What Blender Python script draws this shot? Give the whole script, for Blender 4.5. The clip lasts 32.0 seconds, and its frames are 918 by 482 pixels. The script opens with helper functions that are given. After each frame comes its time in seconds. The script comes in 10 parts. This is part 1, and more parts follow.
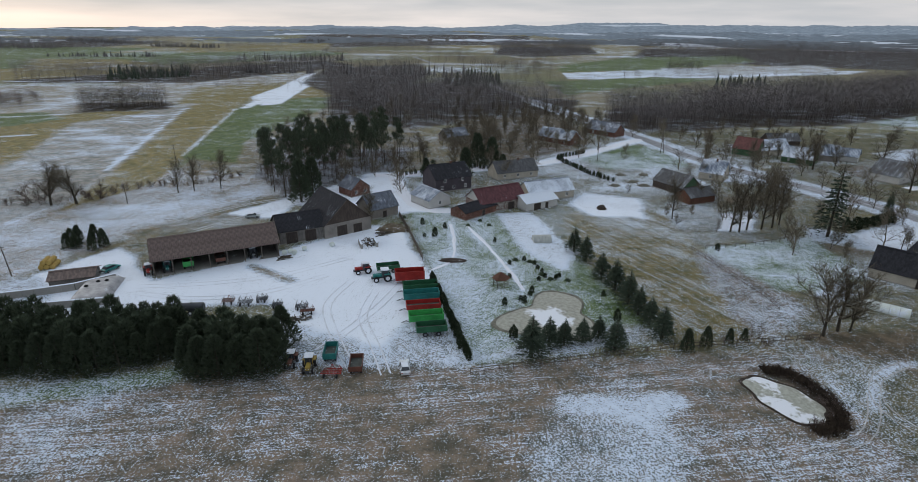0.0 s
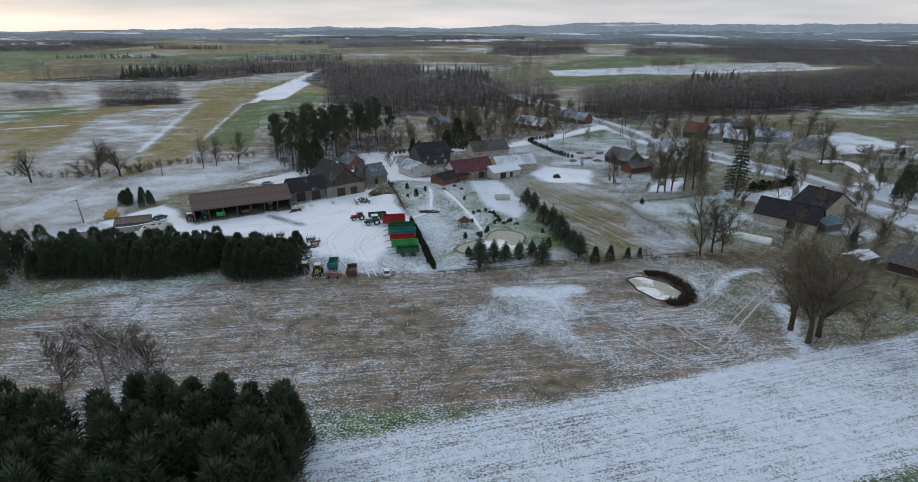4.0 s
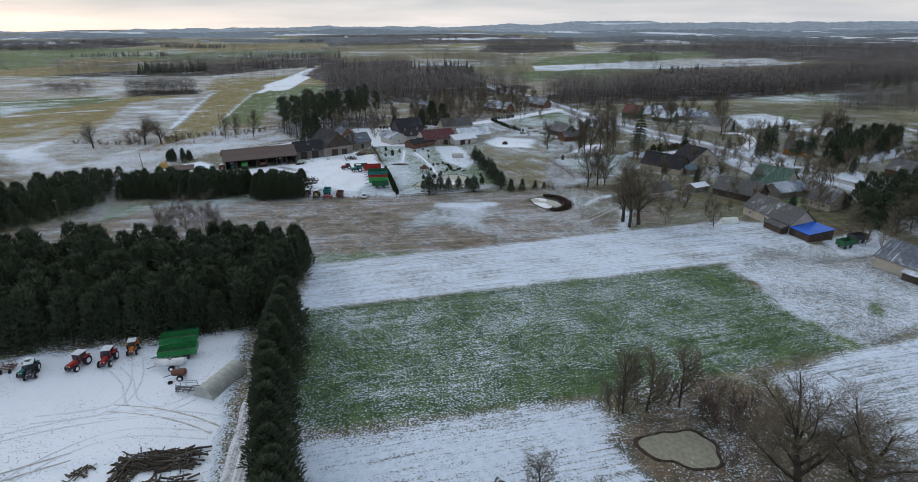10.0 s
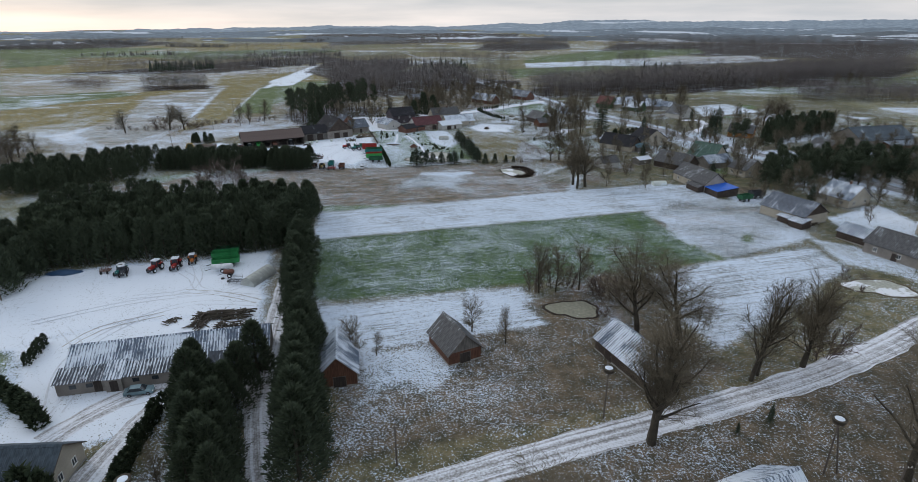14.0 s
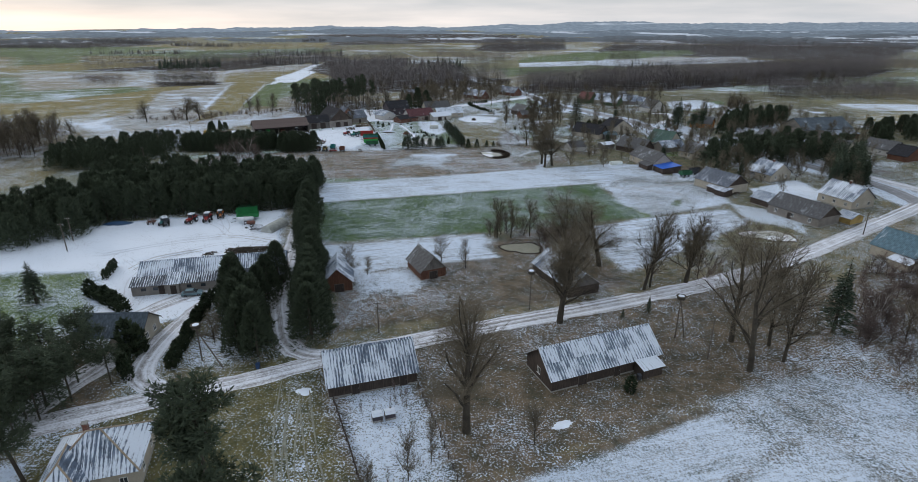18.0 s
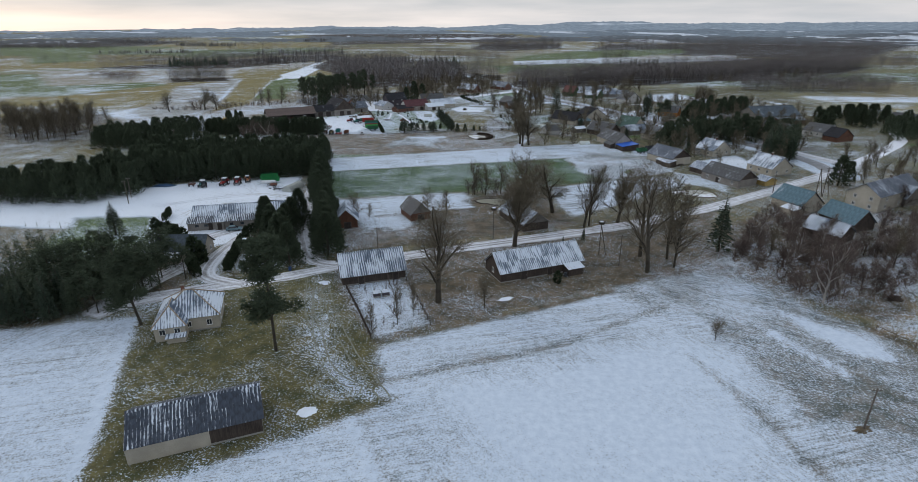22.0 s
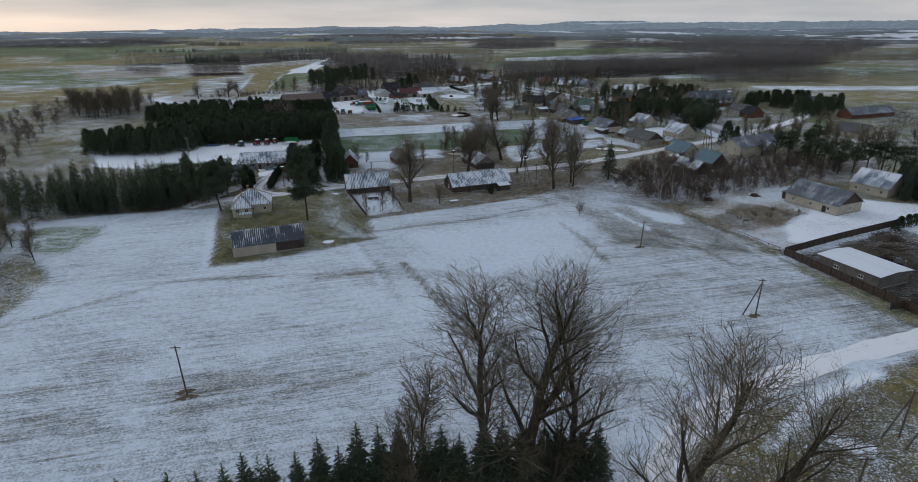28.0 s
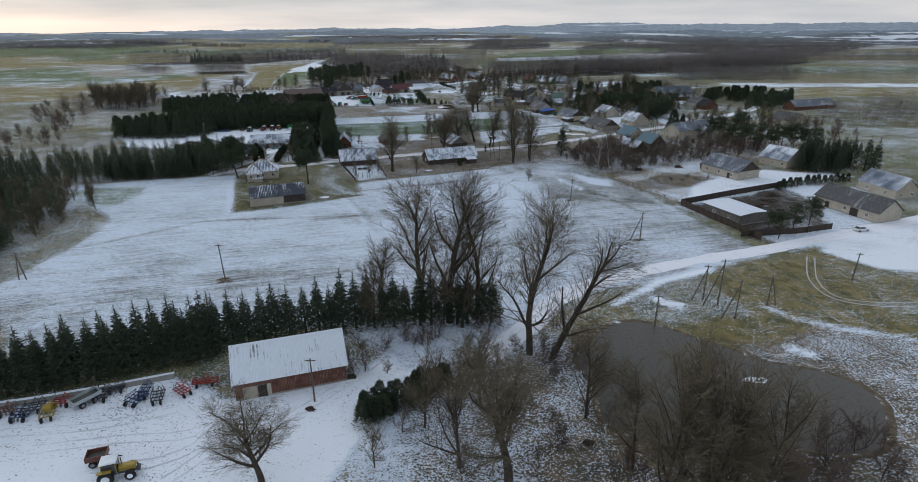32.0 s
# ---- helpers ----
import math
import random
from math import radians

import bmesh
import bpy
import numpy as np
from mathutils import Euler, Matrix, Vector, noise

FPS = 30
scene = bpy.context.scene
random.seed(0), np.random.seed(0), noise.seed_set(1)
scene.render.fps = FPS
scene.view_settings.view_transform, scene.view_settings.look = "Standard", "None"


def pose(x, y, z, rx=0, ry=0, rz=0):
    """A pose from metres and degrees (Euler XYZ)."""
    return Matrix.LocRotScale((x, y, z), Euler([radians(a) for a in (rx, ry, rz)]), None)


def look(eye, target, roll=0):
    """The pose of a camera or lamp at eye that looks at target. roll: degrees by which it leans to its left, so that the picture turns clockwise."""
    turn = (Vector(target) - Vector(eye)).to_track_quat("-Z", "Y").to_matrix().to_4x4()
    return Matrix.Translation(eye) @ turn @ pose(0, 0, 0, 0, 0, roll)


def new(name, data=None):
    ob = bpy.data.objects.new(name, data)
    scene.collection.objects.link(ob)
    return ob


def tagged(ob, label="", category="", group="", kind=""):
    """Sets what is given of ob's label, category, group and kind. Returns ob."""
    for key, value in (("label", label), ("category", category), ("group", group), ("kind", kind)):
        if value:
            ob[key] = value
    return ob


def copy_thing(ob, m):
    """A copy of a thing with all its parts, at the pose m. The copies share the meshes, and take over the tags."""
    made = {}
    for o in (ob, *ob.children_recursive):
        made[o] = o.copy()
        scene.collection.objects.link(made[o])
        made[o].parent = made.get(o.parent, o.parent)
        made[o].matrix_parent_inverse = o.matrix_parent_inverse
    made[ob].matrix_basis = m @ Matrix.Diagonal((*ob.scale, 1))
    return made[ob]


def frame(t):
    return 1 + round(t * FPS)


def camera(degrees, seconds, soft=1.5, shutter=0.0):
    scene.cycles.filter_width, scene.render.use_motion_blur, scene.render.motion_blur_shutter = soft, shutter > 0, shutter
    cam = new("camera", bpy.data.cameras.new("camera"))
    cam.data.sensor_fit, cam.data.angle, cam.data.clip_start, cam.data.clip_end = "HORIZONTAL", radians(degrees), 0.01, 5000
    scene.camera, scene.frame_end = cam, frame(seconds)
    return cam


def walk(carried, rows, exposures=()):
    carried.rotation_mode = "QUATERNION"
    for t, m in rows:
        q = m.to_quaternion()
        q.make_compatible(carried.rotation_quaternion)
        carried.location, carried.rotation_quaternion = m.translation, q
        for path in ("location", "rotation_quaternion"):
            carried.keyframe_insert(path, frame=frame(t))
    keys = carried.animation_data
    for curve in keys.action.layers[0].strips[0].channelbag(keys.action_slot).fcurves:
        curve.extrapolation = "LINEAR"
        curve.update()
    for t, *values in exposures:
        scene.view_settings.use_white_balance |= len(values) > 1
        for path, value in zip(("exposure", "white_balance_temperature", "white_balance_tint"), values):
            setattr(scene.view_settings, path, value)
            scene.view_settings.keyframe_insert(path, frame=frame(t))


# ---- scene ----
# The camera: level flight backwards over the fields, looking down at a steady angle.
TILT = -21.214
PATH = [
    (0, 0, 0, 56.96, -0, 0.07, -0.51),
    (0.5, 0.89, -4.51, 56.94, -0.02, 0.11, -0.47),
    (1, 1.84, -9.14, 56.92, -0.02, 0.1, -0.45),
    (1.5, 2.79, -13.85, 56.9, -0.04, 0.08, -0.42),
    (2, 3.78, -18.81, 56.87, -0.08, 0.12, -0.36),
    (2.5, 4.83, -24.01, 56.83, -0.06, 0.14, -0.27),
    (3, 5.93, -29.46, 56.81, -0.04, 0.13, -0.2),
    (3.5, 7.07, -35.05, 56.8, -0.04, 0.14, -0.17),
    (5.5, 12.02, -58, 56.81, 0.13, 0.08, -0.02),
    (6, 13.36, -63.76, 56.82, 0.15, 0.05, -0.03),
    (6.5, 14.81, -69.42, 56.82, 0.18, 0.02, 0.03),
    (7, 16.28, -74.93, 56.83, 0.14, 0.06, 0.01),
    (7.5, 17.69, -80.35, 56.85, 0.14, 0.04, 0.02),
    (8, 19.09, -85.54, 56.87, 0.12, 0.04, 0.01),
    (8.5, 20.53, -90.86, 56.87, 0.11, 0.04, -0.01),
    (9, 21.89, -95.85, 56.85, 0.09, 0.05, 0.02),
    (9.5, 23.18, -100.85, 56.82, 0.08, 0.06, 0),
    (10, 24.32, -105.78, 56.78, 0.05, 0.03, 0.02),
    (10.5, 25.38, -110.86, 56.74, 0.03, 0.05, 0.03),
    (11, 26.43, -115.97, 56.71, 0.03, 0.05, 0.04),
    (11.5, 27.46, -121.28, 56.7, 0.02, 0.05, 0.07),
    (12, 28.45, -126.58, 56.71, 0.02, 0.04, 0.12),
    (12.5, 29.43, -131.95, 56.71, 0.05, -0.02, 0.14),
    (13, 30.31, -137.23, 56.73, 0.05, -0.02, 0.16),
    (13.5, 31.19, -142.46, 56.74, 0.09, -0.05, 0.15),
    (14, 32.11, -147.47, 56.76, 0.12, -0.03, 0.13),
    (14.5, 33.12, -152.33, 56.78, 0.15, -0.05, 0.13),
    (16.5, 37, -170.34, 56.86, 0.15, 0.02, 0.02),
    (17, 37.87, -174.64, 56.86, 0.17, 0.03, -0.05),
    (17.5, 38.64, -178.82, 56.82, 0.17, 0.01, -0.09),
    (18, 39.42, -183.14, 56.73, 0.17, 0.05, -0.13),
    (18.5, 40.13, -187.53, 56.63, 0.14, 0.02, -0.1),
    (19, 40.89, -192.2, 56.5, 0.16, 0.05, -0.11),
    (19.5, 41.61, -197.01, 56.36, 0.15, 0.07, -0.11),
    (20, 42.31, -202.11, 56.23, 0.16, 0.07, -0.1),
    (20.5, 42.99, -207.22, 56.11, 0.18, 0.07, -0.1),
    (21, 43.67, -212.53, 55.99, 0.18, 0.1, -0.12),
    (21.5, 44.42, -217.81, 55.89, 0.21, 0.07, -0.11),
    (22, 45.21, -223.24, 55.79, 0.21, 0.07, -0.1),
    (22.5, 46.08, -228.6, 55.7, 0.23, 0.06, -0.1),
    (23, 47.02, -234.16, 55.59, 0.26, 0.07, -0.09),
    (23.5, 47.98, -239.75, 55.46, 0.29, 0.05, -0.07),
    (24, 48.96, -245.46, 55.33, 0.34, 0.04, -0.06),
    (24.5, 49.94, -251.15, 55.21, 0.38, 0.08, -0.06),
    (25, 50.94, -256.94, 55.1, 0.42, 0.04, -0.08),
    (25.5, 52, -262.81, 55.02, 0.45, 0.08, -0.07),
    (27.5, 56.87, -287.25, 54.74, 0.53, 0.08, -0.06),
    (28, 58.25, -293.23, 54.68, 0.51, 0.07, -0.04),
    (28.5, 59.69, -298.98, 54.63, 0.47, 0.09, -0.03),
    (29, 61.15, -304.52, 54.58, 0.47, 0.09, -0.01),
    (29.5, 62.59, -309.87, 54.54, 0.43, 0.12, -0.01),
    (30, 63.99, -315.11, 54.49, 0.44, 0.15, -0.03),
    (30.5, 65.33, -320.27, 54.44, 0.45, 0.15, -0.04),
    (31, 66.59, -325.4, 54.39, 0.45, 0.2, -0.05),
    (31.5, 67.79, -330.53, 54.34, 0.44, 0.21, -0.05),
    (32, 69, -335.73, 54.29, 0.46, 0.22, -0.05),
]
cam = camera(79.0, 32.0, soft=0.75)
walk(cam, [(t, pose(x, y, z) @ pose(0, 0, 0, TILT) @ pose(0, 0, 0, 90 + pitch, roll, yaw)) for t, x, y, z, yaw, pitch, roll in PATH],
     exposures=[(0, -0.2), (6, -0.1), (9, -0.06), (13, -0.06), (19, -0.02), (22, -0.1), (24, -0.29), (28, -0.46), (30, -0.2), (32, -0.18)])

# ---- light: an overcast winter sky, a little warmer low in the west ----
world = bpy.data.worlds.new("winter_sky")
scene.world = world
world.use_nodes = True
wn, wl = world.node_tree.nodes, world.node_tree.links
wn.clear()
w_out = wn.new("ShaderNodeOutputWorld")
w_bg = wn.new("ShaderNodeBackground")
w_sky = wn.new("ShaderNodeTexSky")
w_sky.sky_type = "NISHITA"
w_sky.sun_disc = False
w_sky.sun_elevation, w_sky.sun_rotation = radians(24), radians(-55)
w_tc = wn.new("ShaderNodeTexCoord")
w_map = wn.new("ShaderNodeMapping")
w_map.inputs["Scale"].default_value = (3.0, 3.0, 26.0)
w_noise = wn.new("ShaderNodeTexNoise")
w_noise.inputs["Scale"].default_value = 1.6
w_noise.inputs["Detail"].default_value = 5
w_ramp = wn.new("ShaderNodeValToRGB")
w_ramp.color_ramp.elements[0].position, w_ramp.color_ramp.elements[0].color = 0.3, (5.0, 5.85, 6.85, 1)
w_ramp.color_ramp.elements[1].position, w_ramp.color_ramp.elements[1].color = 0.7, (7.2, 7.75, 8.55, 1)
w_mix = wn.new("ShaderNodeMix")
w_mix.data_type = "RGBA"
w_mix.inputs["Factor"].default_value = 0.88
wl.new(w_tc.outputs["Generated"], w_map.inputs["Vector"])
wl.new(w_map.outputs["Vector"], w_noise.inputs["Vector"])
wl.new(w_noise.outputs["Fac"], w_ramp.inputs["Fac"])
wl.new(w_sky.outputs["Color"], w_mix.inputs["A"])
wl.new(w_ramp.outputs["Color"], w_mix.inputs["B"])
w_sep = wn.new("ShaderNodeSeparateXYZ")
wl.new(w_tc.outputs["Generated"], w_sep.inputs["Vector"])
w_rise = wn.new("ShaderNodeMapRange")
for w_v, w_s in zip((0.0, 0.04, 1.04, 0.92), (w_rise.inputs[1], w_rise.inputs[2], w_rise.inputs[3], w_rise.inputs[4])):
    w_s.default_value = w_v
wl.new(w_sep.outputs["Z"], w_rise.inputs["Value"])
w_grade = wn.new("ShaderNodeVectorMath")
w_grade.operation = "SCALE"
wl.new(w_mix.outputs["Result"], w_grade.inputs[0])
wl.new(w_rise.outputs["Result"], w_grade.inputs["Scale"])
w_west = wn.new("ShaderNodeMapRange")
for w_v, w_s in zip((-0.9, 0.3, 1.0, 0.0), (w_west.inputs[1], w_west.inputs[2], w_west.inputs[3], w_west.inputs[4])):
    w_s.default_value = w_v
wl.new(w_sep.outputs["X"], w_west.inputs["Value"])
w_low = wn.new("ShaderNodeMapRange")
for w_v, w_s in zip((0.0, 0.032, 1.0, 0.0), (w_low.inputs[1], w_low.inputs[2], w_low.inputs[3], w_low.inputs[4])):
    w_s.default_value = w_v
wl.new(w_sep.outputs["Z"], w_low.inputs["Value"])
w_both = wn.new("ShaderNodeMath")
w_both.operation = "MULTIPLY"
wl.new(w_west.outputs["Result"], w_both.inputs[0])
wl.new(w_low.outputs["Result"], w_both.inputs[1])
w_warm = wn.new("ShaderNodeMix")
w_warm.data_type, w_warm.blend_type = "RGBA", "MULTIPLY"
w_warm.inputs["B"].default_value = (1.46, 1.32, 1.17, 1)
wl.new(w_both.outputs["Value"], w_warm.inputs["Factor"])
wl.new(w_grade.outputs["Vector"], w_warm.inputs["A"])
w_haze = wn.new("ShaderNodeMapRange")
for w_v, w_s in zip((0.02, 0.2, 1.0, 0.0), (w_haze.inputs[1], w_haze.inputs[2], w_haze.inputs[3], w_haze.inputs[4])):
    w_s.default_value = w_v
wl.new(w_sep.outputs["Z"], w_haze.inputs["Value"])
w_grey = wn.new("ShaderNodeMix")
w_grey.data_type, w_grey.blend_type = "RGBA", "MULTIPLY"
w_grey.inputs["B"].default_value = (1.08, 0.98, 0.91, 1)
wl.new(w_haze.outputs["Result"], w_grey.inputs["Factor"])
wl.new(w_warm.outputs["Result"], w_grey.inputs["A"])
wl.new(w_grey.outputs["Result"], w_bg.inputs["Color"])
w_bg.inputs["Strength"].default_value = 0.116
wl.new(w_bg.outputs["Background"], w_out.inputs["Surface"])
sun = new("sun", bpy.data.lights.new("sun", "SUN"))
sun.data.energy, sun.data.angle, sun.data.color = 0.7, radians(20), (1.0, 0.96, 0.9)
sun.matrix_world = look((0, 0, 200), (55 * 3, -40 * 3, 95))


# ---- small helpers for meshes and materials ----
def mesh_of(name, verts, faces, mat=None, smooth=False):
    me = bpy.data.meshes.new(name)
    me.from_pydata([tuple(v) for v in verts], [], [tuple(f) for f in faces])
    if mat:
        me.materials.append(mat)
    if smooth:
        me.polygons.foreach_set("use_smooth", [True] * len(me.polygons))
    me.update()
    return me


def empty(name, m, label="", category="", group="", kind=""):
    ob = new(name)
    ob.empty_display_size = 0.5
    ob.matrix_basis = m
    return tagged(ob, label, category, group, kind)


def part(name, bm, material, parent, label=""):
    """Links a bmesh, or a mesh that is already there, as one mesh object under parent."""
    if isinstance(bm, bmesh.types.BMesh):
        me = bpy.data.meshes.new(name)
        bm.to_mesh(me)
        bm.free()
        if material:
            me.materials.append(material)
    else:
        me = bm
    ob = new(name, me)
    ob.parent = parent
    return tagged(ob, label)


def block(bm, x0, x1, y0, y1, z0, z1, bevel=0.0, m=None):
    """A box between the given bounds, added to bm."""
    made = bmesh.ops.create_cube(bm, size=1)["verts"]
    bmesh.ops.scale(bm, vec=(x1 - x0, y1 - y0, z1 - z0), verts=made)
    bmesh.ops.translate(bm, vec=((x0 + x1) / 2, (y0 + y1) / 2, (z0 + z1) / 2), verts=made)
    if bevel:
        edges = list({e for v in made for e in v.link_edges})
        out = bmesh.ops.bevel(bm, geom=edges, offset=bevel, segments=1, affect="EDGES")
        made = list({v for f in out["faces"] for v in f.verts} | {v for v in made if v.is_valid})
    if m is not None:
        bmesh.ops.transform(bm, matrix=m, verts=[v for v in made if v.is_valid])
    return made


def rod(bm, a, b, r0, r1=None, n=6):
    """A tapered round bar from a to b, added to bm."""
    a, b = Vector(a), Vector(b)
    d = b - a
    m = Matrix.Translation((a + b) / 2) @ d.to_track_quat("Z", "Y").to_matrix().to_4x4()
    bmesh.ops.create_cone(bm, cap_ends=True, segments=n, radius1=r0, radius2=r0 if r1 is None else r1, depth=d.length, matrix=m)


def boxed(*bounds, bevel=0.0):
    bm = bmesh.new()
    block(bm, *bounds, bevel=bevel)
    return bm


def rodded(a, b, r0, r1=None, n=6):
    bm = bmesh.new()
    rod(bm, a, b, r0, r1, n)
    return bm


class Nodes:
    """A material's node tree, with short ways to add to it."""

    def __init__(self, name, rough=0.8, metal=0.0, spec=0.3):
        self.mat = bpy.data.materials.new(name)
        self.mat.use_nodes = True
        self.n, self.l = self.mat.node_tree.nodes, self.mat.node_tree.links
        self.bsdf = self.n["Principled BSDF"]
        self.bsdf.inputs["Roughness"].default_value = rough
        self.bsdf.inputs["Metallic"].default_value = metal
        self.bsdf.inputs["Specular IOR Level"].default_value = spec
        self.tc = self.n.new("ShaderNodeTexCoord")

    def put(self, value, socket):
        if hasattr(value, "is_output"):
            self.l.new(value, socket)
        elif isinstance(value, tuple) and len(value) == 3 and socket.type == "RGBA":
            socket.default_value = (*value, 1)
        else:
            socket.default_value = value

    def coords(self, scale=(1, 1, 1), kind="Object", rot=0.0):
        m = self.n.new("ShaderNodeMapping")
        m.inputs["Scale"].default_value = scale
        m.inputs["Rotation"].default_value = (0, 0, rot)
        self.l.new(self.tc.outputs[kind], m.inputs["Vector"])
        return m.outputs["Vector"]

    def noise(self, vec, scale, detail=3.0, rough=0.55, dist=0.0):
        t = self.n.new("ShaderNodeTexNoise")
        t.inputs["Scale"].default_value, t.inputs["Detail"].default_value = scale, detail
        t.inputs["Roughness"].default_value, t.inputs["Distortion"].default_value = rough, dist
        self.l.new(vec, t.inputs["Vector"])
        return t.outputs["Fac"]

    def math(self, op, a, b=0.0, c=0.0, clamp=False):
        t = self.n.new("ShaderNodeMath")
        t.operation, t.use_clamp = op, clamp
        for v, s in zip((a, b, c), t.inputs):
            self.put(v, s)
        return t.outputs[0]

    def step(self, v, lo, hi):
        t = self.n.new("ShaderNodeMapRange")
        t.interpolation_type = "SMOOTHSTEP"
        for x, s in zip((v, lo, hi), t.inputs):
            self.put(x, s)
        return t.outputs[0]

    def mix(self, f, a, b, blend="MIX"):
        t = self.n.new("ShaderNodeMix")
        t.data_type, t.blend_type = "RGBA", blend
        self.put(f, t.inputs["Factor"])
        self.put(a, t.inputs["A"])
        self.put(b, t.inputs["B"])
        return t.outputs["Result"]

    def attr(self, name, out="Fac"):
        t = self.n.new("ShaderNodeAttribute")
        t.attribute_name = name
        return t.outputs[out]

    def random(self):
        return self.n.new("ShaderNodeObjectInfo").outputs["Random"]

    def island(self):
        return self.n.new("ShaderNodeNewGeometry").outputs["Random Per Island"]

    def bump(self, h, strength=0.4, dist=0.05):
        t = self.n.new("ShaderNodeBump")
        t.inputs["Strength"].default_value, t.inputs["Distance"].default_value = strength, dist
        self.l.new(h, t.inputs["Height"])
        self.l.new(t.outputs["Normal"], self.bsdf.inputs["Normal"])

    def done(self, color, rough=None):
        self.put(color, self.bsdf.inputs["Base Color"])
        if rough is not None:
            self.put(rough, self.bsdf.inputs["Roughness"])
        return self.mat


SNOW = (0.74, 0.80, 0.89)


def plain(name, c, rough=0.7, metal=0.0, var=0.25, scale=3.0, snow=0.0, bump=0.2, spec=0.3):
    """A surface of one colour with grain, stains and, if asked, patches of snow."""
    k = Nodes(name, rough, metal, spec)
    v = k.coords()
    big, fine = k.noise(v, scale * 0.35, 4), k.noise(v, scale * 6, 3)
    dark = tuple(x * (1 - var) for x in c)
    light = tuple(min(1, x * (1 + var)) for x in c)
    f = k.math("ADD", k.math("MULTIPLY", big, 0.65), k.math("MULTIPLY", fine, 0.35))
    col = k.mix(k.step(f, 0.3, 0.7), dark, light)
    if snow:
        col = k.mix(k.step(k.math("ADD", k.math("MULTIPLY", big, 0.7), k.math("MULTIPLY", fine, 0.3)), 0.72 - snow * 0.5, 0.8 - snow * 0.5), col, SNOW)
    k.bump(fine, bump, 0.02)
    return k.done(col)


def roof_mat(name, c, snow, streak=1.0, metal=0.0, rough=0.65):
    """Corrugated sheeting: ribs down the slope, and thin snow that has slid into streaks."""
    k = Nodes(name, rough, metal)
    off = k.n.new("ShaderNodeCombineXYZ")
    k.put(k.math("MULTIPLY", k.random(), 170.0), off.inputs[0])
    k.put(k.math("MULTIPLY", k.random(), 53.0), off.inputs[1])

    def shifted(v):
        a = k.n.new("ShaderNodeVectorMath")
        k.l.new(v, a.inputs[0])
        k.l.new(off.outputs[0], a.inputs[1])
        return a.outputs[0]
    geo = k.n.new("ShaderNodeNewGeometry")
    big = k.noise(geo.outputs["Position"], 0.19, 3)
    fine = k.noise(shifted(k.coords((7, 2.0, 2.0))), 1.0, 2)
    streaks = k.noise(shifted(k.coords((1.1 * streak, 0.16, 0.16))), 2.2, 3)
    f = k.math("ADD", k.math("ADD", k.math("MULTIPLY", streaks, 0.45), k.math("MULTIPLY", big, 0.4)), k.math("MULTIPLY", fine, 0.22))
    f = k.math("ADD", f, k.math("MULTIPLY", k.math("SUBTRACT", k.random(), 0.5), 0.1))
    wide = k.n.new("ShaderNodeTexWave")
    wide.bands_direction = "X"
    wide.inputs["Scale"].default_value, wide.inputs["Distortion"].default_value = 0.6, 0.6
    k.l.new(k.coords(), wide.inputs["Vector"])
    f = k.math("ADD", f, k.math("MULTIPLY", k.math("SUBTRACT", wide.outputs["Fac"], 0.5), 0.11))
    m = k.step(f, 0.72 - snow * 0.42, 0.86 - snow * 0.42)
    base = k.mix(k.step(k.noise(k.coords((0.6, 0.3, 0.3)), 3.0, 4), 0.3, 0.7), tuple(x * 0.65 for x in c), tuple(min(1, x * 1.3) for x in c))
    wave = k.n.new("ShaderNodeTexWave")
    wave.bands_direction = "X"
    wave.inputs["Scale"].default_value = 1.4
    k.l.new(k.coords(), wave.inputs["Vector"])
    k.bump(wave.outputs["Fac"], 0.5, 0.04)
    return k.done(k.mix(k.math("MULTIPLY", m, 0.9), base, SNOW))


def board_mat(name, c, period=5.0, var=0.4):
    """Upright boards, weathered."""
    k = Nodes(name, 0.85)
    grain = k.noise(k.coords((9, 9, 0.7)), 1.0, 4)
    big = k.noise(k.coords((0.5, 0.5, 0.5)), 1.0, 3)
    f = k.math("ADD", k.math("MULTIPLY", grain, 0.6), k.math("MULTIPLY", big, 0.4))
    k.bump(grain, 0.5, 0.02)
    return k.done(k.mix(k.step(f, 0.3, 0.7), tuple(x * (1 - var) for x in c), tuple(min(1, x * (1 + var)) for x in c)))


def brick_mat(name, c):
    k = Nodes(name, 0.85)
    t = k.n.new("ShaderNodeTexBrick")
    t.inputs["Scale"].default_value = 2.2
    t.inputs["Color1"].default_value = (*c, 1)
    t.inputs["Color2"].default_value = (*(x * 0.7 for x in c), 1)
    t.inputs["Mortar"].default_value = (0.35, 0.33, 0.3, 1)
    k.l.new(k.coords((1, 1, 1)), t.inputs["Vector"])
    return k.done(k.mix(k.step(k.noise(k.coords(), 1.2, 4), 0.35, 0.7), t.outputs["Color"], tuple(x * 0.55 for x in c)))


def glass_mat():
    k = Nodes("window_glass", 0.08, 0.0, 0.6)
    return k.done(k.mix(k.noise(k.coords(), 2.0, 1), (0.02, 0.025, 0.03), (0.06, 0.07, 0.08)))


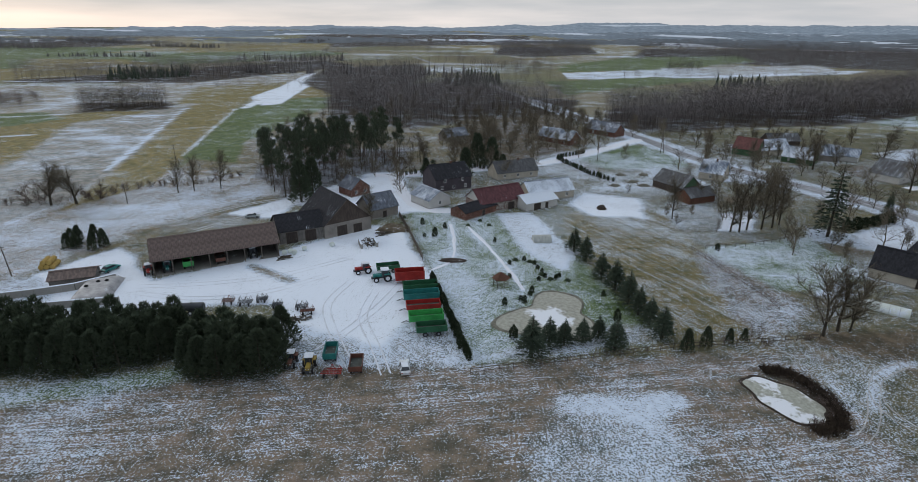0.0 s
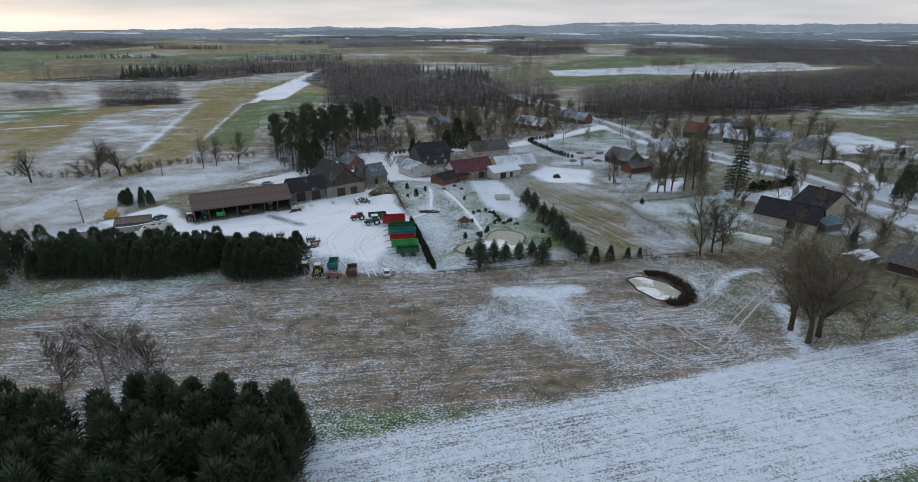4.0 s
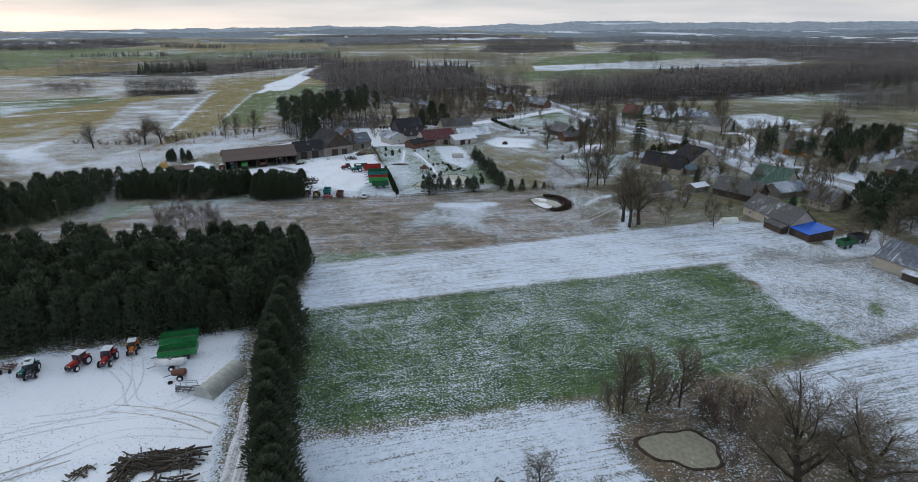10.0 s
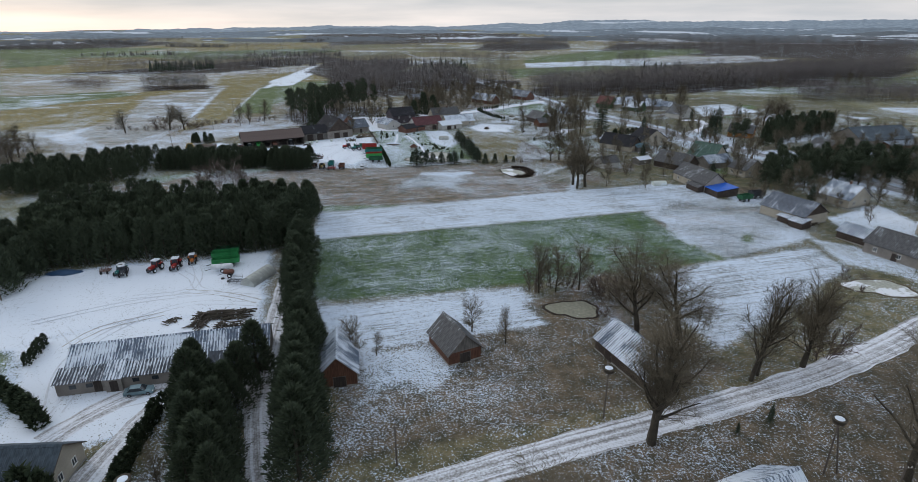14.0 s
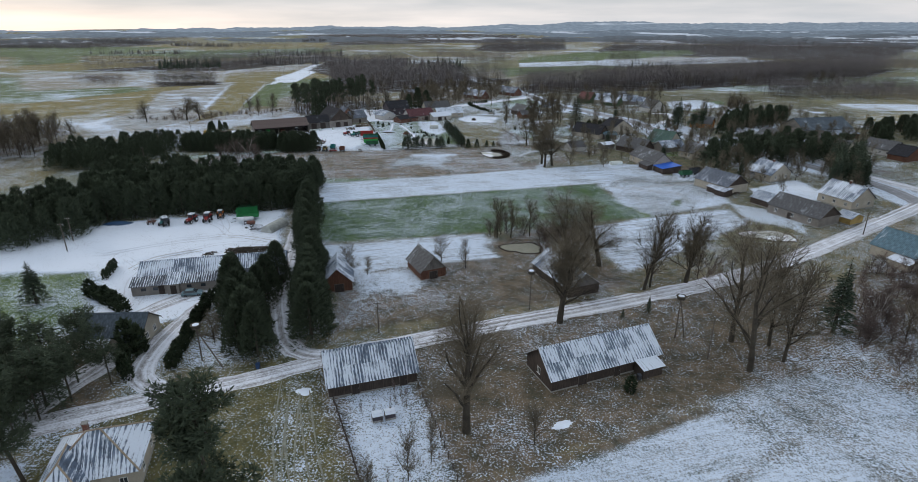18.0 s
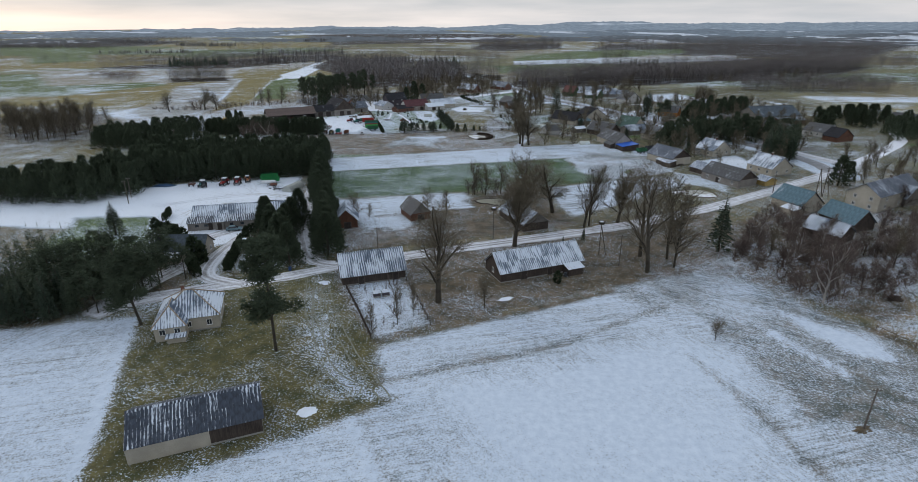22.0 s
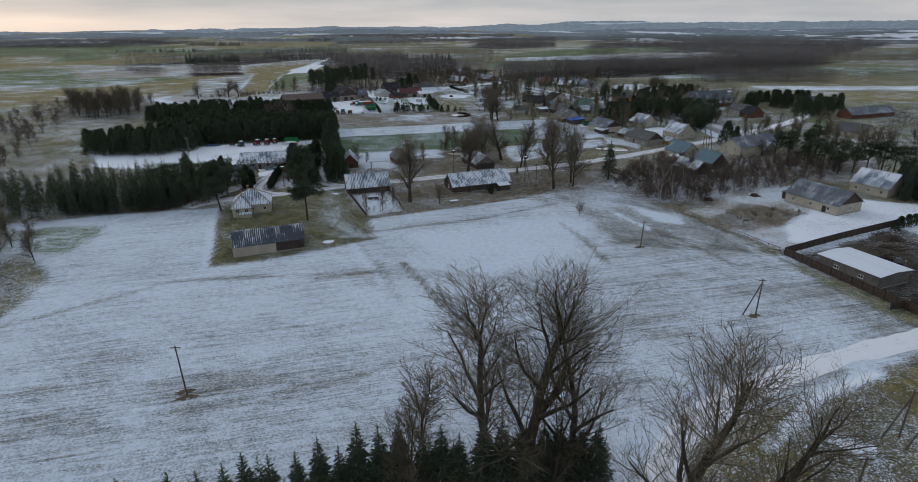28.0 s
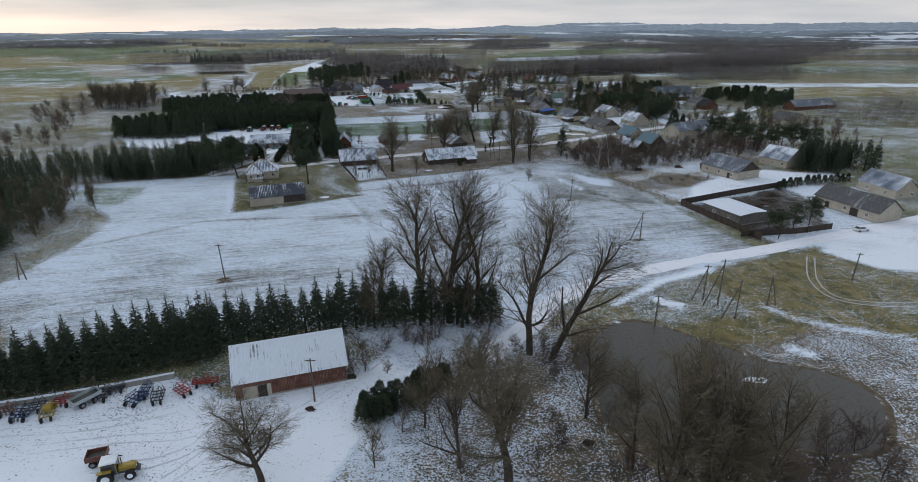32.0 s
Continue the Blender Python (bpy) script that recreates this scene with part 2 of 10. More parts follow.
R_BROWN = roof_mat("roof_brown_sheet", (0.125, 0.09, 0.08), 0.05)
R_DARK = roof_mat("roof_dark_sheet", (0.022, 0.022, 0.027), 0.16, rough=0.85)
R_DARKBLUE = roof_mat("roof_dark_blue_sheet", (0.06, 0.08, 0.10), 0.14)
R_GREY = roof_mat("roof_grey_fibre_cement", (0.105, 0.12, 0.15), 0.34)
R_OLD = roof_mat("roof_weathered_fibre_cement", (0.088, 0.088, 0.092), 0.26)
R_SNOWY = roof_mat("roof_under_snow", (0.22, 0.24, 0.27), 0.97)
R_DUSTED = roof_mat("roof_snow_streaked_sheet", (0.13, 0.165, 0.22), 0.72)
R_FROST = roof_mat("roof_frosted_fibre_cement", (0.10, 0.13, 0.18), 0.62, 2.0)
R_STREAK = roof_mat("roof_dark_streaked_sheet", (0.045, 0.055, 0.075), 0.42, 1.8)
R_MAROON = roof_mat("roof_maroon_sheet", (0.10, 0.035, 0.04), 0.1)
R_GREEN = roof_mat("roof_green_sheet", (0.06, 0.11, 0.09), 0.2)
R_TEAL = roof_mat("roof_teal_sheet", (0.10, 0.17, 0.21), 0.14)
R_BLUEGREY = roof_mat("roof_blue_grey_sheet", (0.22, 0.26, 0.31), 0.25)
R_RED = roof_mat("roof_red_sheet", (0.13, 0.05, 0.045), 0.15)
W_BOARD = board_mat("weathered_dark_boards", (0.065, 0.05, 0.042))
W_REDBOARD = board_mat("red_brown_boards", (0.115, 0.055, 0.036))
W_GREYBOARD = board_mat("grey_boards", (0.15, 0.14, 0.13))
W_GREENBOARD = board_mat("green_boards", (0.06, 0.11, 0.06))
W_YELLOWBOARD = board_mat("ochre_boards", (0.36, 0.25, 0.09))
W_ORANGE = board_mat("orange_boards", (0.42, 0.17, 0.05))
W_BRICK = brick_mat("red_brick", (0.19, 0.085, 0.06))
CAPS = plain("beige_ridge_caps", (0.34, 0.27, 0.20), 0.8, var=0.25, snow=0.1)
W_PLASTER = plain("cream_plaster", (0.42, 0.38, 0.315), 0.85, var=0.15, scale=1.2)
W_WHITE = plain("pale_plaster", (0.48, 0.47, 0.45), 0.85, var=0.12, scale=1.2)
W_BLOCK = plain("grey_blockwork", (0.22, 0.20, 0.18), 0.9, var=0.2, scale=1.5)
W_SLATE = plain("dark_slate_boards", (0.07, 0.06, 0.07), 0.8, var=0.2, scale=1.2)
GLASS = glass_mat()
TRIM = plain("white_window_paint", (0.7, 0.7, 0.68), 0.5, var=0.1)
DARKDOOR = board_mat("dark_doors", (0.05, 0.04, 0.035))
STEEL = plain("grey_steel", (0.25, 0.26, 0.28), 0.45, 0.6, var=0.2)
CONCRETE = plain("old_concrete", (0.30, 0.29, 0.27), 0.9, var=0.2, scale=1.0, snow=0.25)
TIMBER = board_mat("grey_timber", (0.12, 0.10, 0.085))
BARKM = plain("bark", (0.066, 0.056, 0.043), 0.95, var=0.4, scale=2.0)
SNOWM = plain("snow_cover", SNOW, 0.8, var=0.06, scale=1.0)


# ---- the ground: one sheet, fine where the camera flies and coarser towards the horizon ----
def spaced(lo, hi, step, far_lo, far_hi, grow):
    mid = list(np.arange(lo, hi + 0.01, step))
    out, d, v = [], step, mid[-1]
    while v < far_hi:
        d *= grow
        v += d
        out.append(v)
    back, d, v = [], step, lo
    while v > far_lo:
        d *= grow
        v -= d
        back.append(v)
    return np.array(back[::-1] + mid + out)


GXS = spaced(-130, 190, 1.25, -4300, 4300, 1.034)
GYS = spaced(-290, 250, 1.25, -500, 4600, 1.02)
GYS = GYS[(GYS > -292) | (np.arange(len(GYS)) % 3 == 0)]
GX, GY = np.meshgrid(GXS, GYS)


def lattice(x, y, size, seed):
    """Smooth value noise, 0 to 1."""
    rng = np.random.RandomState(seed)
    tab = rng.rand(256, 256)
    u, v = x / size, y / size
    i, j = np.floor(u).astype(int), np.floor(v).astype(int)
    a, b = u - i, v - j
    a, b = a * a * (3 - 2 * a), b * b * (3 - 2 * b)
    i0, j0, i1, j1 = i % 256, j % 256, (i + 1) % 256, (j + 1) % 256
    return (tab[j0, i0] * (1 - a) + tab[j0, i1] * a) * (1 - b) + (tab[j1, i0] * (1 - a) + tab[j1, i1] * a) * b


WOB = lattice(GX, GY, 7, 1) + 0.5 * lattice(GX, GY, 2.6, 2) - 0.75
FAR = np.clip((np.hypot(GX, GY) - 350) / 1500, 0, 1)
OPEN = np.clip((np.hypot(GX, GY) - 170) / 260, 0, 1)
BROAD = lattice(GX, GY, 60, 3) * 0.6 + lattice(GX, GY, 21, 4) * 0.4
STREAK = lattice(GX, GY, 200, 6) * 0.4 + lattice(GX * 0.8, GY * 2.2, 120, 7) * 0.6
GSNOW = 0.31 + 0.35 * (BROAD - 0.5) + np.clip(FAR * 3, 0, 1) * (1.5 * (STREAK - 0.56) - 0.02)
GCOL = np.empty((*GX.shape, 3))
GREENISH = np.clip((lattice(GX, GY, 90, 5) - 0.3) * 2, 0, 1)[..., None]
GCOL[:] = np.array((0.155, 0.138, 0.092)) * (1 - GREENISH) + np.array((0.132, 0.138, 0.082)) * GREENISH
# Soil brightened with distance from the centre, as haze put into the colour.
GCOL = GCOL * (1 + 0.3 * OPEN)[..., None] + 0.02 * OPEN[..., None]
GROW = np.zeros(GX.shape)
GAMT = np.zeros(GX.shape)
GGRAIN = np.full(GX.shape, 1.7)
GID = np.zeros(GX.shape, int)
PLACES = ["open_ground"]
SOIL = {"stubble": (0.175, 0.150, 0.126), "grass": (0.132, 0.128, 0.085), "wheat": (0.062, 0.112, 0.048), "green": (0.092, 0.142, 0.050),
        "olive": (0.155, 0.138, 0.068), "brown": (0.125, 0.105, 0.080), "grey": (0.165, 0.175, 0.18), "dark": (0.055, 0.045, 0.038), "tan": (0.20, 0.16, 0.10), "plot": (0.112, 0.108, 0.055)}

# Soils of far fields, made paler: the lift of haze is in these colours.
HAZE_SOIL = {"tan": (0.28, 0.26, 0.22), "olive": (0.225, 0.195, 0.095), "green": (0.12, 0.16, 0.075), "grey": (0.30, 0.30, 0.30)}


def edge_distance(px, py, pts, closed=True):
    """Distance to a line of points and, if closed, whether the place lies inside."""
    best, inside = np.full(px.shape, 1e9), np.zeros(px.shape, bool)
    n = len(pts)
    for i in range(n if closed else n - 1):
        (ax, ay), (bx, by) = pts[i], pts[(i + 1) % n]
        dx, dy = bx - ax, by - ay
        s = np.clip(((px - ax) * dx + (py - ay) * dy) / (dx * dx + dy * dy + 1e-9), 0, 1)
        best = np.minimum(best, np.hypot(px - ax - s * dx, py - ay - s * dy))
        if closed:
            inside ^= ((ay > py) != (by > py)) & (px < (bx - ax) * (py - ay) / (by - ay + 1e-12) + ax)
    return best, inside


def window(pts, pad):
    xs, ys = [p[0] for p in pts], [p[1] for p in pts]
    i0, i1 = np.searchsorted(GXS, (min(xs) - pad, max(xs) + pad))
    j0, j1 = np.searchsorted(GYS, (min(ys) - pad, max(ys) + pad))
    return np.s_[j0:j1, i0:i1]


def field(name, pts, snow, soil, rows=None, amount=0.0, soft=1.0, vary=0.25, grain=1.7, own=True):
    """Lays one kind of ground inside a polygon: snow cover, soil or plants, and the way its drills run (degrees)."""
    w = window(pts, 3 * soft + 2)
    px, py = GX[w], GY[w]
    if not px.size:
        return
    d, inside = edge_distance(px, py, pts)
    d = np.where(inside, d, -d) + WOB[w] * soft
    m = np.clip(d / max(soft, 1.9) + 0.5, 0, 1)
    GSNOW[w] = GSNOW[w] * (1 - m) + (snow + vary * (BROAD[w] - 0.5)) * m
    GCOL[w] = GCOL[w] * (1 - m[..., None]) + np.array(HAZE_SOIL.get(soil, SOIL[soil]) if name == "far_field" else SOIL[soil]) * m[..., None]
    GAMT[w] = GAMT[w] * (1 - m) + amount * m
    GGRAIN[w] = GGRAIN[w] * (1 - m) + grain * m
    if rows is not None:
        a = radians(rows)
        GROW[w] = np.where(m > 0.02, -math.sin(a) * px + math.cos(a) * py, GROW[w])
    if own or name not in PLACES:
        PLACES.append(name)
    last = len(PLACES) - 1 - PLACES[::-1].index(name)
    GID[w] = np.where(m > 0.5, last, GID[w])


def trail(pts, width, snow, soil=None, soft=0.8, strength=1.0):
    """A worn or snowed line over the ground."""
    w = window(pts, width + 2 * soft + 1)
    px, py = GX[w], GY[w]
    if not px.size:
        return
    d, _ = edge_distance(px, py, pts, False)
    m = np.clip((max(width, 1.5) / 2 - d + WOB[w] * soft * 0.6) / max(soft, 1.5) + 0.5, 0, 1) * strength
    GSNOW[w] = GSNOW[w] * (1 - m) + snow * m
    if soil:
        GCOL[w] = GCOL[w] * (1 - m[..., None]) + np.array(SOIL[soil]) * m[..., None]
    GAMT[w] = GAMT[w] * (1 - m)


def ground_mat():
    k = Nodes("winter_ground", 0.9, 0.0, 0.15)
    v = k.coords()
    snow, rows, amt, far = k.attr("snow"), k.attr("rows"), k.attr("row_amount"), k.attr("far")
    col = k.attr("soil", "Color")
    speck, fine, mid, big = k.noise(v, 2.9, 2, 0.75), k.noise(v, 7.0, 2, 0.7), k.noise(v, 0.8, 3, 0.65), k.noise(v, 0.09, 4, 0.6)
    sep, row = k.n.new("ShaderNodeSeparateXYZ"), k.n.new("ShaderNodeCombineXYZ")
    k.put(v, sep.inputs[0])
    k.put(rows, row.inputs[0])
    k.put(k.math("MULTIPLY", sep.outputs[0], 0.025), row.inputs[1])
    drill = k.math("ADD", k.math("MULTIPLY", k.noise(row.outputs[0], 1.9, 2, 0.8), 0.75), k.math("MULTIPLY", k.noise(row.outputs[0], 0.3, 3, 0.7), 0.35))
    drill = k.math("MULTIPLY", k.math("SUBTRACT", drill, 0.54), amt)
    long = k.n.new("ShaderNodeMapping")
    long.inputs["Scale"].default_value = (0.035, 0.06, 0.06)
    long.inputs["Rotation"].default_value = (0, 0, 0.25)
    k.put(v, long.inputs["Vector"])
    drift = k.noise(long.outputs["Vector"], 1.0, 5, 0.7)
    f = k.math("ADD", k.math("ADD", k.math("MULTIPLY", speck, 0.50), k.math("MULTIPLY", fine, 0.20)), k.math("ADD", k.math("MULTIPLY", mid, 0.16), k.math("MULTIPLY", big, 0.18)))
    f = k.math("ADD", k.math("MULTIPLY_ADD", k.math("SUBTRACT", f, 0.521), k.math("MULTIPLY", k.attr("grain"), 1.3), 0.5), drill)
    f = k.math("ADD", f, k.math("MULTIPLY", k.math("SUBTRACT", drift, 0.55), k.math("MULTIPLY_ADD", far, 0.62, 0.06)))
    edge = k.math("SUBTRACT", 0.72, k.math("MULTIPLY", snow, 0.44))
    m = k.step(f, k.math("SUBTRACT", edge, 0.052), k.math("ADD", edge, 0.052))
    shade = k.math("ADD", k.math("MULTIPLY", k.noise(v, 1.7, 4, 0.7), 1.3), 0.32)
    vary = k.mix(1.0, col, k.mix(k.step(k.noise(v, 0.3, 4, 0.65), 0.3, 0.7), (0.55, 0.62, 0.55), (1.45, 1.3, 1.15)), "MULTIPLY")
    sh = k.n.new("ShaderNodeCombineXYZ")
    for s in sh.inputs:
        k.put(shade, s)
    base = k.mix(1.0, vary, sh.outputs[0], "MULTIPLY")
    flake = k.mix(k.step(mid, 0.3, 0.75), (0.57, 0.65, 0.765), (0.68, 0.755, 0.86))
    flake = k.mix(k.step(snow, 0.7, 0.95), flake, (0.79, 0.84, 0.92))
    k.bump(k.math("ADD", k.math("ADD", fine, speck), k.math("MULTIPLY", mid, 1.6)), 0.4, 0.14)
    return k.done(k.mix(m, base, flake))


GROUND = ground_mat()


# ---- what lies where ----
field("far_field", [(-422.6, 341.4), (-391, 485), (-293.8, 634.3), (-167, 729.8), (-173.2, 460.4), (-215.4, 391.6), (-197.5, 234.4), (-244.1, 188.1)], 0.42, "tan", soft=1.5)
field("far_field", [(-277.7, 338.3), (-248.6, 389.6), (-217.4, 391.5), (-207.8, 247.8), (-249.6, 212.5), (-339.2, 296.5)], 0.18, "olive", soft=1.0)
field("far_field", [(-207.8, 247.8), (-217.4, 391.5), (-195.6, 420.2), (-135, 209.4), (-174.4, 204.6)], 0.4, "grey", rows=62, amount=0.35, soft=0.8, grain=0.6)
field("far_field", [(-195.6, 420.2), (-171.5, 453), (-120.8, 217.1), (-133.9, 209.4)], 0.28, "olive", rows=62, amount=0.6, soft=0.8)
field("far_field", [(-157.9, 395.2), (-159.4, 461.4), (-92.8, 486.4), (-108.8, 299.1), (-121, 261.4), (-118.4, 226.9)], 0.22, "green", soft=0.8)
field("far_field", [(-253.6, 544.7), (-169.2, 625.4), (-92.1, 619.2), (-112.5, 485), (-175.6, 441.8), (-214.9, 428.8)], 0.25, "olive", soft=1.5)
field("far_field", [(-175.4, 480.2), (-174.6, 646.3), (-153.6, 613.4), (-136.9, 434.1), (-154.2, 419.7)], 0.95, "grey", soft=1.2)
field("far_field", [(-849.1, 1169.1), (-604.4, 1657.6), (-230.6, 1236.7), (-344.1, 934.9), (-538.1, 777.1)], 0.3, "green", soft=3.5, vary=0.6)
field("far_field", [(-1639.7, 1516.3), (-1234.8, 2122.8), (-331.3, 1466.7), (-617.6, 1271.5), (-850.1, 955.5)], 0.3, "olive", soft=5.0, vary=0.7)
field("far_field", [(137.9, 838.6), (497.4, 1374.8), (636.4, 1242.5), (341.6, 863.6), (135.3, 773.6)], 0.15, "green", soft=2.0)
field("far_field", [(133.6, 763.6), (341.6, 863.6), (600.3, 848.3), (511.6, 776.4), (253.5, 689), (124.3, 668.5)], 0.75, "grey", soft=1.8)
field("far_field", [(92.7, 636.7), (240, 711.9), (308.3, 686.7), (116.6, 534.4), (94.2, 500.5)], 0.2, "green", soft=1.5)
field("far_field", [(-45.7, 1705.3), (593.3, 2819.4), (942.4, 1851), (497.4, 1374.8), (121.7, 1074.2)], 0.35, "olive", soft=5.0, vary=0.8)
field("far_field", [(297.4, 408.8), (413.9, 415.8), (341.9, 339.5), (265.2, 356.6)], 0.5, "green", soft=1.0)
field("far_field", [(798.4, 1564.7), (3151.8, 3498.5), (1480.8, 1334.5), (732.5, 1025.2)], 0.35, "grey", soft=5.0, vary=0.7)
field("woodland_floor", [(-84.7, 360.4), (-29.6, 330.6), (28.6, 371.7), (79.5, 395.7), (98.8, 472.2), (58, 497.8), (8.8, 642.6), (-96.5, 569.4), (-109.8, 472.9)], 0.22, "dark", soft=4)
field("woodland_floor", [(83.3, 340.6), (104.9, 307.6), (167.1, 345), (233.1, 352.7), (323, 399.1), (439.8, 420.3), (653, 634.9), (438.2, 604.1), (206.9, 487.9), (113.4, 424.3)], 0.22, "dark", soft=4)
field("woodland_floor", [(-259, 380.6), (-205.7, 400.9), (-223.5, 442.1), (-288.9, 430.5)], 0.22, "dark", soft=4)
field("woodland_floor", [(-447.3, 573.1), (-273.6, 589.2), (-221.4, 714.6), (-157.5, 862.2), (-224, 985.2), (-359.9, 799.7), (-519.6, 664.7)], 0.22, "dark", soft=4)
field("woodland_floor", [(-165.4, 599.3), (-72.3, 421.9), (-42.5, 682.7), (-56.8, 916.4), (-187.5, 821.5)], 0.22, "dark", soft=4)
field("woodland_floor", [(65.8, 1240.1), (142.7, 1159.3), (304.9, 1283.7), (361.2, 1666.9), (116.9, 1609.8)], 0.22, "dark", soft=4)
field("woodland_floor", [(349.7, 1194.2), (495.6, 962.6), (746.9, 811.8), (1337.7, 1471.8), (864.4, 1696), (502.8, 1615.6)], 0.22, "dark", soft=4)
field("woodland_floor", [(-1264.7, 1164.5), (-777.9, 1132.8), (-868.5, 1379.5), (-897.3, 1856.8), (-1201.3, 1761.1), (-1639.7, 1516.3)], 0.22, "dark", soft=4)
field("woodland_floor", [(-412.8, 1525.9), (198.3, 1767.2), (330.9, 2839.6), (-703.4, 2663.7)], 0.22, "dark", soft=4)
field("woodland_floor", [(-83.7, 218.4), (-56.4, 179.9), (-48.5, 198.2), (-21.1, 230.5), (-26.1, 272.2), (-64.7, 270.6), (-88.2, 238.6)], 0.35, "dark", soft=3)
field("meadow", [(-224.2, 188.7), (-182.4, 214.9), (-108.8, 227.3), (-83.7, 218.4), (-64.5, 193.8), (-88.3, 163.8), (-108, 118.6), (-142.4, 106.1)], 0.58, "tan", soft=4, vary=0.8)
field("meadow", [(-148.5, 106), (-108, 118.6), (-83.6, 124.1), (-72.8, 107.5), (-94.1, 100.6), (-119, 80.7)], 0.66, "brown", soft=3, vary=0.5)
field("meadow", [(60, -20), (140, -30), (300, 60), (330, 330), (60, 330), (70, 200), (90, 60)], 0.26, "grass", soft=6, vary=0.6)
field("meadow", [(-29.7, 220.3), (71.2, 316.6), (100.7, 285), (138.5, 200.2), (145.5, 167.3), (94.2, 100.4), (60.6, 99.8), (68.3, 145.3), (44.7, 189.9), (-16.8, 181.1)], 0.36, "grass", soft=4, vary=0.6)
field("meadow", [(53.1, 255.9), (89.8, 289), (105.7, 273.7), (101.6, 240.4), (63.9, 233.7)], 0.3, "green", soft=3, vary=0.6)
field("meadow", [(-2.2, 365.1), (71.2, 395.2), (69, 291.2), (30.5, 249), (-4.3, 263.7)], 0.22, "brown", soft=3)
PLOTS = random.Random(5)
for _ in range(85):
    vx, vy = PLOTS.uniform(70, 290), PLOTS.uniform(-10, 310)
    va, vl, vw = radians(PLOTS.choice((-20, 70)) + PLOTS.uniform(-6, 6)), PLOTS.uniform(4, 12), PLOTS.uniform(3, 7)
    vc, vs = math.cos(va), math.sin(va)
    corners = [(vx + vc * u - vs * v, vy + vs * u + vc * v) for u, v in ((-vl, -vw), (vl, -vw), (vl, vw), (-vl, vw))]
    if vx > 58 + 0.12 * vy:
        field("meadow", corners, *PLOTS.choice(((0.8, "grey"), (0.5, "grass"), (0.22, "brown"), (0.25, "olive"), (0.2, "green"), (0.15, "brown"))), soft=2.5, vary=0.3, own=False)
field("striped_field", [(41.2, 93.8), (31.2, 136), (33.1, 170), (44, 186.3), (65.5, 177), (68, 138.9), (61.8, 99.8)], 0.3, "olive", rows=-62, amount=0.7, soft=2)
field("meadow", [(46.3, 197.3), (63.6, 190.4), (60.6, 167.9), (42.5, 170.3), (37.2, 182.7)], 0.85, "grey", soft=2.5)
field("meadow", [(64.1, 138.8), (77.4, 137.1), (77.5, 110.3), (61.8, 93.1), (58, 104.6)], 0.55, "brown", soft=3, vary=0.6)
field("meadow", [(67.4, 143.1), (102.4, 153.1), (101.4, 126.4), (86.4, 116.3), (74, 116.1)], 0.55, "green", soft=2)
field("meadow", [(116.2, 155.9), (147.8, 170.3), (135.2, 146.9), (115.3, 142.1)], 0.95, "grey", soft=2)
field("meadow", [(85.9, 174.5), (99.2, 178), (89.2, 157.8), (77.6, 157.5)], 0.97, "grey", soft=1.5)
field("farmyard", [(-83.1, 102), (-102.2, 122), (-92, 141.4), (-72.6, 119.3), (-47.8, 138.3), (-25.7, 160), (-16.4, 155.1), (-6.9, 124.1), (0.8, 90), (-8.4, 82.4), (-32.5, 87.5), (-39.9, 108.1), (-60.8, 106.3)], 0.97, "grey", soft=1.5, vary=0.1)
field("farmyard", [(-32.2, 86.6), (-33.3, 98.1), (-14.8, 91.8), (-5.5, 108.7), (1.9, 84.3), (-9.3, 81.5)], 0.62, "grey", soft=3)
field("farmyard", [(-74.3, 170), (-34.4, 220.2), (-23.1, 225.4), (-17.1, 184.5), (-4.7, 175), (3.1, 185.1), (2, 172.1), (-16, 171.6), (-56.4, 179.9), (-57.5, 164.6)], 0.95, "grey", soft=2, vary=0.1)
field("garden_lawn", [(-6.1, 120.7), (-17.1, 173.4), (3, 174), (22.7, 169.7), (32, 136), (40.8, 94.4), (12.6, 87.3), (2.4, 84.7)], 0.42, "green", vary=0.45, grain=0.9)
field("garden_lawn", [(0.5, 154), (4, 158), (10, 138), (14.5, 118), (8, 116), (1, 130)], 0.38, "green", soft=2, vary=0.4, grain=0.9)
field("garden_lawn", [(12.5, 172.7), (23.8, 174.6), (31.0, 139.2), (27, 126), (17.5, 141.6)], 0.8, "grey", vary=0.3)
field("garden_lawn", [(4.1, 88.1), (25.8, 99.2), (40.2, 99.4), (40.8, 94.4), (12.6, 87.3)], 0.56, "grass", soft=1.5, grain=0.9)
field("stubble_field", [(-113, 44.5), (-89.2, 66.3), (-47.3, 82.9), (2.2, 85.3), (50.2, 90.2), (83.6, 89.8), (71.9, 49.1), (39.2, 37.5), (10.3, 31.2), (-15.2, 27.9), (-39.9, 25.9), (-87.5, 18.3)], 0.36, "stubble", rows=8, amount=0.4, soft=1.5, grain=1.1)
field("meadow", [(-92.3, 70.9), (-48, 84.8), (-46.3, 80.2), (-76.9, 70.9), (-88.2, 56.5)], 0.45, "green", soft=2)
field("meadow", [(15.5, 75.1), (36, 75.2), (31.2, 50.5), (19.4, 55.1), (9.8, 52.9)], 0.6, "grey", soft=6, vary=0.5, grain=1.1)
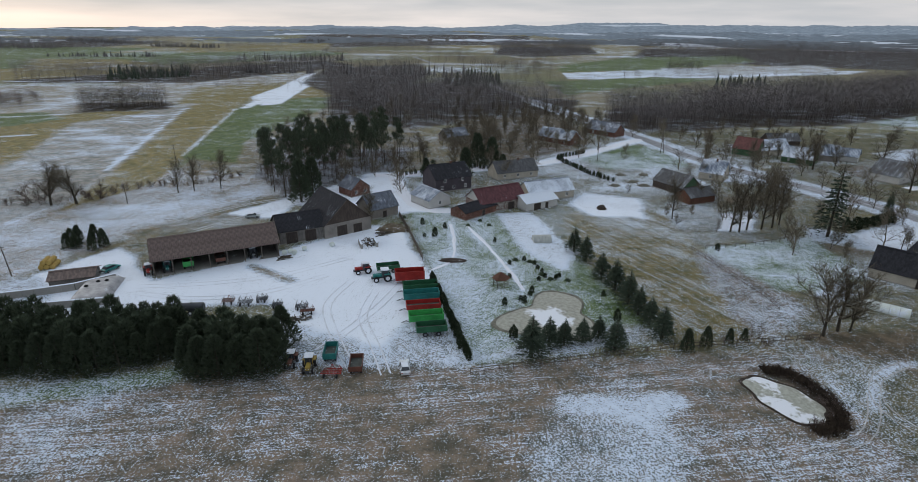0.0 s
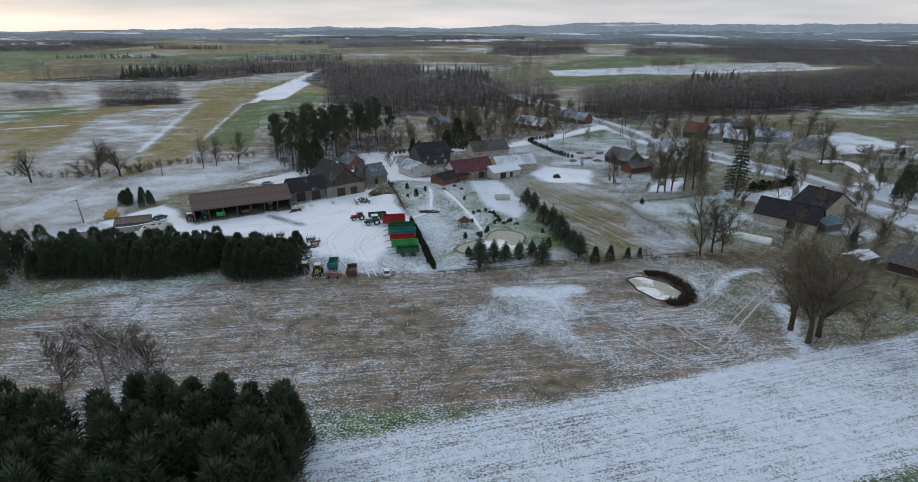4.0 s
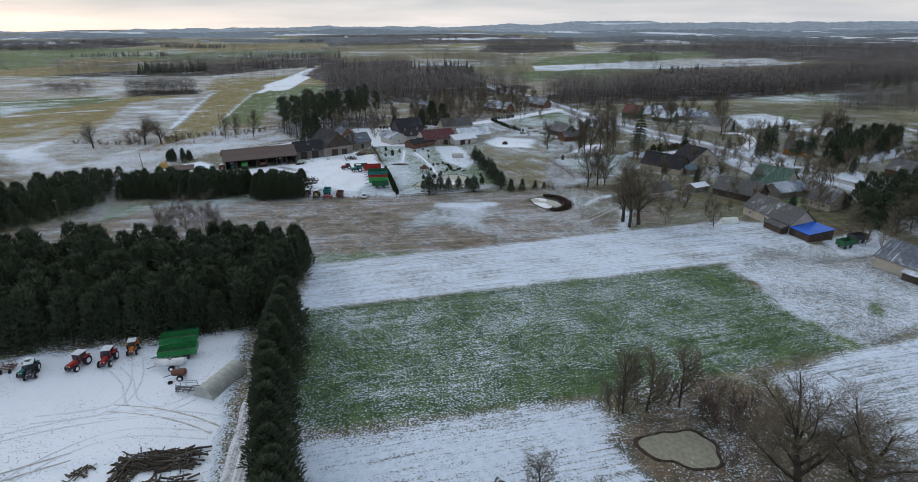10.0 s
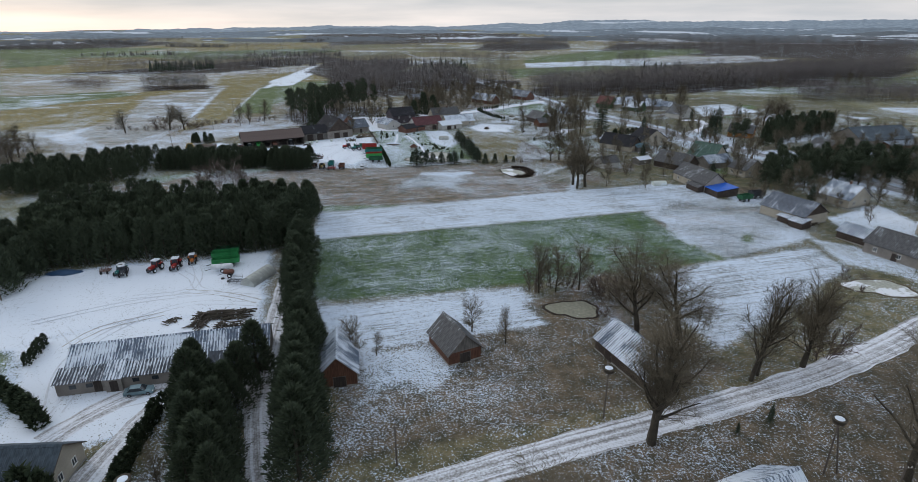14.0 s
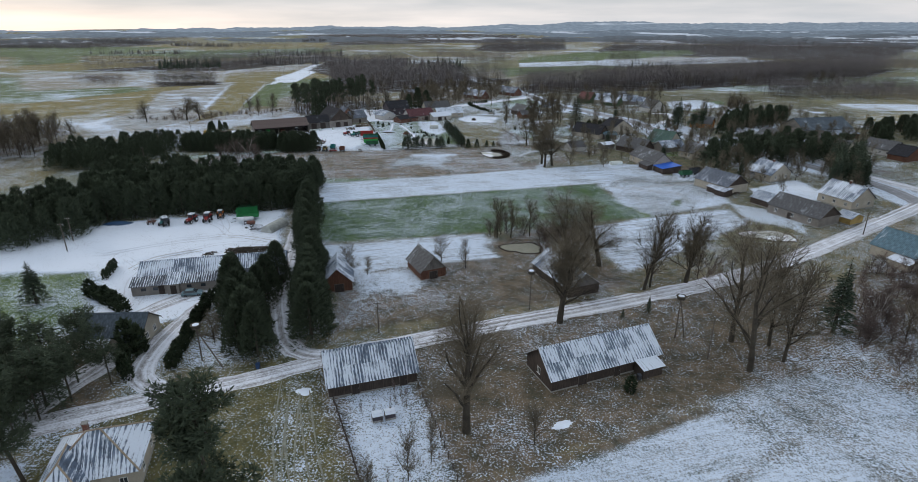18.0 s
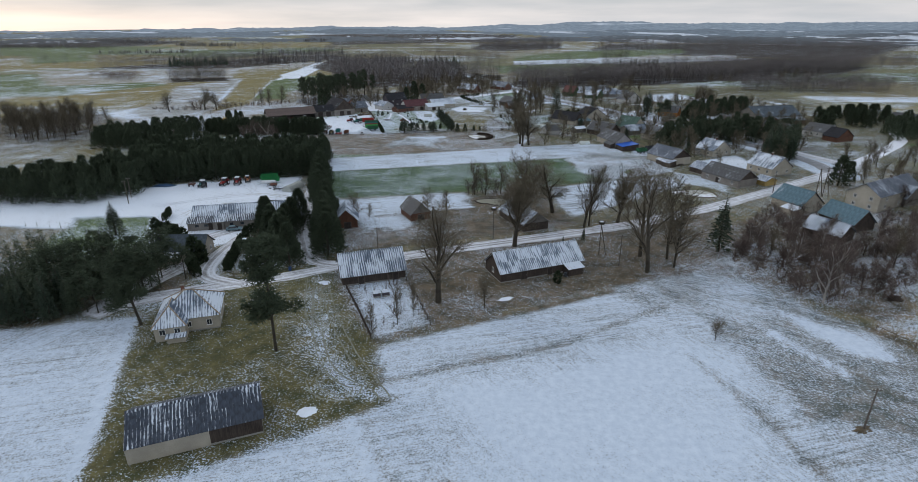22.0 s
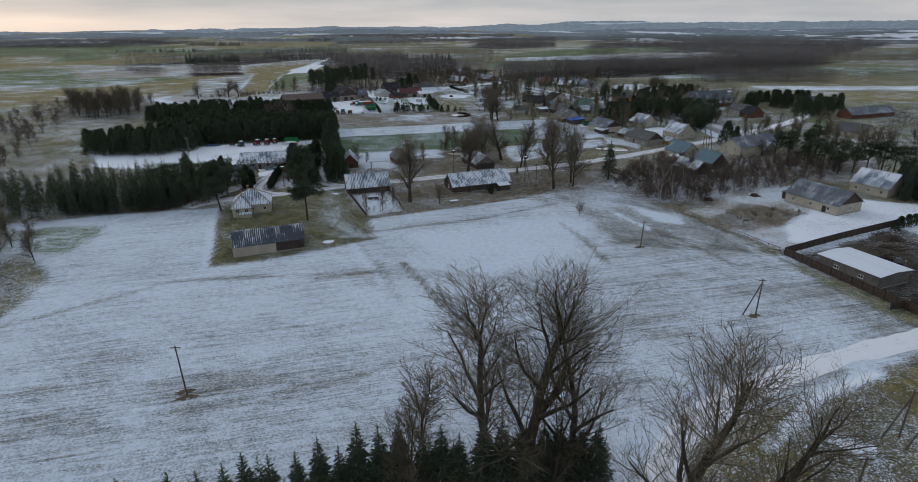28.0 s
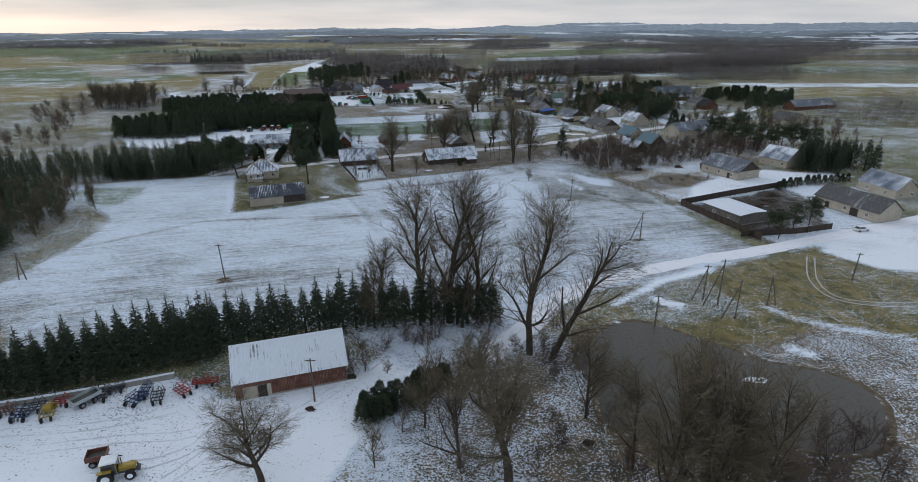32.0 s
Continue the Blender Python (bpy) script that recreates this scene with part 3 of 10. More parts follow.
field("meadow", [(60, 88.5), (76, 88.5), (80, 84), (76, 58), (63, 62), (63, 76), (62.5, 84)], 0.38, "grass", soft=2.5, vary=0.4, grain=1.1)
field("pond_bank", [(52.5, 85.0), (58.2, 86.2), (61.8, 81.5), (62.6, 75.5), (61.6, 70.3), (57.5, 67.4), (52.5, 67.6), (53.5, 70), (57.5, 74), (57.0, 80)], 0.06, "dark", soft=0.7, vary=0.2)
field("meadow", [(66, 92), (72, 97), (96, 100), (96, 90), (80, 89)], 0.2, "brown", soft=2.5, vary=0.4)
field("meadow", [(-16.8, 31.8), (18.4, 32.3), (14.9, 29.1), (-11.1, 24.3), (-14.6, 24.7)], 0.35, "green", soft=1.2)
field("ploughed_field", [(-14.4, 24), (18.1, 33), (73.2, 48.7), (103.5, 57.6), (124.9, 57.6), (121.5, 35.1), (91.3, 24.6), (36.3, 10.8), (-9.2, -0.6)], 0.6, "grey", rows=15, amount=0.32, soft=0.8, vary=0.15, grain=0.65)
field("wheat_field", [(-9.2, -0.6), (36.3, 10.8), (91.3, 24.6), (94.4, 2.6), (98.2, -15.3), (47.5, -29.2), (5.4, -38), (-3.2, -37.3)], 0.345, "wheat", rows=15, amount=0.2, soft=0.8, vary=0.2, grain=0.95)
field("ploughed_field", [(-0.2, -41), (46.1, -30.4), (52.4, -49.2), (21.7, -57), (10, -58.6)], 0.6, "grey", rows=15, amount=0.4, soft=0.8, vary=0.12, grain=0.65)
field("ploughed_field", [(95.9, 24.1), (136.9, 40.3), (132.6, 0.2), (101.9, -14.5), (97.9, -9.2)], 0.62, "grey", rows=15, amount=0.2, vary=0.7)
field("meadow", [(110.2, 2.9), (116.5, 4.5), (113.4, -3.7), (109.6, -2.1)], 0.3, "green", soft=0.8)
field("ploughed_field", [(78.7, -23.9), (101.9, -14.5), (128.4, -6.5), (128.4, -21.1), (96.2, -46.2), (80.3, -58.1), (77.2, -44)], 0.6, "grey", rows=15, amount=0.4, vary=0.15, grain=0.65)
field("ploughed_field", [(92.3, 24.6), (113.6, 37), (124.2, 37), (126.3, 18.4), (107.5, -6.1), (94.9, -4)], 0.66, "grey", soft=2, vary=0.7)
field("farmyard", [(-78, -28.6), (-55.2, -17.5), (-31.8, -13.6), (-18.8, -7.3), (-11.5, -39.1), (-7.5, -55.2), (-13.4, -67.5), (-15.4, -79.7), (-29.9, -86.7), (-53.7, -72.4)], 0.97, "grey", soft=1.5, vary=0.08)
field("meadow", [(9.5, -58.6), (21.6, -55.3), (52.6, -48), (62.6, -39.5), (70.4, -55.5), (81.3, -63.6), (56.6, -74), (14.2, -86.8)], 0.42, "brown", soft=1.5, vary=0.35, grain=0.85)
field("meadow", [(12, -58.6), (27.7, -55.3), (29.8, -64.8), (16.2, -72.7)], 0.68, "grey", soft=4)
field("meadow", [(46.1, -39.4), (66.8, -23.8), (76.7, -29.5), (75.5, -48.1), (78.9, -58.9), (57.9, -63.5)], 0.25, "brown", soft=1.5)
field("grass_plot", [(-4.7, -169.4), (-21, -124.1), (-8.4, -102.4), (10.8, -94.1), (17.9, -106), (28.5, -128), (35.9, -150.5), (17.7, -161.7)], 0.25, "plot", vary=0.5, grain=1.05)
field("meadow", [(14.3, -94.5), (32.9, -90.8), (55.6, -81.5), (92.6, -68.8), (128.5, -49.4), (103.5, -100.7), (79.5, -108.5), (61.3, -116.9), (29, -131.3), (17.9, -110.5)], 0.42, "brown", vary=0.35, grain=0.85)
field("meadow", [(20.5, -106.9), (30.4, -103), (39.1, -125.3), (28.9, -130.2)], 0.58, "grey", soft=0.8, vary=0.2, grain=1.0)
field("snow_field", [(17.3, -162.9), (106.5, -162.5), (98.2, -206.2), (83.4, -220.9), (27.9, -221.3)], 0.565, "grey", rows=15, amount=0.17, vary=0.1, grain=0.32)
field("snow_field", [(-38.5, -224.1), (-17, -225.7), (31.9, -223.8), (47, -223.8), (46.6, -239.3), (22.5, -245.8), (-8.6, -254.6)], 0.565, "grey", rows=15, amount=0.17, vary=0.1, grain=0.32)
field("snow_field", [(-4.3, -169.8), (17.8, -162), (36.1, -150.9), (29.5, -133.2), (51.1, -123.8), (86.9, -105.7), (110.6, -97.9), (131.4, -144.9), (139.6, -170.3), (91.4, -191.9), (-31.3, -198.5)], 0.565, "grey", rows=15, amount=0.17, vary=0.1, grain=0.32)
field("snow_field", [(86.9, -105.7), (109.4, -97), (132.2, -143.9), (132.5, -159.7), (98.2, -153.4), (94.3, -122.1)], 0.5, "grey", rows=-35, amount=0.15, soft=3, vary=0.3, grain=0.55)
field("snow_field", [(-78.8, -138.4), (-51.3, -128.9), (-21, -122), (-14, -142.5), (-4.7, -169.2), (-22.3, -191)], 0.565, "grey", rows=65, amount=0.17, vary=0.1, grain=0.32)
field("snow_field", [(-36.9, -226.4), (-34.9, -195.4), (-43.1, -146.5), (-21.8, -126.3), (-2.9, -172.5), (35.9, -148.7), (48.5, -206.9), (47.1, -228.5), (12.2, -235.5), (-16.8, -245)], 0.565, "grey", rows=15, amount=0.17, vary=0.1, grain=0.32)
field("snow_field", [(44, -234.7), (48.6, -200.2), (91.9, -174.7), (138, -170.8), (148.9, -209.6), (137.5, -215), (107.6, -221.8), (90.4, -228.6), (79.2, -237.2), (66.4, -234.6)], 0.565, "grey", rows=15, amount=0.17, vary=0.1, grain=0.32)
field("meadow", [(-67.7, -147.3), (-46.9, -139.6), (-44.1, -161.1), (-62.5, -161.2)], 0.4, "green", rows=5, amount=0.5, soft=1.5)
field("meadow", [(-71.6, -144.2), (-49.2, -136.5), (-42.4, -155.5), (-58.2, -159.7)], 0.45, "green", rows=5, amount=0.5, soft=1.5)
field("meadow", [(107.1, -75.5), (154, -47.8), (209.6, -55.3), (154.6, -127.9), (131, -124.7), (113.6, -105.9), (98.9, -96.9)], 0.45, "brown", soft=2, vary=0.7)
field("meadow", [(126.8, -127.1), (174.6, -92.4), (189.1, -116.8), (219, -116.9), (201.9, -139.5), (146.9, -162.3), (139.6, -157.7)], 0.62, "tan", soft=2, vary=0.9)
field("farmyard", [(156.1, -130.4), (191.3, -113.1), (219.9, -123.9), (179.5, -141.2), (150.6, -155.4), (145.7, -151.9)], 0.93, "grey", soft=1.5)
field("farmyard", [(137.4, -162.3), (188, -136.6), (223.1, -142.4), (156.4, -217.9), (151.1, -191.5)], 0.8, "grey", vary=0.5)
field("pasture", [(94.6, -231.2), (123.7, -216.3), (162, -197.5), (180.6, -209.2), (197.8, -225.3), (144.3, -279.9), (127, -280), (128.5, -256.4), (101.4, -249.3), (88.8, -249.3)], 0.22, "olive", soft=2, vary=0.35)
field("pasture", [(103.4, -225.7), (125, -216.3), (127.7, -236.2), (109.6, -240.9), (103, -236.3)], 0.4, "grass", soft=2)
field("pasture", [(118, -247.2), (140.1, -240.8), (153.4, -245), (157.8, -256.2), (130.8, -286.7), (120.4, -280), (124.8, -262.7)], 0.42, "brown", soft=3, vary=0.6)
field("pasture", [(87.6, -265.7), (102.3, -273.3), (120, -270.8), (130.2, -265.5), (117.2, -286.8), (82.3, -291.6)], 0.28, "dark", soft=4, vary=0.6)
field("farmyard", [(161.1, -201.6), (176.9, -186.1), (203.9, -178.4), (217.8, -188.4), (193.3, -216.1), (168.4, -212.8)], 0.93, "grey", soft=1.5)
field("farmyard", [(-20.3, -274), (-1.7, -266.2), (20.7, -256.9), (32.1, -263.2), (50.2, -256.7), (57.3, -249.5), (65.8, -253.2), (56.3, -271.1), (51.7, -280.4), (49.1, -287.2), (2.2, -294.8)], 0.95, "grey", soft=1.5, vary=0.1)
field("woodland_floor", [(47.3, -241.2), (76, -233.9), (90.9, -249.3), (95.8, -280.2), (88.7, -291.6), (54.3, -291.8), (53.4, -273.6), (60, -256.7)], 0.5, "brown", soft=3, vary=0.6, grain=0.8)
field("woodland_floor", [(92.6, -241), (101.7, -240.9), (101.8, -265.7), (96.6, -280.2), (87.6, -280.2), (85.5, -256.6)], 0.22, "brown", soft=3, vary=0.5)
trail([(110.2, -228.5), (113.8, -232.4)], 2.6, 0.95)
trail([(131.9, -232.4), (135.2, -237.3), (141.2, -240.8), (153.4, -245)], 1.6, 0.95, strength=0.75)
trail([(100.7, -231.2), (114.4, -219.6), (127.5, -213.6)], 2.0, 0.95)
trail([(128.1, -248.2), (130.7, -250.1)], 2.5, 0.95)
field("snow_field", [(29.4, -135.1), (42.2, -127.7), (82.9, -106.9), (84.6, -124), (63.1, -133), (42.6, -143.6), (33.3, -148.9)], 0.58, "grey", rows=15, amount=0.14, soft=3, vary=0.1, grain=0.35)
field("snow_field", [(79.6, -108.4), (86.9, -104), (93.3, -122.8), (84.6, -127.5)], 0.565, "grey", soft=4, vary=0.2, grain=0.6)
field("snow_field", [(45.5, -147.3), (86.5, -128.6), (93.3, -138.7), (88.2, -163.9), (60.1, -173.5), (46.2, -170)], 0.63, "grey", rows=-60, amount=0.06, soft=6, vary=0.08, grain=0.25)
trail([(105.8, -128.5), (111.8, -142.1)], 1.0, 0.95, strength=0.6)
trail([(86.8, -136.8), (91.1, -151.6), (93.8, -166.4)], 0.8, 0.2, "brown", strength=0.3)
trail([(-2.3, 164.5), (-1.8, 135.3), (-7.2, 129.4)], 1.0, 0.9, strength=0.3)
trail([(2.8, 155.6), (11.5, 131.7), (15.2, 116.4)], 1.0, 0.9, strength=0.35)
field("meadow", [(168.8, -59), (214.2, -49.2), (236.8, -55.2), (200.9, -95.7), (177.5, -97.7), (154.7, -97.7)], 0.36, "brown", soft=4, vary=0.6)
field("farmyard", [(-119.2, -32.9), (-87.9, -31), (-44.1, -46.5), (-35.8, -66.3), (-55.1, -70.9), (-75.2, -69.6), (-95.1, -66.4)], 0.95, "grey", soft=1.5, vary=0.1)
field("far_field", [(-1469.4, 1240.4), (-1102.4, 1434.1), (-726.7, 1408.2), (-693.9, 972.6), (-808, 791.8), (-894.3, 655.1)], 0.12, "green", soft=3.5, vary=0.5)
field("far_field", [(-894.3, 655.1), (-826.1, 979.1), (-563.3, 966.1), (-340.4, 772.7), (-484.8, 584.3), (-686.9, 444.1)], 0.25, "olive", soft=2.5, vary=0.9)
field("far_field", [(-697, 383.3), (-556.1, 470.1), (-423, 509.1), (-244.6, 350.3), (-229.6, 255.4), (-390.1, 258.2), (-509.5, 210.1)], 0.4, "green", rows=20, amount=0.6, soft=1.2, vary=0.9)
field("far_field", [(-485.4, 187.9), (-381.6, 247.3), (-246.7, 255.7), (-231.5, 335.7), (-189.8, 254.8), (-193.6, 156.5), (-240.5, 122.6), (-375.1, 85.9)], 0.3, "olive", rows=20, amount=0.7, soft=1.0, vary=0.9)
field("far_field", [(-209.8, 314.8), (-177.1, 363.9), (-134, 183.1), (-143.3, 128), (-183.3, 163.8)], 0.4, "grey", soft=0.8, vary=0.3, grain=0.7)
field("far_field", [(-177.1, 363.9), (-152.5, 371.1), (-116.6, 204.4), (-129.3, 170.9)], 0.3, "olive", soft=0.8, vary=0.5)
field("meadow", [(-179.2, 26.3), (-160.2, 36.6), (-134.7, 57.9), (-122.8, 19.3), (-141, -16.4), (-152.5, -26.4)], 0.28, "olive", soft=3, vary=0.6)
trail([(-17.9, -180.9), (-3.4, -176.6), (12.1, -174.1)], 0.9, 0.2, "brown", soft=0.7, strength=0.1)
trail([(-13, -187.2), (6, -184.3), (37.1, -173.3)], 0.9, 0.2, "brown", soft=0.7, strength=0.1)
trail([(30.4, -155.2), (38.9, -173.3), (45.6, -189.4)], 1.0, 0.2, "brown", soft=0.7, strength=0.2)
trail([(43.6, -167.1), (49, -178.7), (53.6, -189.3)], 1.2, 0.2, "brown", strength=0.55)
trail([(106.8, -131.1), (117.7, -151.7), (124.4, -167.6)], 1.0, 0.2, "brown", strength=0.3)
trail([(31.1, -145), (63.5, -132.8), (88.4, -117.9)], 1.2, 0.2, "brown", strength=0.25)
trail([(16.8, -223.4), (39.6, -215.8), (45.8, -210.6)], 0.9, 0.2, "brown", soft=0.7, strength=0.18)
trail([(-32.2, -198.8), (-8.2, -177.4), (37, -172.4)], 0.9, 0.2, "brown", soft=0.7, strength=0.25)
field("snow_field", [(112.6, -120.6), (122.3, -128), (122.4, -137.4), (115.2, -134.1)], 0.75, "grey", soft=3, vary=0.2, grain=0.5)
trail([(28.2, -153.7), (38.5, -175.3), (39.6, -177.8)], 1.6, 0.98, soft=1.5, strength=0.2)
trail([(23.8, -176.4), (36.5, -172)], 1.0, 0.45, "brown", soft=0.7, strength=0.7)
trail([(37.6, -146.4), (47.2, -175.3)], 1.4, 0.6, strength=0.5)
trail([(-9.7, -0.8), (-10.4, -13.6), (-3.5, -37.3)], 3.0, 0.72)
trail([(67.1, 73.9), (72.1, 81.8), (79.5, 86.4), (84.4, 87.4)], 1.5, 0.75, strength=0.7)
trail([(17.9, 74.6), (28.9, 73.3), (35, 74.9)], 5, 0.8, soft=1.5, strength=0.6)
trail([(-52.2, 128.4), (-44.7, 123.3), (-39.9, 120)], 2.2, 0.25, "tan")
for dx, st in ((-2.6, 0.22), (-1.0, 0.4), (0.7, 0.3), (2.2, 0.2)):
    trail([(11.5 + dx, -104.5), (14.2 + dx, -118), (18.0 + dx, -131), (23.5 + dx, -141), (31 + dx * 0.6, -149)], 0.9, 0.62, "plot", soft=0.8, strength=st)
trail([(17.2, -122.5), (20.1, -138), (25.4, -144.4), (27.9, -146.4), (26.2, -148.7), (21, -146.4)], 1.6, 0.6, strength=0.6)
trail([(-24.3, -44.6), (-39.3, -47.6), (-50, -55)], 2.0, 0.75, "brown", soft=1.2, strength=0.5)
trail([(126.8, -127.1), (139.6, -157.7), (150.1, -193), (155.2, -199.9)], 2.2, 0.25, "brown")
trail([(-4.7, -168.9), (-21, -124.1)], 0.9, 0.97, soft=0.6, strength=0.5)
trail([(29.1, -131.9), (60.9, -118.4), (78.9, -110.3)], 1.2, 0.3, "brown")
field("far_field", [(400, 395), (720, 385), (800, 520), (430, 505)], 0.35, "green", soft=1.5, vary=0.5)
field("far_field", [(330, 225), (560, 215), (600, 250), (330, 262)], 0.7, "tan", soft=1.5, vary=0.6)
field("far_field", [(300, 150), (480, 140), (520, 200), (310, 205)], 0.3, "olive", soft=1.5, vary=0.5)
field("meadow", [(142, -163), (160, -153), (184, -140), (186, -160), (174, -184), (163, -187), (151, -190)], 0.4, "dark", soft=2, vary=0.7, grain=1.2)
field("meadow", [(132, -133), (150, -118), (166, -127), (150, -140), (138, -145)], 0.42, "brown", soft=2.5, vary=0.7, grain=1.2)
field("far_field", [(-938, 1088), (-817, 1132), (-580, 775), (-620, 676)], 0.15, "green", soft=2, vary=0.4)
field("far_field", [(-825, 1750), (-424, 1898), (-310, 1382), (-579, 1200)], 0.2, "olive", soft=3, vary=0.5)
field("far_field", [(-516, 541), (-354, 552), (-270, 389), (-362, 342)], 0.42, "tan", soft=1.5, vary=0.5)
field("far_field", [(-297, 257), (-246, 361), (-206, 256), (-220, 194), (-238, 180)], 0.14, "olive", rows=20, amount=0.3, soft=1.2, vary=0.4)
field("far_field", [(-188, 223), (-235, 339), (-200, 414), (-145, 228)], 0.5, "grey", rows=62, amount=0.2, soft=0.8, vary=0.2, grain=0.6)
field("far_field", [(-143, 228), (-197, 413), (-211, 564), (-126, 248)], 0.2, "olive", rows=62, amount=0.4, soft=0.8, vary=0.4)
field("far_field", [(-126, 248), (-161, 412), (-152, 435), (-98, 240)], 0.1, "green", soft=0.8, vary=0.3)
field("far_field", [(298, 875), (598, 976), (538, 812), (277, 724)], 0.55, "tan", soft=2, vary=0.4)
field("far_field", [(140, 883), (327, 1169), (606, 1277), (527, 1050), (293, 875)], 0.18, "green", soft=2, vary=0.4)
trail([(-146, 225), (-197, 408)], 2.2, 0.9, soft=0.8, strength=0.8)
trail([(-128, 254), (-162, 412)], 2.0, 0.9, soft=0.8, strength=0.7)
trail([(-356, 334), (-309, 353), (-259, 375)], 3.5, 0.92, soft=1, strength=0.8)
trail([(-280, 269), (-257, 288), (-231, 301)], 3, 0.92, soft=1, strength=0.8)
trail([(-156, 412), (-173, 562), (-184, 731)], 8, 0.95, soft=2)
trail([(-542, 575), (-441, 589), (-313, 603)], 4, 0.92, soft=1.5, strength=0.8)
trail([(278, 711), (415, 773), (536, 812)], 7, 0.95, soft=2, strength=0.9)
trail([(-623, 777), (-584, 867), (-493, 934)], 6, 0.92, soft=2, strength=0.8)
field("meadow", [(128, 42), (150, 52), (144, 35), (124, 28)], 0.85, "grass", soft=2, vary=0.5, own=False)
field("meadow", [(148, 18), (172, 31), (172, 14), (160, -2), (145, 7)], 0.85, "grass", soft=2, vary=0.5, own=False)
field("meadow", [(139, 146), (175, 182), (176, 140), (145, 109)], 0.7, "grass", soft=2, vary=0.5, own=False)
field("meadow", [(203, 272), (234, 284), (239, 242), (191, 222)], 0.75, "grass", soft=2, vary=0.5, own=False)
field("meadow", [(204, 166), (245, 185), (230, 148), (194, 133)], 0.7, "grass", soft=2, vary=0.5, own=False)
field("meadow", [(172, 114), (190, 122), (191, 94), (170, 94)], 0.7, "grass", soft=2, vary=0.5, own=False)
field("meadow", [(131, 1), (150, -16), (140, -28), (129, -18)], 0.7, "grass", soft=2, vary=0.5, own=False)
field("meadow", [(215, 120), (247, 111), (226, 84), (206, 101)], 0.75, "grass", soft=2, vary=0.5, own=False)
field("garden_lawn", [(-74, -60), (-52, -57.5), (-46, -66), (-40, -77.5), (-36, -86), (-46, -92), (-66, -90)], 0.34, "green", soft=3, vary=0.5)
field("garden_lawn", [(-9.5, -99.5), (-11.6, -90), (-13, -78), (-8, -74), (-3, -82), (0.5, -97)], 0.5, "grass", soft=1.5, vary=0.4)
field("woodland_floor", [(63.6, -259.9), (69.9, -249.4), (84.4, -243.2), (90.4, -256.6), (87.6, -280.0), (62.1, -280.2), (60.5, -271.1)], 0.42, "brown", soft=3, vary=0.5)
field("woodland_floor", [(-62, -112), (-46, -96), (-33, -96), (-18.5, -104), (-17, -110), (-40, -126), (-70, -128)], 0.16, "brown", soft=2.5, vary=0.5)
trail([(57.3, 469.3), (82.3, 369.9), (100.5, 304), (111.5, 252.2), (144.2, 183.3), (153.9, 143.9), (166.1, 121.7), (178.3, 88.3), (198, 28.1), (196.3, -4.6)], 17, 0.8, "grey", soft=2.5, strength=0.85)
trail([(-34.4, 220.2), (-20.4, 222.6), (3.7, 231.4), (35.1, 243.4), (60.4, 265.1), (83.7, 288.8), (98.9, 303.9)], 9, 0.9, "grey", soft=2)


# ---- low hills towards the horizon, and the sheet itself ----
HILL = np.clip((GY - 1100) / 2200, 0, 1) ** 1.3 * np.clip(lattice(GX, GY, 520, 11) * 1.5 - 0.35, 0, 1) * 26
GZ = HILL + 0.10 * (lattice(GX, GY, 9, 13) - 0.5) * (1 - FAR)


def lay_ground():
    nj, ni = GX.shape
    idx = np.arange(nj * ni).reshape(nj, ni)
    quads = np.stack([idx[:-1, :-1], idx[:-1, 1:], idx[1:, 1:], idx[1:, :-1]], -1).reshape(-1, 4)
    ids = GID[:-1, :-1].ravel()
    co = np.stack([GX, GY, GZ], -1).reshape(-1, 3)
    sn, ro, am, cl = GSNOW.ravel(), GROW.ravel(), GAMT.ravel(), GCOL.reshape(-1, 3)
    for i, name in enumerate(PLACES):
        q = quads[ids == i]
        if not len(q):
            continue
        used, back = np.unique(q, return_inverse=True)
        back = back.reshape(-1)
        me = bpy.data.meshes.new(name)
        me.vertices.add(len(used))
        me.loops.add(len(back))
        me.polygons.add(len(q))
        me.vertices.foreach_set("co", co[used].ravel())
        me.loops.foreach_set("vertex_index", back.astype(np.int32))
        me.polygons.foreach_set("loop_start", np.arange(0, len(back), 4, dtype=np.int32))
        me.update(calc_edges=True)
        me.polygons.foreach_set("use_smooth", np.ones(len(q), bool))
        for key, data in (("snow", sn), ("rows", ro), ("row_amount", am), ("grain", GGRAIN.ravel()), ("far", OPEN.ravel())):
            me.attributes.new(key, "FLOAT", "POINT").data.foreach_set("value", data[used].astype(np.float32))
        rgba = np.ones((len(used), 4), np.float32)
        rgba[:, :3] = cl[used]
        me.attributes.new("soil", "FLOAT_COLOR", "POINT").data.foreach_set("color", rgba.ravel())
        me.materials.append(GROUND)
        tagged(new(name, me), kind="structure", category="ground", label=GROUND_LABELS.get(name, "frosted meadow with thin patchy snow"))


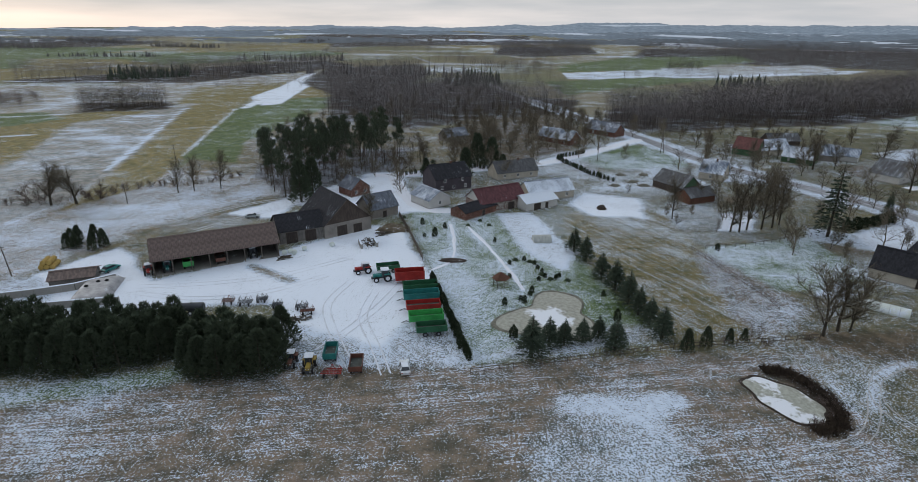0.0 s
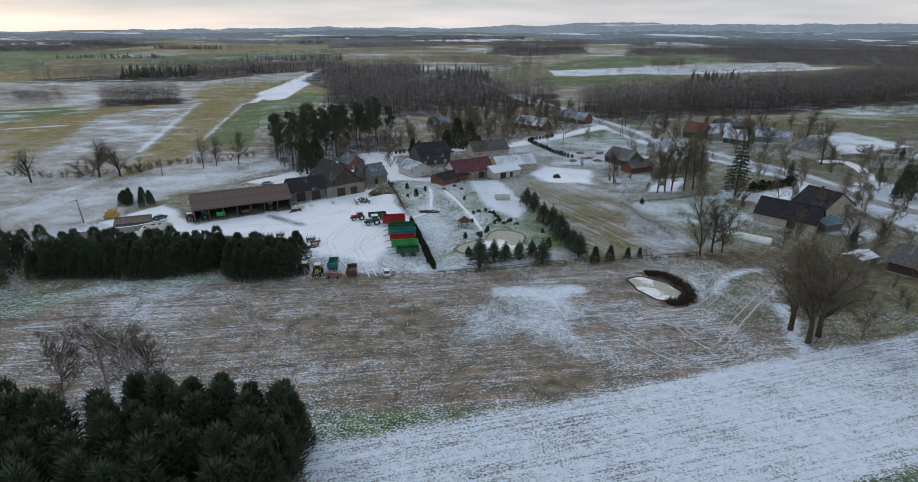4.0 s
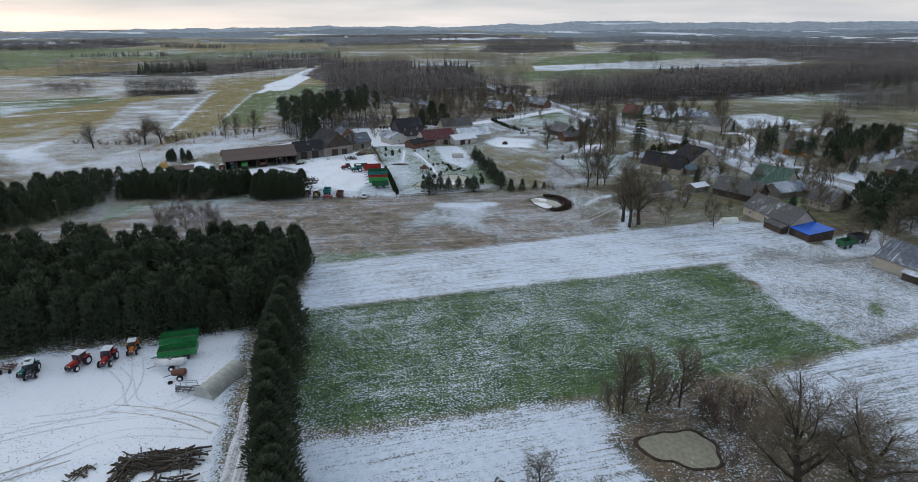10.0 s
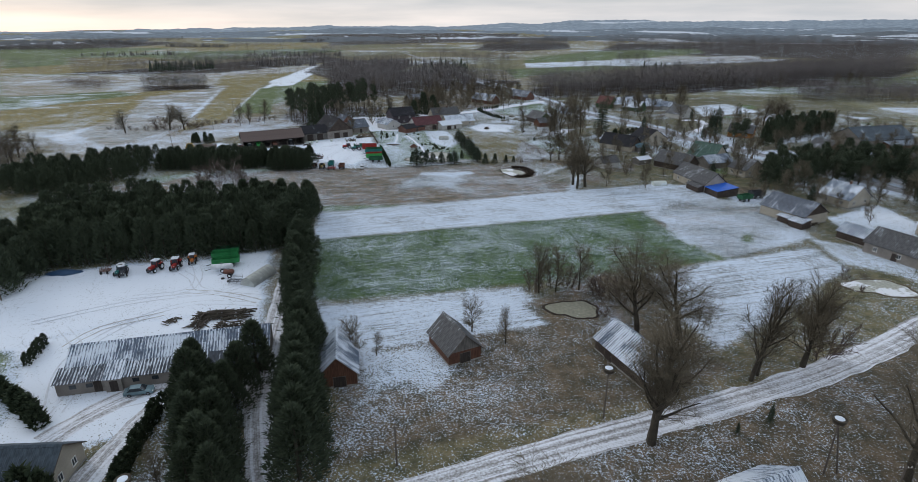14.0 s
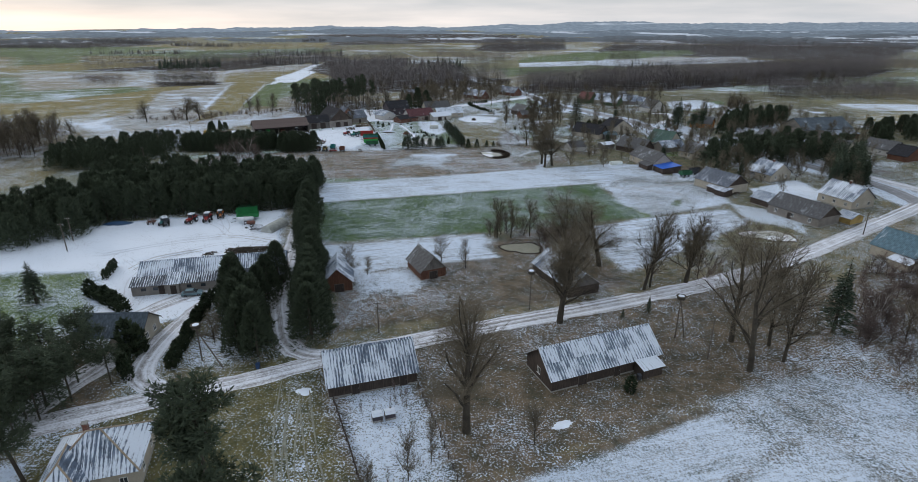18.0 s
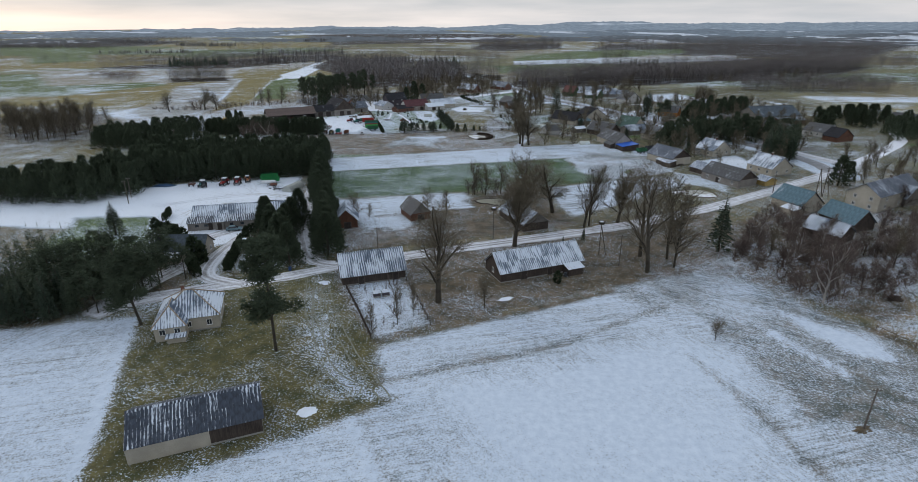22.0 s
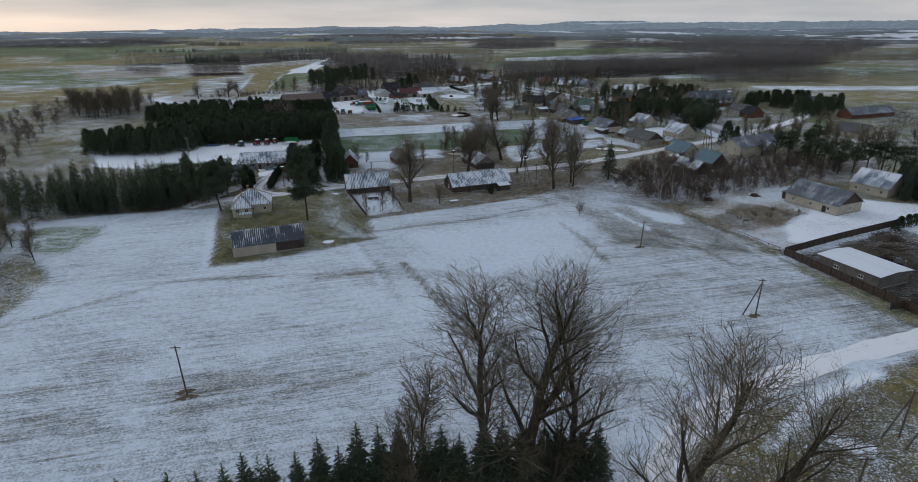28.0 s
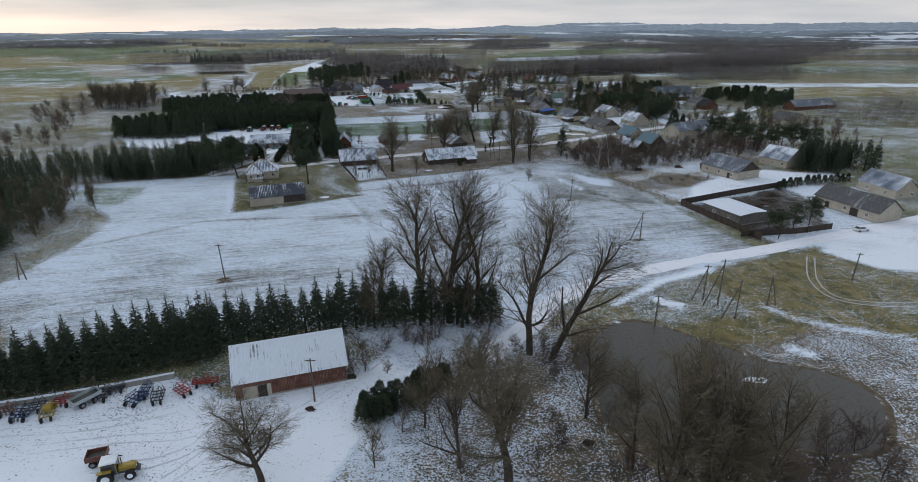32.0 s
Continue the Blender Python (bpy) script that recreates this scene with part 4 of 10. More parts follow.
GROUND_LABELS = {
    "open_ground": "frosted open country with patchy thin snow", "stubble_field": "brown stubble field dusted with thin snow",
    "ploughed_field": "drilled field under thin snow with visible rows", "wheat_field": "green winter wheat field flecked with snow",
    "farmyard": "farmyard covered with driven snow", "garden_lawn": "frosted garden lawn with thin snow", "meadow": "frosted grass meadow with snow patches",
    "snow_field": "wide flat field under smooth thin snow", "pasture": "olive winter pasture with patches of snow", "striped_field": "mown olive field with snow in the swaths",
    "far_field": "far field with streaks of snow", "grass_plot": "trodden grass plot around the farmhouse", "woodland_floor": "dark leaf-covered ground under trees"}
lay_ground()


def ribbon(name, pts, width, mat, z=0.05, label="", jag=0.25, n=4):
    """A road or track: a strip along a smooth line of points, uneven at its edges, with a coordinate across it."""
    P = [Vector((*p, 0)) for p in pts]
    line = []
    for i in range(len(P) - 1):
        p0, p1, p2, p3 = P[max(i - 1, 0)], P[i], P[i + 1], P[min(i + 2, len(P) - 1)]
        steps = max(2, int((p2 - p1).length / 2.5))
        for s in range(steps):
            t = s / steps
            line.append(0.5 * (2 * p1 + (p2 - p0) * t + (2 * p0 - 5 * p1 + 4 * p2 - p3) * t * t + (3 * p1 - p0 - 3 * p2 + p3) * t ** 3))
    line.append(P[-1])
    rng = random.Random(name + str(len(pts)))
    verts, faces, across, along = [], [], [], []
    run = 0
    for i, p in enumerate(line):
        d = line[min(i + 1, len(line) - 1)] - line[max(i - 1, 0)]
        run += (p - line[max(i - 1, 0)]).length
        s = Vector((-d.y, d.x, 0)).normalized()
        for j in range(n + 1):
            u = j / n * 2 - 1
            e = rng.uniform(-jag, jag) if j in (0, n) else 0
            q = p + s * (u * width / 2 + e)
            verts.append((q.x, q.y, z + 0.03 * (1 - u * u) if j not in (0, n) else 0.02))
            across.append(u * width / 2)
            along.append(run)
        if i:
            a = (i - 1) * (n + 1)
            faces += [(a + j, a + j + n + 1, a + j + n + 2, a + j + 1) for j in range(n)]
    me = mesh_of(name, verts, [f[::-1] for f in faces], mat, True)
    me.attributes.new("across", "FLOAT", "POINT").data.foreach_set("value", across)
    me.attributes.new("along", "FLOAT", "POINT").data.foreach_set("value", along)
    return tagged(new(name, me), label=label, category="road", kind="structure")


def road_mat(name, base, snow, tracks):
    """Packed snow with wheel ruts that follow the way of the road."""
    k = Nodes(name, 0.75, 0, 0.2)
    v = k.coords()
    ac, al = k.attr("across"), k.attr("along")
    c = k.n.new("ShaderNodeCombineXYZ")
    k.put(k.math("MULTIPLY", ac, 1.5), c.inputs[0])
    k.put(k.math("MULTIPLY", al, 0.012), c.inputs[1])
    ruts = k.noise(c.outputs[0], 1.0, 4, 0.6, 0.3)
    fine, mid = k.noise(v, 3.0, 3), k.noise(v, 0.4, 4)
    f = k.math("ADD", k.math("ADD", k.math("MULTIPLY", ruts, tracks), k.math("MULTIPLY", fine, 0.3)), k.math("MULTIPLY", mid, 0.7 - tracks))
    m = k.step(f, 0.66 - snow * 0.42, 0.86 - snow * 0.42)
    dirt = k.mix(mid, tuple(x * 0.7 for x in base), tuple(x * 1.3 for x in base))
    k.bump(ruts, 0.4, 0.08)
    return k.done(k.mix(m, dirt, (0.78, 0.80, 0.86)))


LANE = road_mat("packed_snow_lane", (0.26, 0.245, 0.24), 0.66, 0.55)
RUT = plain("rutted_snow", (0.66, 0.69, 0.75), 0.8, var=0.15, scale=2.0, snow=0.4)
RUTDIRT = plain("muddy_rut", (0.46, 0.45, 0.44), 0.85, var=0.3, scale=2.0, snow=0.3)
WORN = plain("worn_frosted_grass", (0.23, 0.235, 0.19), 0.9, var=0.35, scale=2.5)
TRACKM = road_mat("snowy_track", (0.25, 0.22, 0.19), 0.92, 0.45)
ASPHALT = road_mat("asphalt_with_snow", (0.24, 0.24, 0.25), 0.42, 0.6)


def tyre_tracks(pts, mat, gauge=1.7, width=0.3, label="pair of wheel ruts pressed into the snow"):
    """Two narrow ruts side by side along a line."""
    for s in (-1, 1):
        out = []
        for i, p in enumerate(pts):
            a, b = pts[max(i - 1, 0)], pts[min(i + 1, len(pts) - 1)]
            d = math.hypot(b[0] - a[0], b[1] - a[1])
            out.append((p[0] - s * gauge / 2 * (b[1] - a[1]) / d, p[1] + s * gauge / 2 * (b[0] - a[0]) / d))
        ribbon("tyre_track", out, width, mat, z=0.07, label=label, jag=0.06, n=2)

ribbon("village_lane", [(-23.6, -94.3), (-31.1, -120.9), (-25.7, -115.4), (-12.2, -109.3), (1.2, -103.6), (14.8, -96.8), (32.7, -89.1), (53, -81.5), (69.9, -75.4), (98.9, -63.5), (130.2, -46.2), (175.2, -16), (210.7, 9.1), (212.8, 10.3)], 5.6, LANE, label="gravel village lane under packed snow with wheel ruts")
ribbon("farm_drive", [(-4.8, -107.4), (-13.2, -104.2), (-16.6, -100.2), (-17.9, -91.1), (-17.3, -78.3), (-15.4, -69.4), (-19.3, -68.5), (-25.4, -75.4), (-29, -82.4)], 4.5, LANE, label="snowy drive with wheel ruts between hedges")
ribbon("tree_avenue", [(19.2, -95.6), (10.9, -95), (6.3, -91), (2.4, -81.7), (-1.4, -69.3), (-6.8, -39.1), (-9.5, -23.3)], 5.0, LANE, label="snowy lane between two rows of trees")
ribbon("main_road", [(-102.8, 1185.2), (9.6, 704.7), (57.3, 469.3), (82.3, 369.9), (100.5, 304), (111.5, 252.2), (144.2, 183.3), (153.9, 143.9), (166.1, 121.7), (178.3, 88.3), (198, 28.1), (196.3, -4.6)], 7.0, ASPHALT, label="asphalt village road with snow along its edges")
ribbon("main_road", [(212.8, 10.3), (203.2, 36.6), (197.4, 86)], 7.0, LANE, label="asphalt village road under packed snow")
ribbon("side_road", [(-34.4, 220.2), (-20.4, 222.6), (3.7, 231.4), (35.1, 243.4), (60.4, 265.1), (83.7, 288.8), (98.9, 303.9)], 5.0, TRACKM, label="snowy side road into the village")
ribbon("yard_drive", [(-27.3, 220.4), (-20.2, 195.2), (-12.7, 178), (-2.8, 175.1), (5.2, 185.1), (7.8, 192.3)], 5.0, TRACKM, label="snowy drive into the farm")
ribbon("field_track", [(73, -251.3), (81.3, -241), (90.2, -228), (104.1, -218), (125.3, -208.3), (146.4, -200.9), (170.7, -190.8), (205.9, -175.7), (274.6, -147.1)], 5.0, TRACKM, label="snow-covered field track with ruts")
ribbon("far_lane", [(309.3, 119.6), (289.1, 92.2), (273.6, 66.6), (247.6, 41.2), (211.5, 10.3)], 6, TRACKM, label="snowy lane across the meadow")
ribbon("side_road", [(171.3, 206.8), (182.4, 206.8), (176.6, 183.2), (162.5, 166.7)], 5, TRACKM, label="snowy lane into the village")
ribbon("garden_path", [(2.3, 160.5), (6.6, 148.0), (10.4, 135.7), (15.2, 116.1)], 0.9, TRACKM, label="narrow snowy path across the lawn")
ribbon("garden_path", [(-2.6, 161.7), (-1.4, 148), (-1.2, 138), (-2.6, 131.5), (-7.0, 127.0)], 0.9, TRACKM, label="narrow snowy path across the lawn")
tyre_tracks([(-31.7, -34.6), (-26.3, -34), (-22, -32.8), (-19.2, -29.8), (-17.9, -27.9)], RUT)
tyre_tracks([(-31.1, -32.9), (-24, -33.7), (-17.3, -35.7), (-12.3, -38)], RUTDIRT)
tyre_tracks([(-37.2, -21.7), (-32.3, -25.9), (-28.8, -31.1), (-24.2, -33.4)], RUT)
tyre_tracks([(-35.1, -17.8), (-30.9, -25.9), (-31.1, -32.9), (-41.5, -35.7)], RUT)
tyre_tracks([(-12.8, -35.5), (-23.1, -34.2), (-34.3, -36.1), (-44, -40.1), (-55.8, -47.5)], RUT)
tyre_tracks([(-12.7, -39.1), (-26.9, -39), (-36, -47.6), (-39.2, -61.6), (-33.1, -74.9)], RUT)
tyre_tracks([(-47.8, -49.5), (-38.5, -58.4), (-33.3, -67.4), (-31.4, -76)], RUT)
tyre_tracks([(-30.5, -43.5), (-40.2, -49.5), (-42.6, -56.8)], RUTDIRT)
tyre_tracks([(-11.8, -68.5), (-19.8, -72.7), (-26.7, -76), (-28.1, -81.3)], RUT)
tyre_tracks([(-13.9, -70), (-16.1, -77.9), (-17.8, -83.5)], RUT)
tyre_tracks([(-25.6, 120.3), (-28.5, 108.3), (-24.6, 96), (-18.9, 84)], RUT)
tyre_tracks([(-19.1, 114.2), (-20, 103.2), (-15.9, 91.8), (-12.5, 82.3)], RUT)
tyre_tracks([(-73.6, 116.2), (-59.5, 118), (-43.2, 123.3), (-28.2, 134.7)], RUT)
tyre_tracks([(-73.3, 113.1), (-58.9, 110.5), (-44.4, 113.7), (-31.9, 123.5)], RUT)
tyre_tracks([(-12, 124), (-17, 108.5), (-21.6, 98.3), (-26, 89.6)], RUT)
tyre_tracks([(-87, 161.1), (-72, 179.5), (-55.1, 190.4), (-37, 206.7)], RUT)
tyre_tracks([(-78.2, 153.5), (-64.9, 170.2), (-46.1, 187.1)], RUT)
tyre_tracks([(-107.1, 150.3), (-98.7, 166.3), (-77.2, 182.7)], RUTDIRT)
tyre_tracks([(-114.5, 127), (-109.5, 138.9), (-99.3, 160.7), (-92.4, 172.5)], RUTDIRT)
tyre_tracks([(81.9, 87), (74.1, 83), (70.2, 78.4), (68.9, 73.8), (69.8, 69.6), (72.2, 66.2)], RUTDIRT, width=0.22)
tyre_tracks([(49.2, 63.5), (55.9, 65.2), (60.8, 67.3), (65.2, 71.4), (69.5, 77.9)], RUTDIRT, width=0.22)
tyre_tracks([(52.5, 60.1), (56.6, 50.5), (65.3, 60.1), (75.4, 71.2)], RUTDIRT)
tyre_tracks([(40.4, 56.7), (50.9, 44.8), (65.9, 50.5)], RUTDIRT)
tyre_tracks([(12, -106.1), (15.6, -122.5), (20.7, -138), (25.4, -144.4), (28.1, -146), (27.3, -148.7), (23, -148.4), (19.9, -144.4), (20.2, -138)], WORN, width=0.26, label="faint pair of wheel ruts worn into the grass")
tyre_tracks([(13.5, -106.1), (19.1, -122.5), (26.4, -137.9), (33.1, -149)], WORN, width=0.26, label="faint pair of wheel ruts worn into the grass")
tyre_tracks([(9.7, -103.1), (12.7, -117.1), (16.7, -127.9), (20.2, -135)], WORN, width=0.26, label="faint pair of wheel ruts worn into the grass")
tyre_tracks([(27.2, -264.6), (31.7, -268.7), (32.1, -273.7), (27.4, -277.1), (20.2, -278.2)], RUT)
tyre_tracks([(31.7, -264.6), (30.2, -271.3), (20, -272.6), (9.2, -274.9)], RUT)
tyre_tracks([(50.5, -258.4), (42.1, -268.7), (35.4, -273.7), (30.7, -280.5)], RUT)
tyre_tracks([(2.4, -271.4), (14.3, -270.1), (25.2, -266.1)], RUT)
tyre_tracks([(156.5, -205.6), (149.1, -219.5), (148.9, -228.3), (155.8, -231), (164.1, -230.9)], RUTDIRT)
tyre_tracks([(103.9, 18.4), (133.6, 27.9)], RUTDIRT)
tyre_tracks([(96.7, 19.9), (119.9, 10)], RUTDIRT)


# ---- trees: meshes made once for each kind and shared ----
def needle_mat(name, a, b):
    k = Nodes(name, 0.85, 0, 0.15)
    return k.done(k.mix(k.island(), k.mix(k.random(), a, tuple(x * 0.75 for x in a)), b))


PINE_NEEDLES = needle_mat("pine_needles", (0.060, 0.078, 0.054), (0.080, 0.100, 0.060))
SPRUCE_NEEDLES = needle_mat("spruce_needles", (0.054, 0.074, 0.056), (0.076, 0.100, 0.066))
THUJA_NEEDLES = needle_mat("thuja_scales", (0.030, 0.045, 0.028), (0.058, 0.074, 0.040))
TWIGS = plain("bare_twigs", (0.140, 0.118, 0.084), 0.95, var=0.3, scale=0.5, bump=0.0)
REDTWIGS = plain("reddish_bare_twigs", (0.128, 0.098, 0.085), 0.95, var=0.3, scale=0.5, bump=0.0)
# Darker copy of the bare twigs: the dimness within dense growth is coloured in.
WOODTWIGS = plain("shaded_wood_twigs", (0.100, 0.082, 0.070), 0.95, var=0.3, scale=0.5, bump=0.0)
# The next two are paler and greyer twigs: distance haze put into the colour.
HAZETWIGS = plain("haze_lifted_wood_twigs", (0.138, 0.122, 0.120), 0.95, var=0.35, scale=0.08, bump=0.0)
FARTWIGS = plain("haze_lifted_far_twigs", (0.155, 0.145, 0.142), 0.95, var=0.3, scale=0.05, bump=0.0)
PALEBARK = plain("pale_birch_bark", (0.42, 0.39, 0.36), 0.9, var=0.35, scale=2.0)


def tube(verts, faces, a, b, ra, rb, n):
    d = (b - a).normalized()
    u = d.orthogonal().normalized()
    w = d.cross(u)
    i = len(verts)
    for p, r in ((a, ra), (b, rb)):
        for k in range(n):
            an = 2 * math.pi * k / n
            verts.append(p + u * (r * math.cos(an)) + w * (r * math.sin(an)))
    faces += [(i + k, i + (k + 1) % n, i + n + (k + 1) % n, i + n + k) for k in range(n)]


def bare_meshes(rng, height, spread, up, fork, kids, thick, twig, reach=(0.5, 0.24, 0.13, 0.075), fine=False, leader=0.62):
    """A leafless tree: trunk and main limbs in one mesh, branches and twigs in another. fork: where the limbs begin, as a share of
    the trunk; kids: branches on each step of trunk, limb, branch and so on; reach: their lengths as shares of the height."""
    tv, tf, cv, cf = [], [], [], []
    last = len(kids)

    def offshoot(here, wide):
        side = Vector((rng.gauss(0, 1), rng.gauss(0, 1), rng.gauss(0, 0.3)))
        side = (side - here * side.dot(here)).normalized()
        an = rng.uniform(0.55, 1.05) * wide
        return (here * math.cos(an) + side * math.sin(an)).normalized()

    def grow(p, d, length, r, level):
        if level == last:
            tip = p + (d + Vector((rng.gauss(0, 0.2), rng.gauss(0, 0.2), 0.12))).normalized() * length
            w = d.orthogonal().normalized() * twig
            i = len(cv)
            cv.extend((p - w, p + w, tip))
            cf.append((i, i + 1, i + 2))
            return
        steps = (6 if leader < 0.7 else 11, 5, 3, 2, 2)[level]
        v, f = (tv, tf) if level < 2 else (cv, cf)
        flat = level >= (3 if fine else 2)
        w = d.orthogonal().normalized()
        if flat:
            cv.extend((p - w * r, p + w * r))
        q, here, prev = p, d, len(cv) - 2
        for s in range(steps):
            bend = Vector((rng.gauss(0, 1), rng.gauss(0, 1), rng.gauss(0, 0.4))) * (0.05 if level == 0 else 0.13)
            here = (here + bend + Vector((0, 0, up * (0.5 if level == 0 else 1.0)))).normalized()
            nxt = q + here * (length / steps)
            k0, k1 = (1 - 0.55 * s / steps, 1 - 0.55 * (s + 1) / steps) if level == 0 else (1 - 0.75 * s / steps, 1 - 0.75 * (s + 1) / steps)
            if flat:
                i = len(cv)
                cv.extend((nxt - w * max(twig, r * k1), nxt + w * max(twig, r * k1)))
                cf.append((prev, prev + 1, i + 1, i))
                prev = i
            else:
                tube(v, f, q, nxt, r * k0, r * k1, (6, 4, 3)[level])
            if level or (s + 1) / steps > fork:
                for _ in range(kids[level]):
                    ln = height * reach[level] * rng.uniform(0.65, 1.1) * (1 if level == 0 and leader < 0.7 else 1 - (0.6 if level == 0 else 0.45) * s / steps)
                    grow(q.lerp(nxt, rng.random()), offshoot(here, spread * (1.2 - 0.75 * s / steps if level == 0 else 1.0)), ln, max(twig, r * k1 * (0.66 if level == 0 else 0.40 if fine else 0.42)), level + 1)
            q = nxt
        if level == 0:
            for _ in range(2):
                grow(q, offshoot(here, spread * 0.4), height * reach[0] * (0.9 if leader < 0.7 else 0.4), r * 0.4, 1)

    grow(Vector((0, 0, -0.1)), Vector((0, 0, 1)), height * leader, thick, 0)
    top = max(max(v.z for v in tv), max((v.z for v in cv), default=0))
    s = height / top
    return [v * s for v in tv], tf, [v * s for v in cv], cf


def tufts(rng, place, count, size, flat=0.5, blades=3, slim=0.17):
    """Small leafy sprays, each a few crossing blades."""
    verts, faces = [], []
    for _ in range(count):
        p, out = place(rng)
        s = size * rng.uniform(0.65, 1.35)
        for _ in range(blades):
            d = (out + Vector((rng.gauss(0, 0.6), rng.gauss(0, 0.6), rng.gauss(0, flat)))).normalized()
            w = d.orthogonal().normalized()
            w = (Matrix.Rotation(rng.uniform(0, 3.14), 3, d) @ w) * (s * slim)
            i = len(verts)
            verts += [p - d * (s * 0.3), p + d * (s * 0.25) + w, p + d * s, p + d * (s * 0.2) - w]
            faces.append((i, i + 1, i + 2, i + 3))
    return verts, faces


def conifer_meshes(kind, rng, h):
    tv, tf, cv, cf = [], [], [], []
    tube(tv, tf, Vector((0, 0, -0.1)), Vector((0, 0, h * 0.92)), 0.02 * h if kind not in ("tall_pine", "old_pine") else 0.013 * h, 0.004 * h, 6)
    bulge = [[rng.uniform(0.68, 1.14) for _ in range(7)] for _ in range(9)]

    def swell(a, t):
        u, v = a / 6.2832 * 7, t * 8
        i, j = int(u) % 7, min(7, int(v))
        fu, fv = u - int(u), v - j
        top = bulge[j][i] * (1 - fu) + bulge[j][(i + 1) % 7] * fu
        return top * (1 - fv) + (bulge[j + 1][i] * (1 - fu) + bulge[j + 1][(i + 1) % 7] * fu) * fv
    if kind in ("pine", "dense_pine"):
        wide, many, size = (0.225, 950, 0.075) if kind == "pine" else (0.25, 2000, 0.052)

        def place(r):
            t = r.random() ** 0.82
            a = r.uniform(0, 6.283)
            rad = h * wide * (1.02 - t) ** (0.5 if kind == "pine" else 0.6) * swell(a, t) * (1 - 0.55 * r.random() ** 2)
            return Vector((rad * math.cos(a), rad * math.sin(a), h * (0.02 + 0.9 * t))), Vector((math.cos(a), math.sin(a), 0.9 + 1.2 * t))
        cv, cf = tufts(rng, place, many, h * size, flat=0.4, blades=2, slim=0.11)
    elif kind in ("tall_pine", "old_pine"):
        many, low, out = (17, 0.42, 0.2) if kind == "tall_pine" else (34, 0.26, 0.2)
        lobes = [(rng.uniform(low, 0.96), rng.uniform(0, 6.283), rng.uniform(0.05, out)) for _ in range(many)]
        lobes = [(z, a, o * (1.3 - z * 0.85)) for z, a, o in lobes]
        puff = 0.08 if kind == "tall_pine" else 0.072
        for z, a, o in lobes:
            tube(tv, tf, Vector((0, 0, h * (z - 0.06))), Vector((o * h * math.cos(a), o * h * math.sin(a), h * z)), 0.004 * h, 0.002 * h, 4)

        def place(r):
            z, a, o = r.choice(lobes)
            v = Vector((r.gauss(0, 1), r.gauss(0, 1), r.gauss(0, 0.5))).normalized() * (h * puff * r.uniform(0.3, 1.0))
            return Vector((o * h * math.cos(a), o * h * math.sin(a), h * z)) + v, v.normalized() + Vector((0, 0, 0.3))
        cv, cf = tufts(rng, place, 1300, h * 0.036, blades=2, slim=0.12) if kind == "tall_pine" else tufts(rng, place, 5600, h * 0.022, slim=0.14)
    elif kind == "thuja":
        def place(r):
            t = r.random()
            rad = h * 0.16 * min(1, (1.02 - t) * 2.6) * r.uniform(0.7, 1.05)
            a = r.uniform(0, 6.283)
            return Vector((rad * math.cos(a), rad * math.sin(a), h * (0.03 + 0.92 * t))), Vector((math.cos(a) * 0.5, math.sin(a) * 0.5, 1.4))
        cv, cf = tufts(rng, place, 190, h * 0.12, slim=0.2)
    else:  # spruce: whorls of drooping branches set with fine sprays
        whorls, wide = (26, 0.185) if kind == "spruce" else (17, 0.25)
        arms = [[(6.283 * k / 8 + rng.uniform(-0.3, 0.3) + w, rng.uniform(0.68, 1.15)) for k in range(8)] for w in range(whorls)]

        def place(r):
            w = int(whorls * (1 - math.sqrt(1 - 0.985 * r.random())) * 0.35 + whorls * r.random() * 0.65)
            a, k = r.choice(arms[w])
            t = (w + r.uniform(-0.1, 0.1)) / whorls
            f = r.uniform(0.1, 1.0) ** 0.75
            rad = (h * wide * (1 - t) + h * 0.006) * k * f
            a += r.gauss(0, 0.09 / f)
            return Vector((rad * math.cos(a), rad * math.sin(a), h * (0.05 + 0.92 * t) - 0.22 * rad)), Vector((math.cos(a), math.sin(a), 0.05))
        cv, cf = tufts(rng, place, 1500, h * 0.034, flat=0.3, blades=2, slim=0.15)
        for q in range(30):
            a, z = rng.uniform(0, 6.283), 0.86 + 0.13 * q / 30
            r = 0.05 * (1.02 - (z - 0.86) / 0.14)
            k = len(cv)
            side = Vector((-math.sin(a), math.cos(a), 0)) * (0.004 * h)
            p, e = Vector((0, 0, h * z)), Vector((math.cos(a) * r * h, math.sin(a) * r * h, h * (z + 0.012)))
            cv += [p - side, p + side, e + side * 0.3, e - side * 0.3]
            cf.append((k, k + 1, k + 2, k + 3))
        k = len(cv)
        cv += [Vector((0.006 * h, 0, h * 0.9)), Vector((-0.006 * h, 0, h * 0.9)), Vector((0, 0, h * 1.02)), Vector((0, 0.006 * h, h * 0.9))]
        cf += [(k, k + 1, k + 2, k + 3)]
    return tv, tf, cv, cf


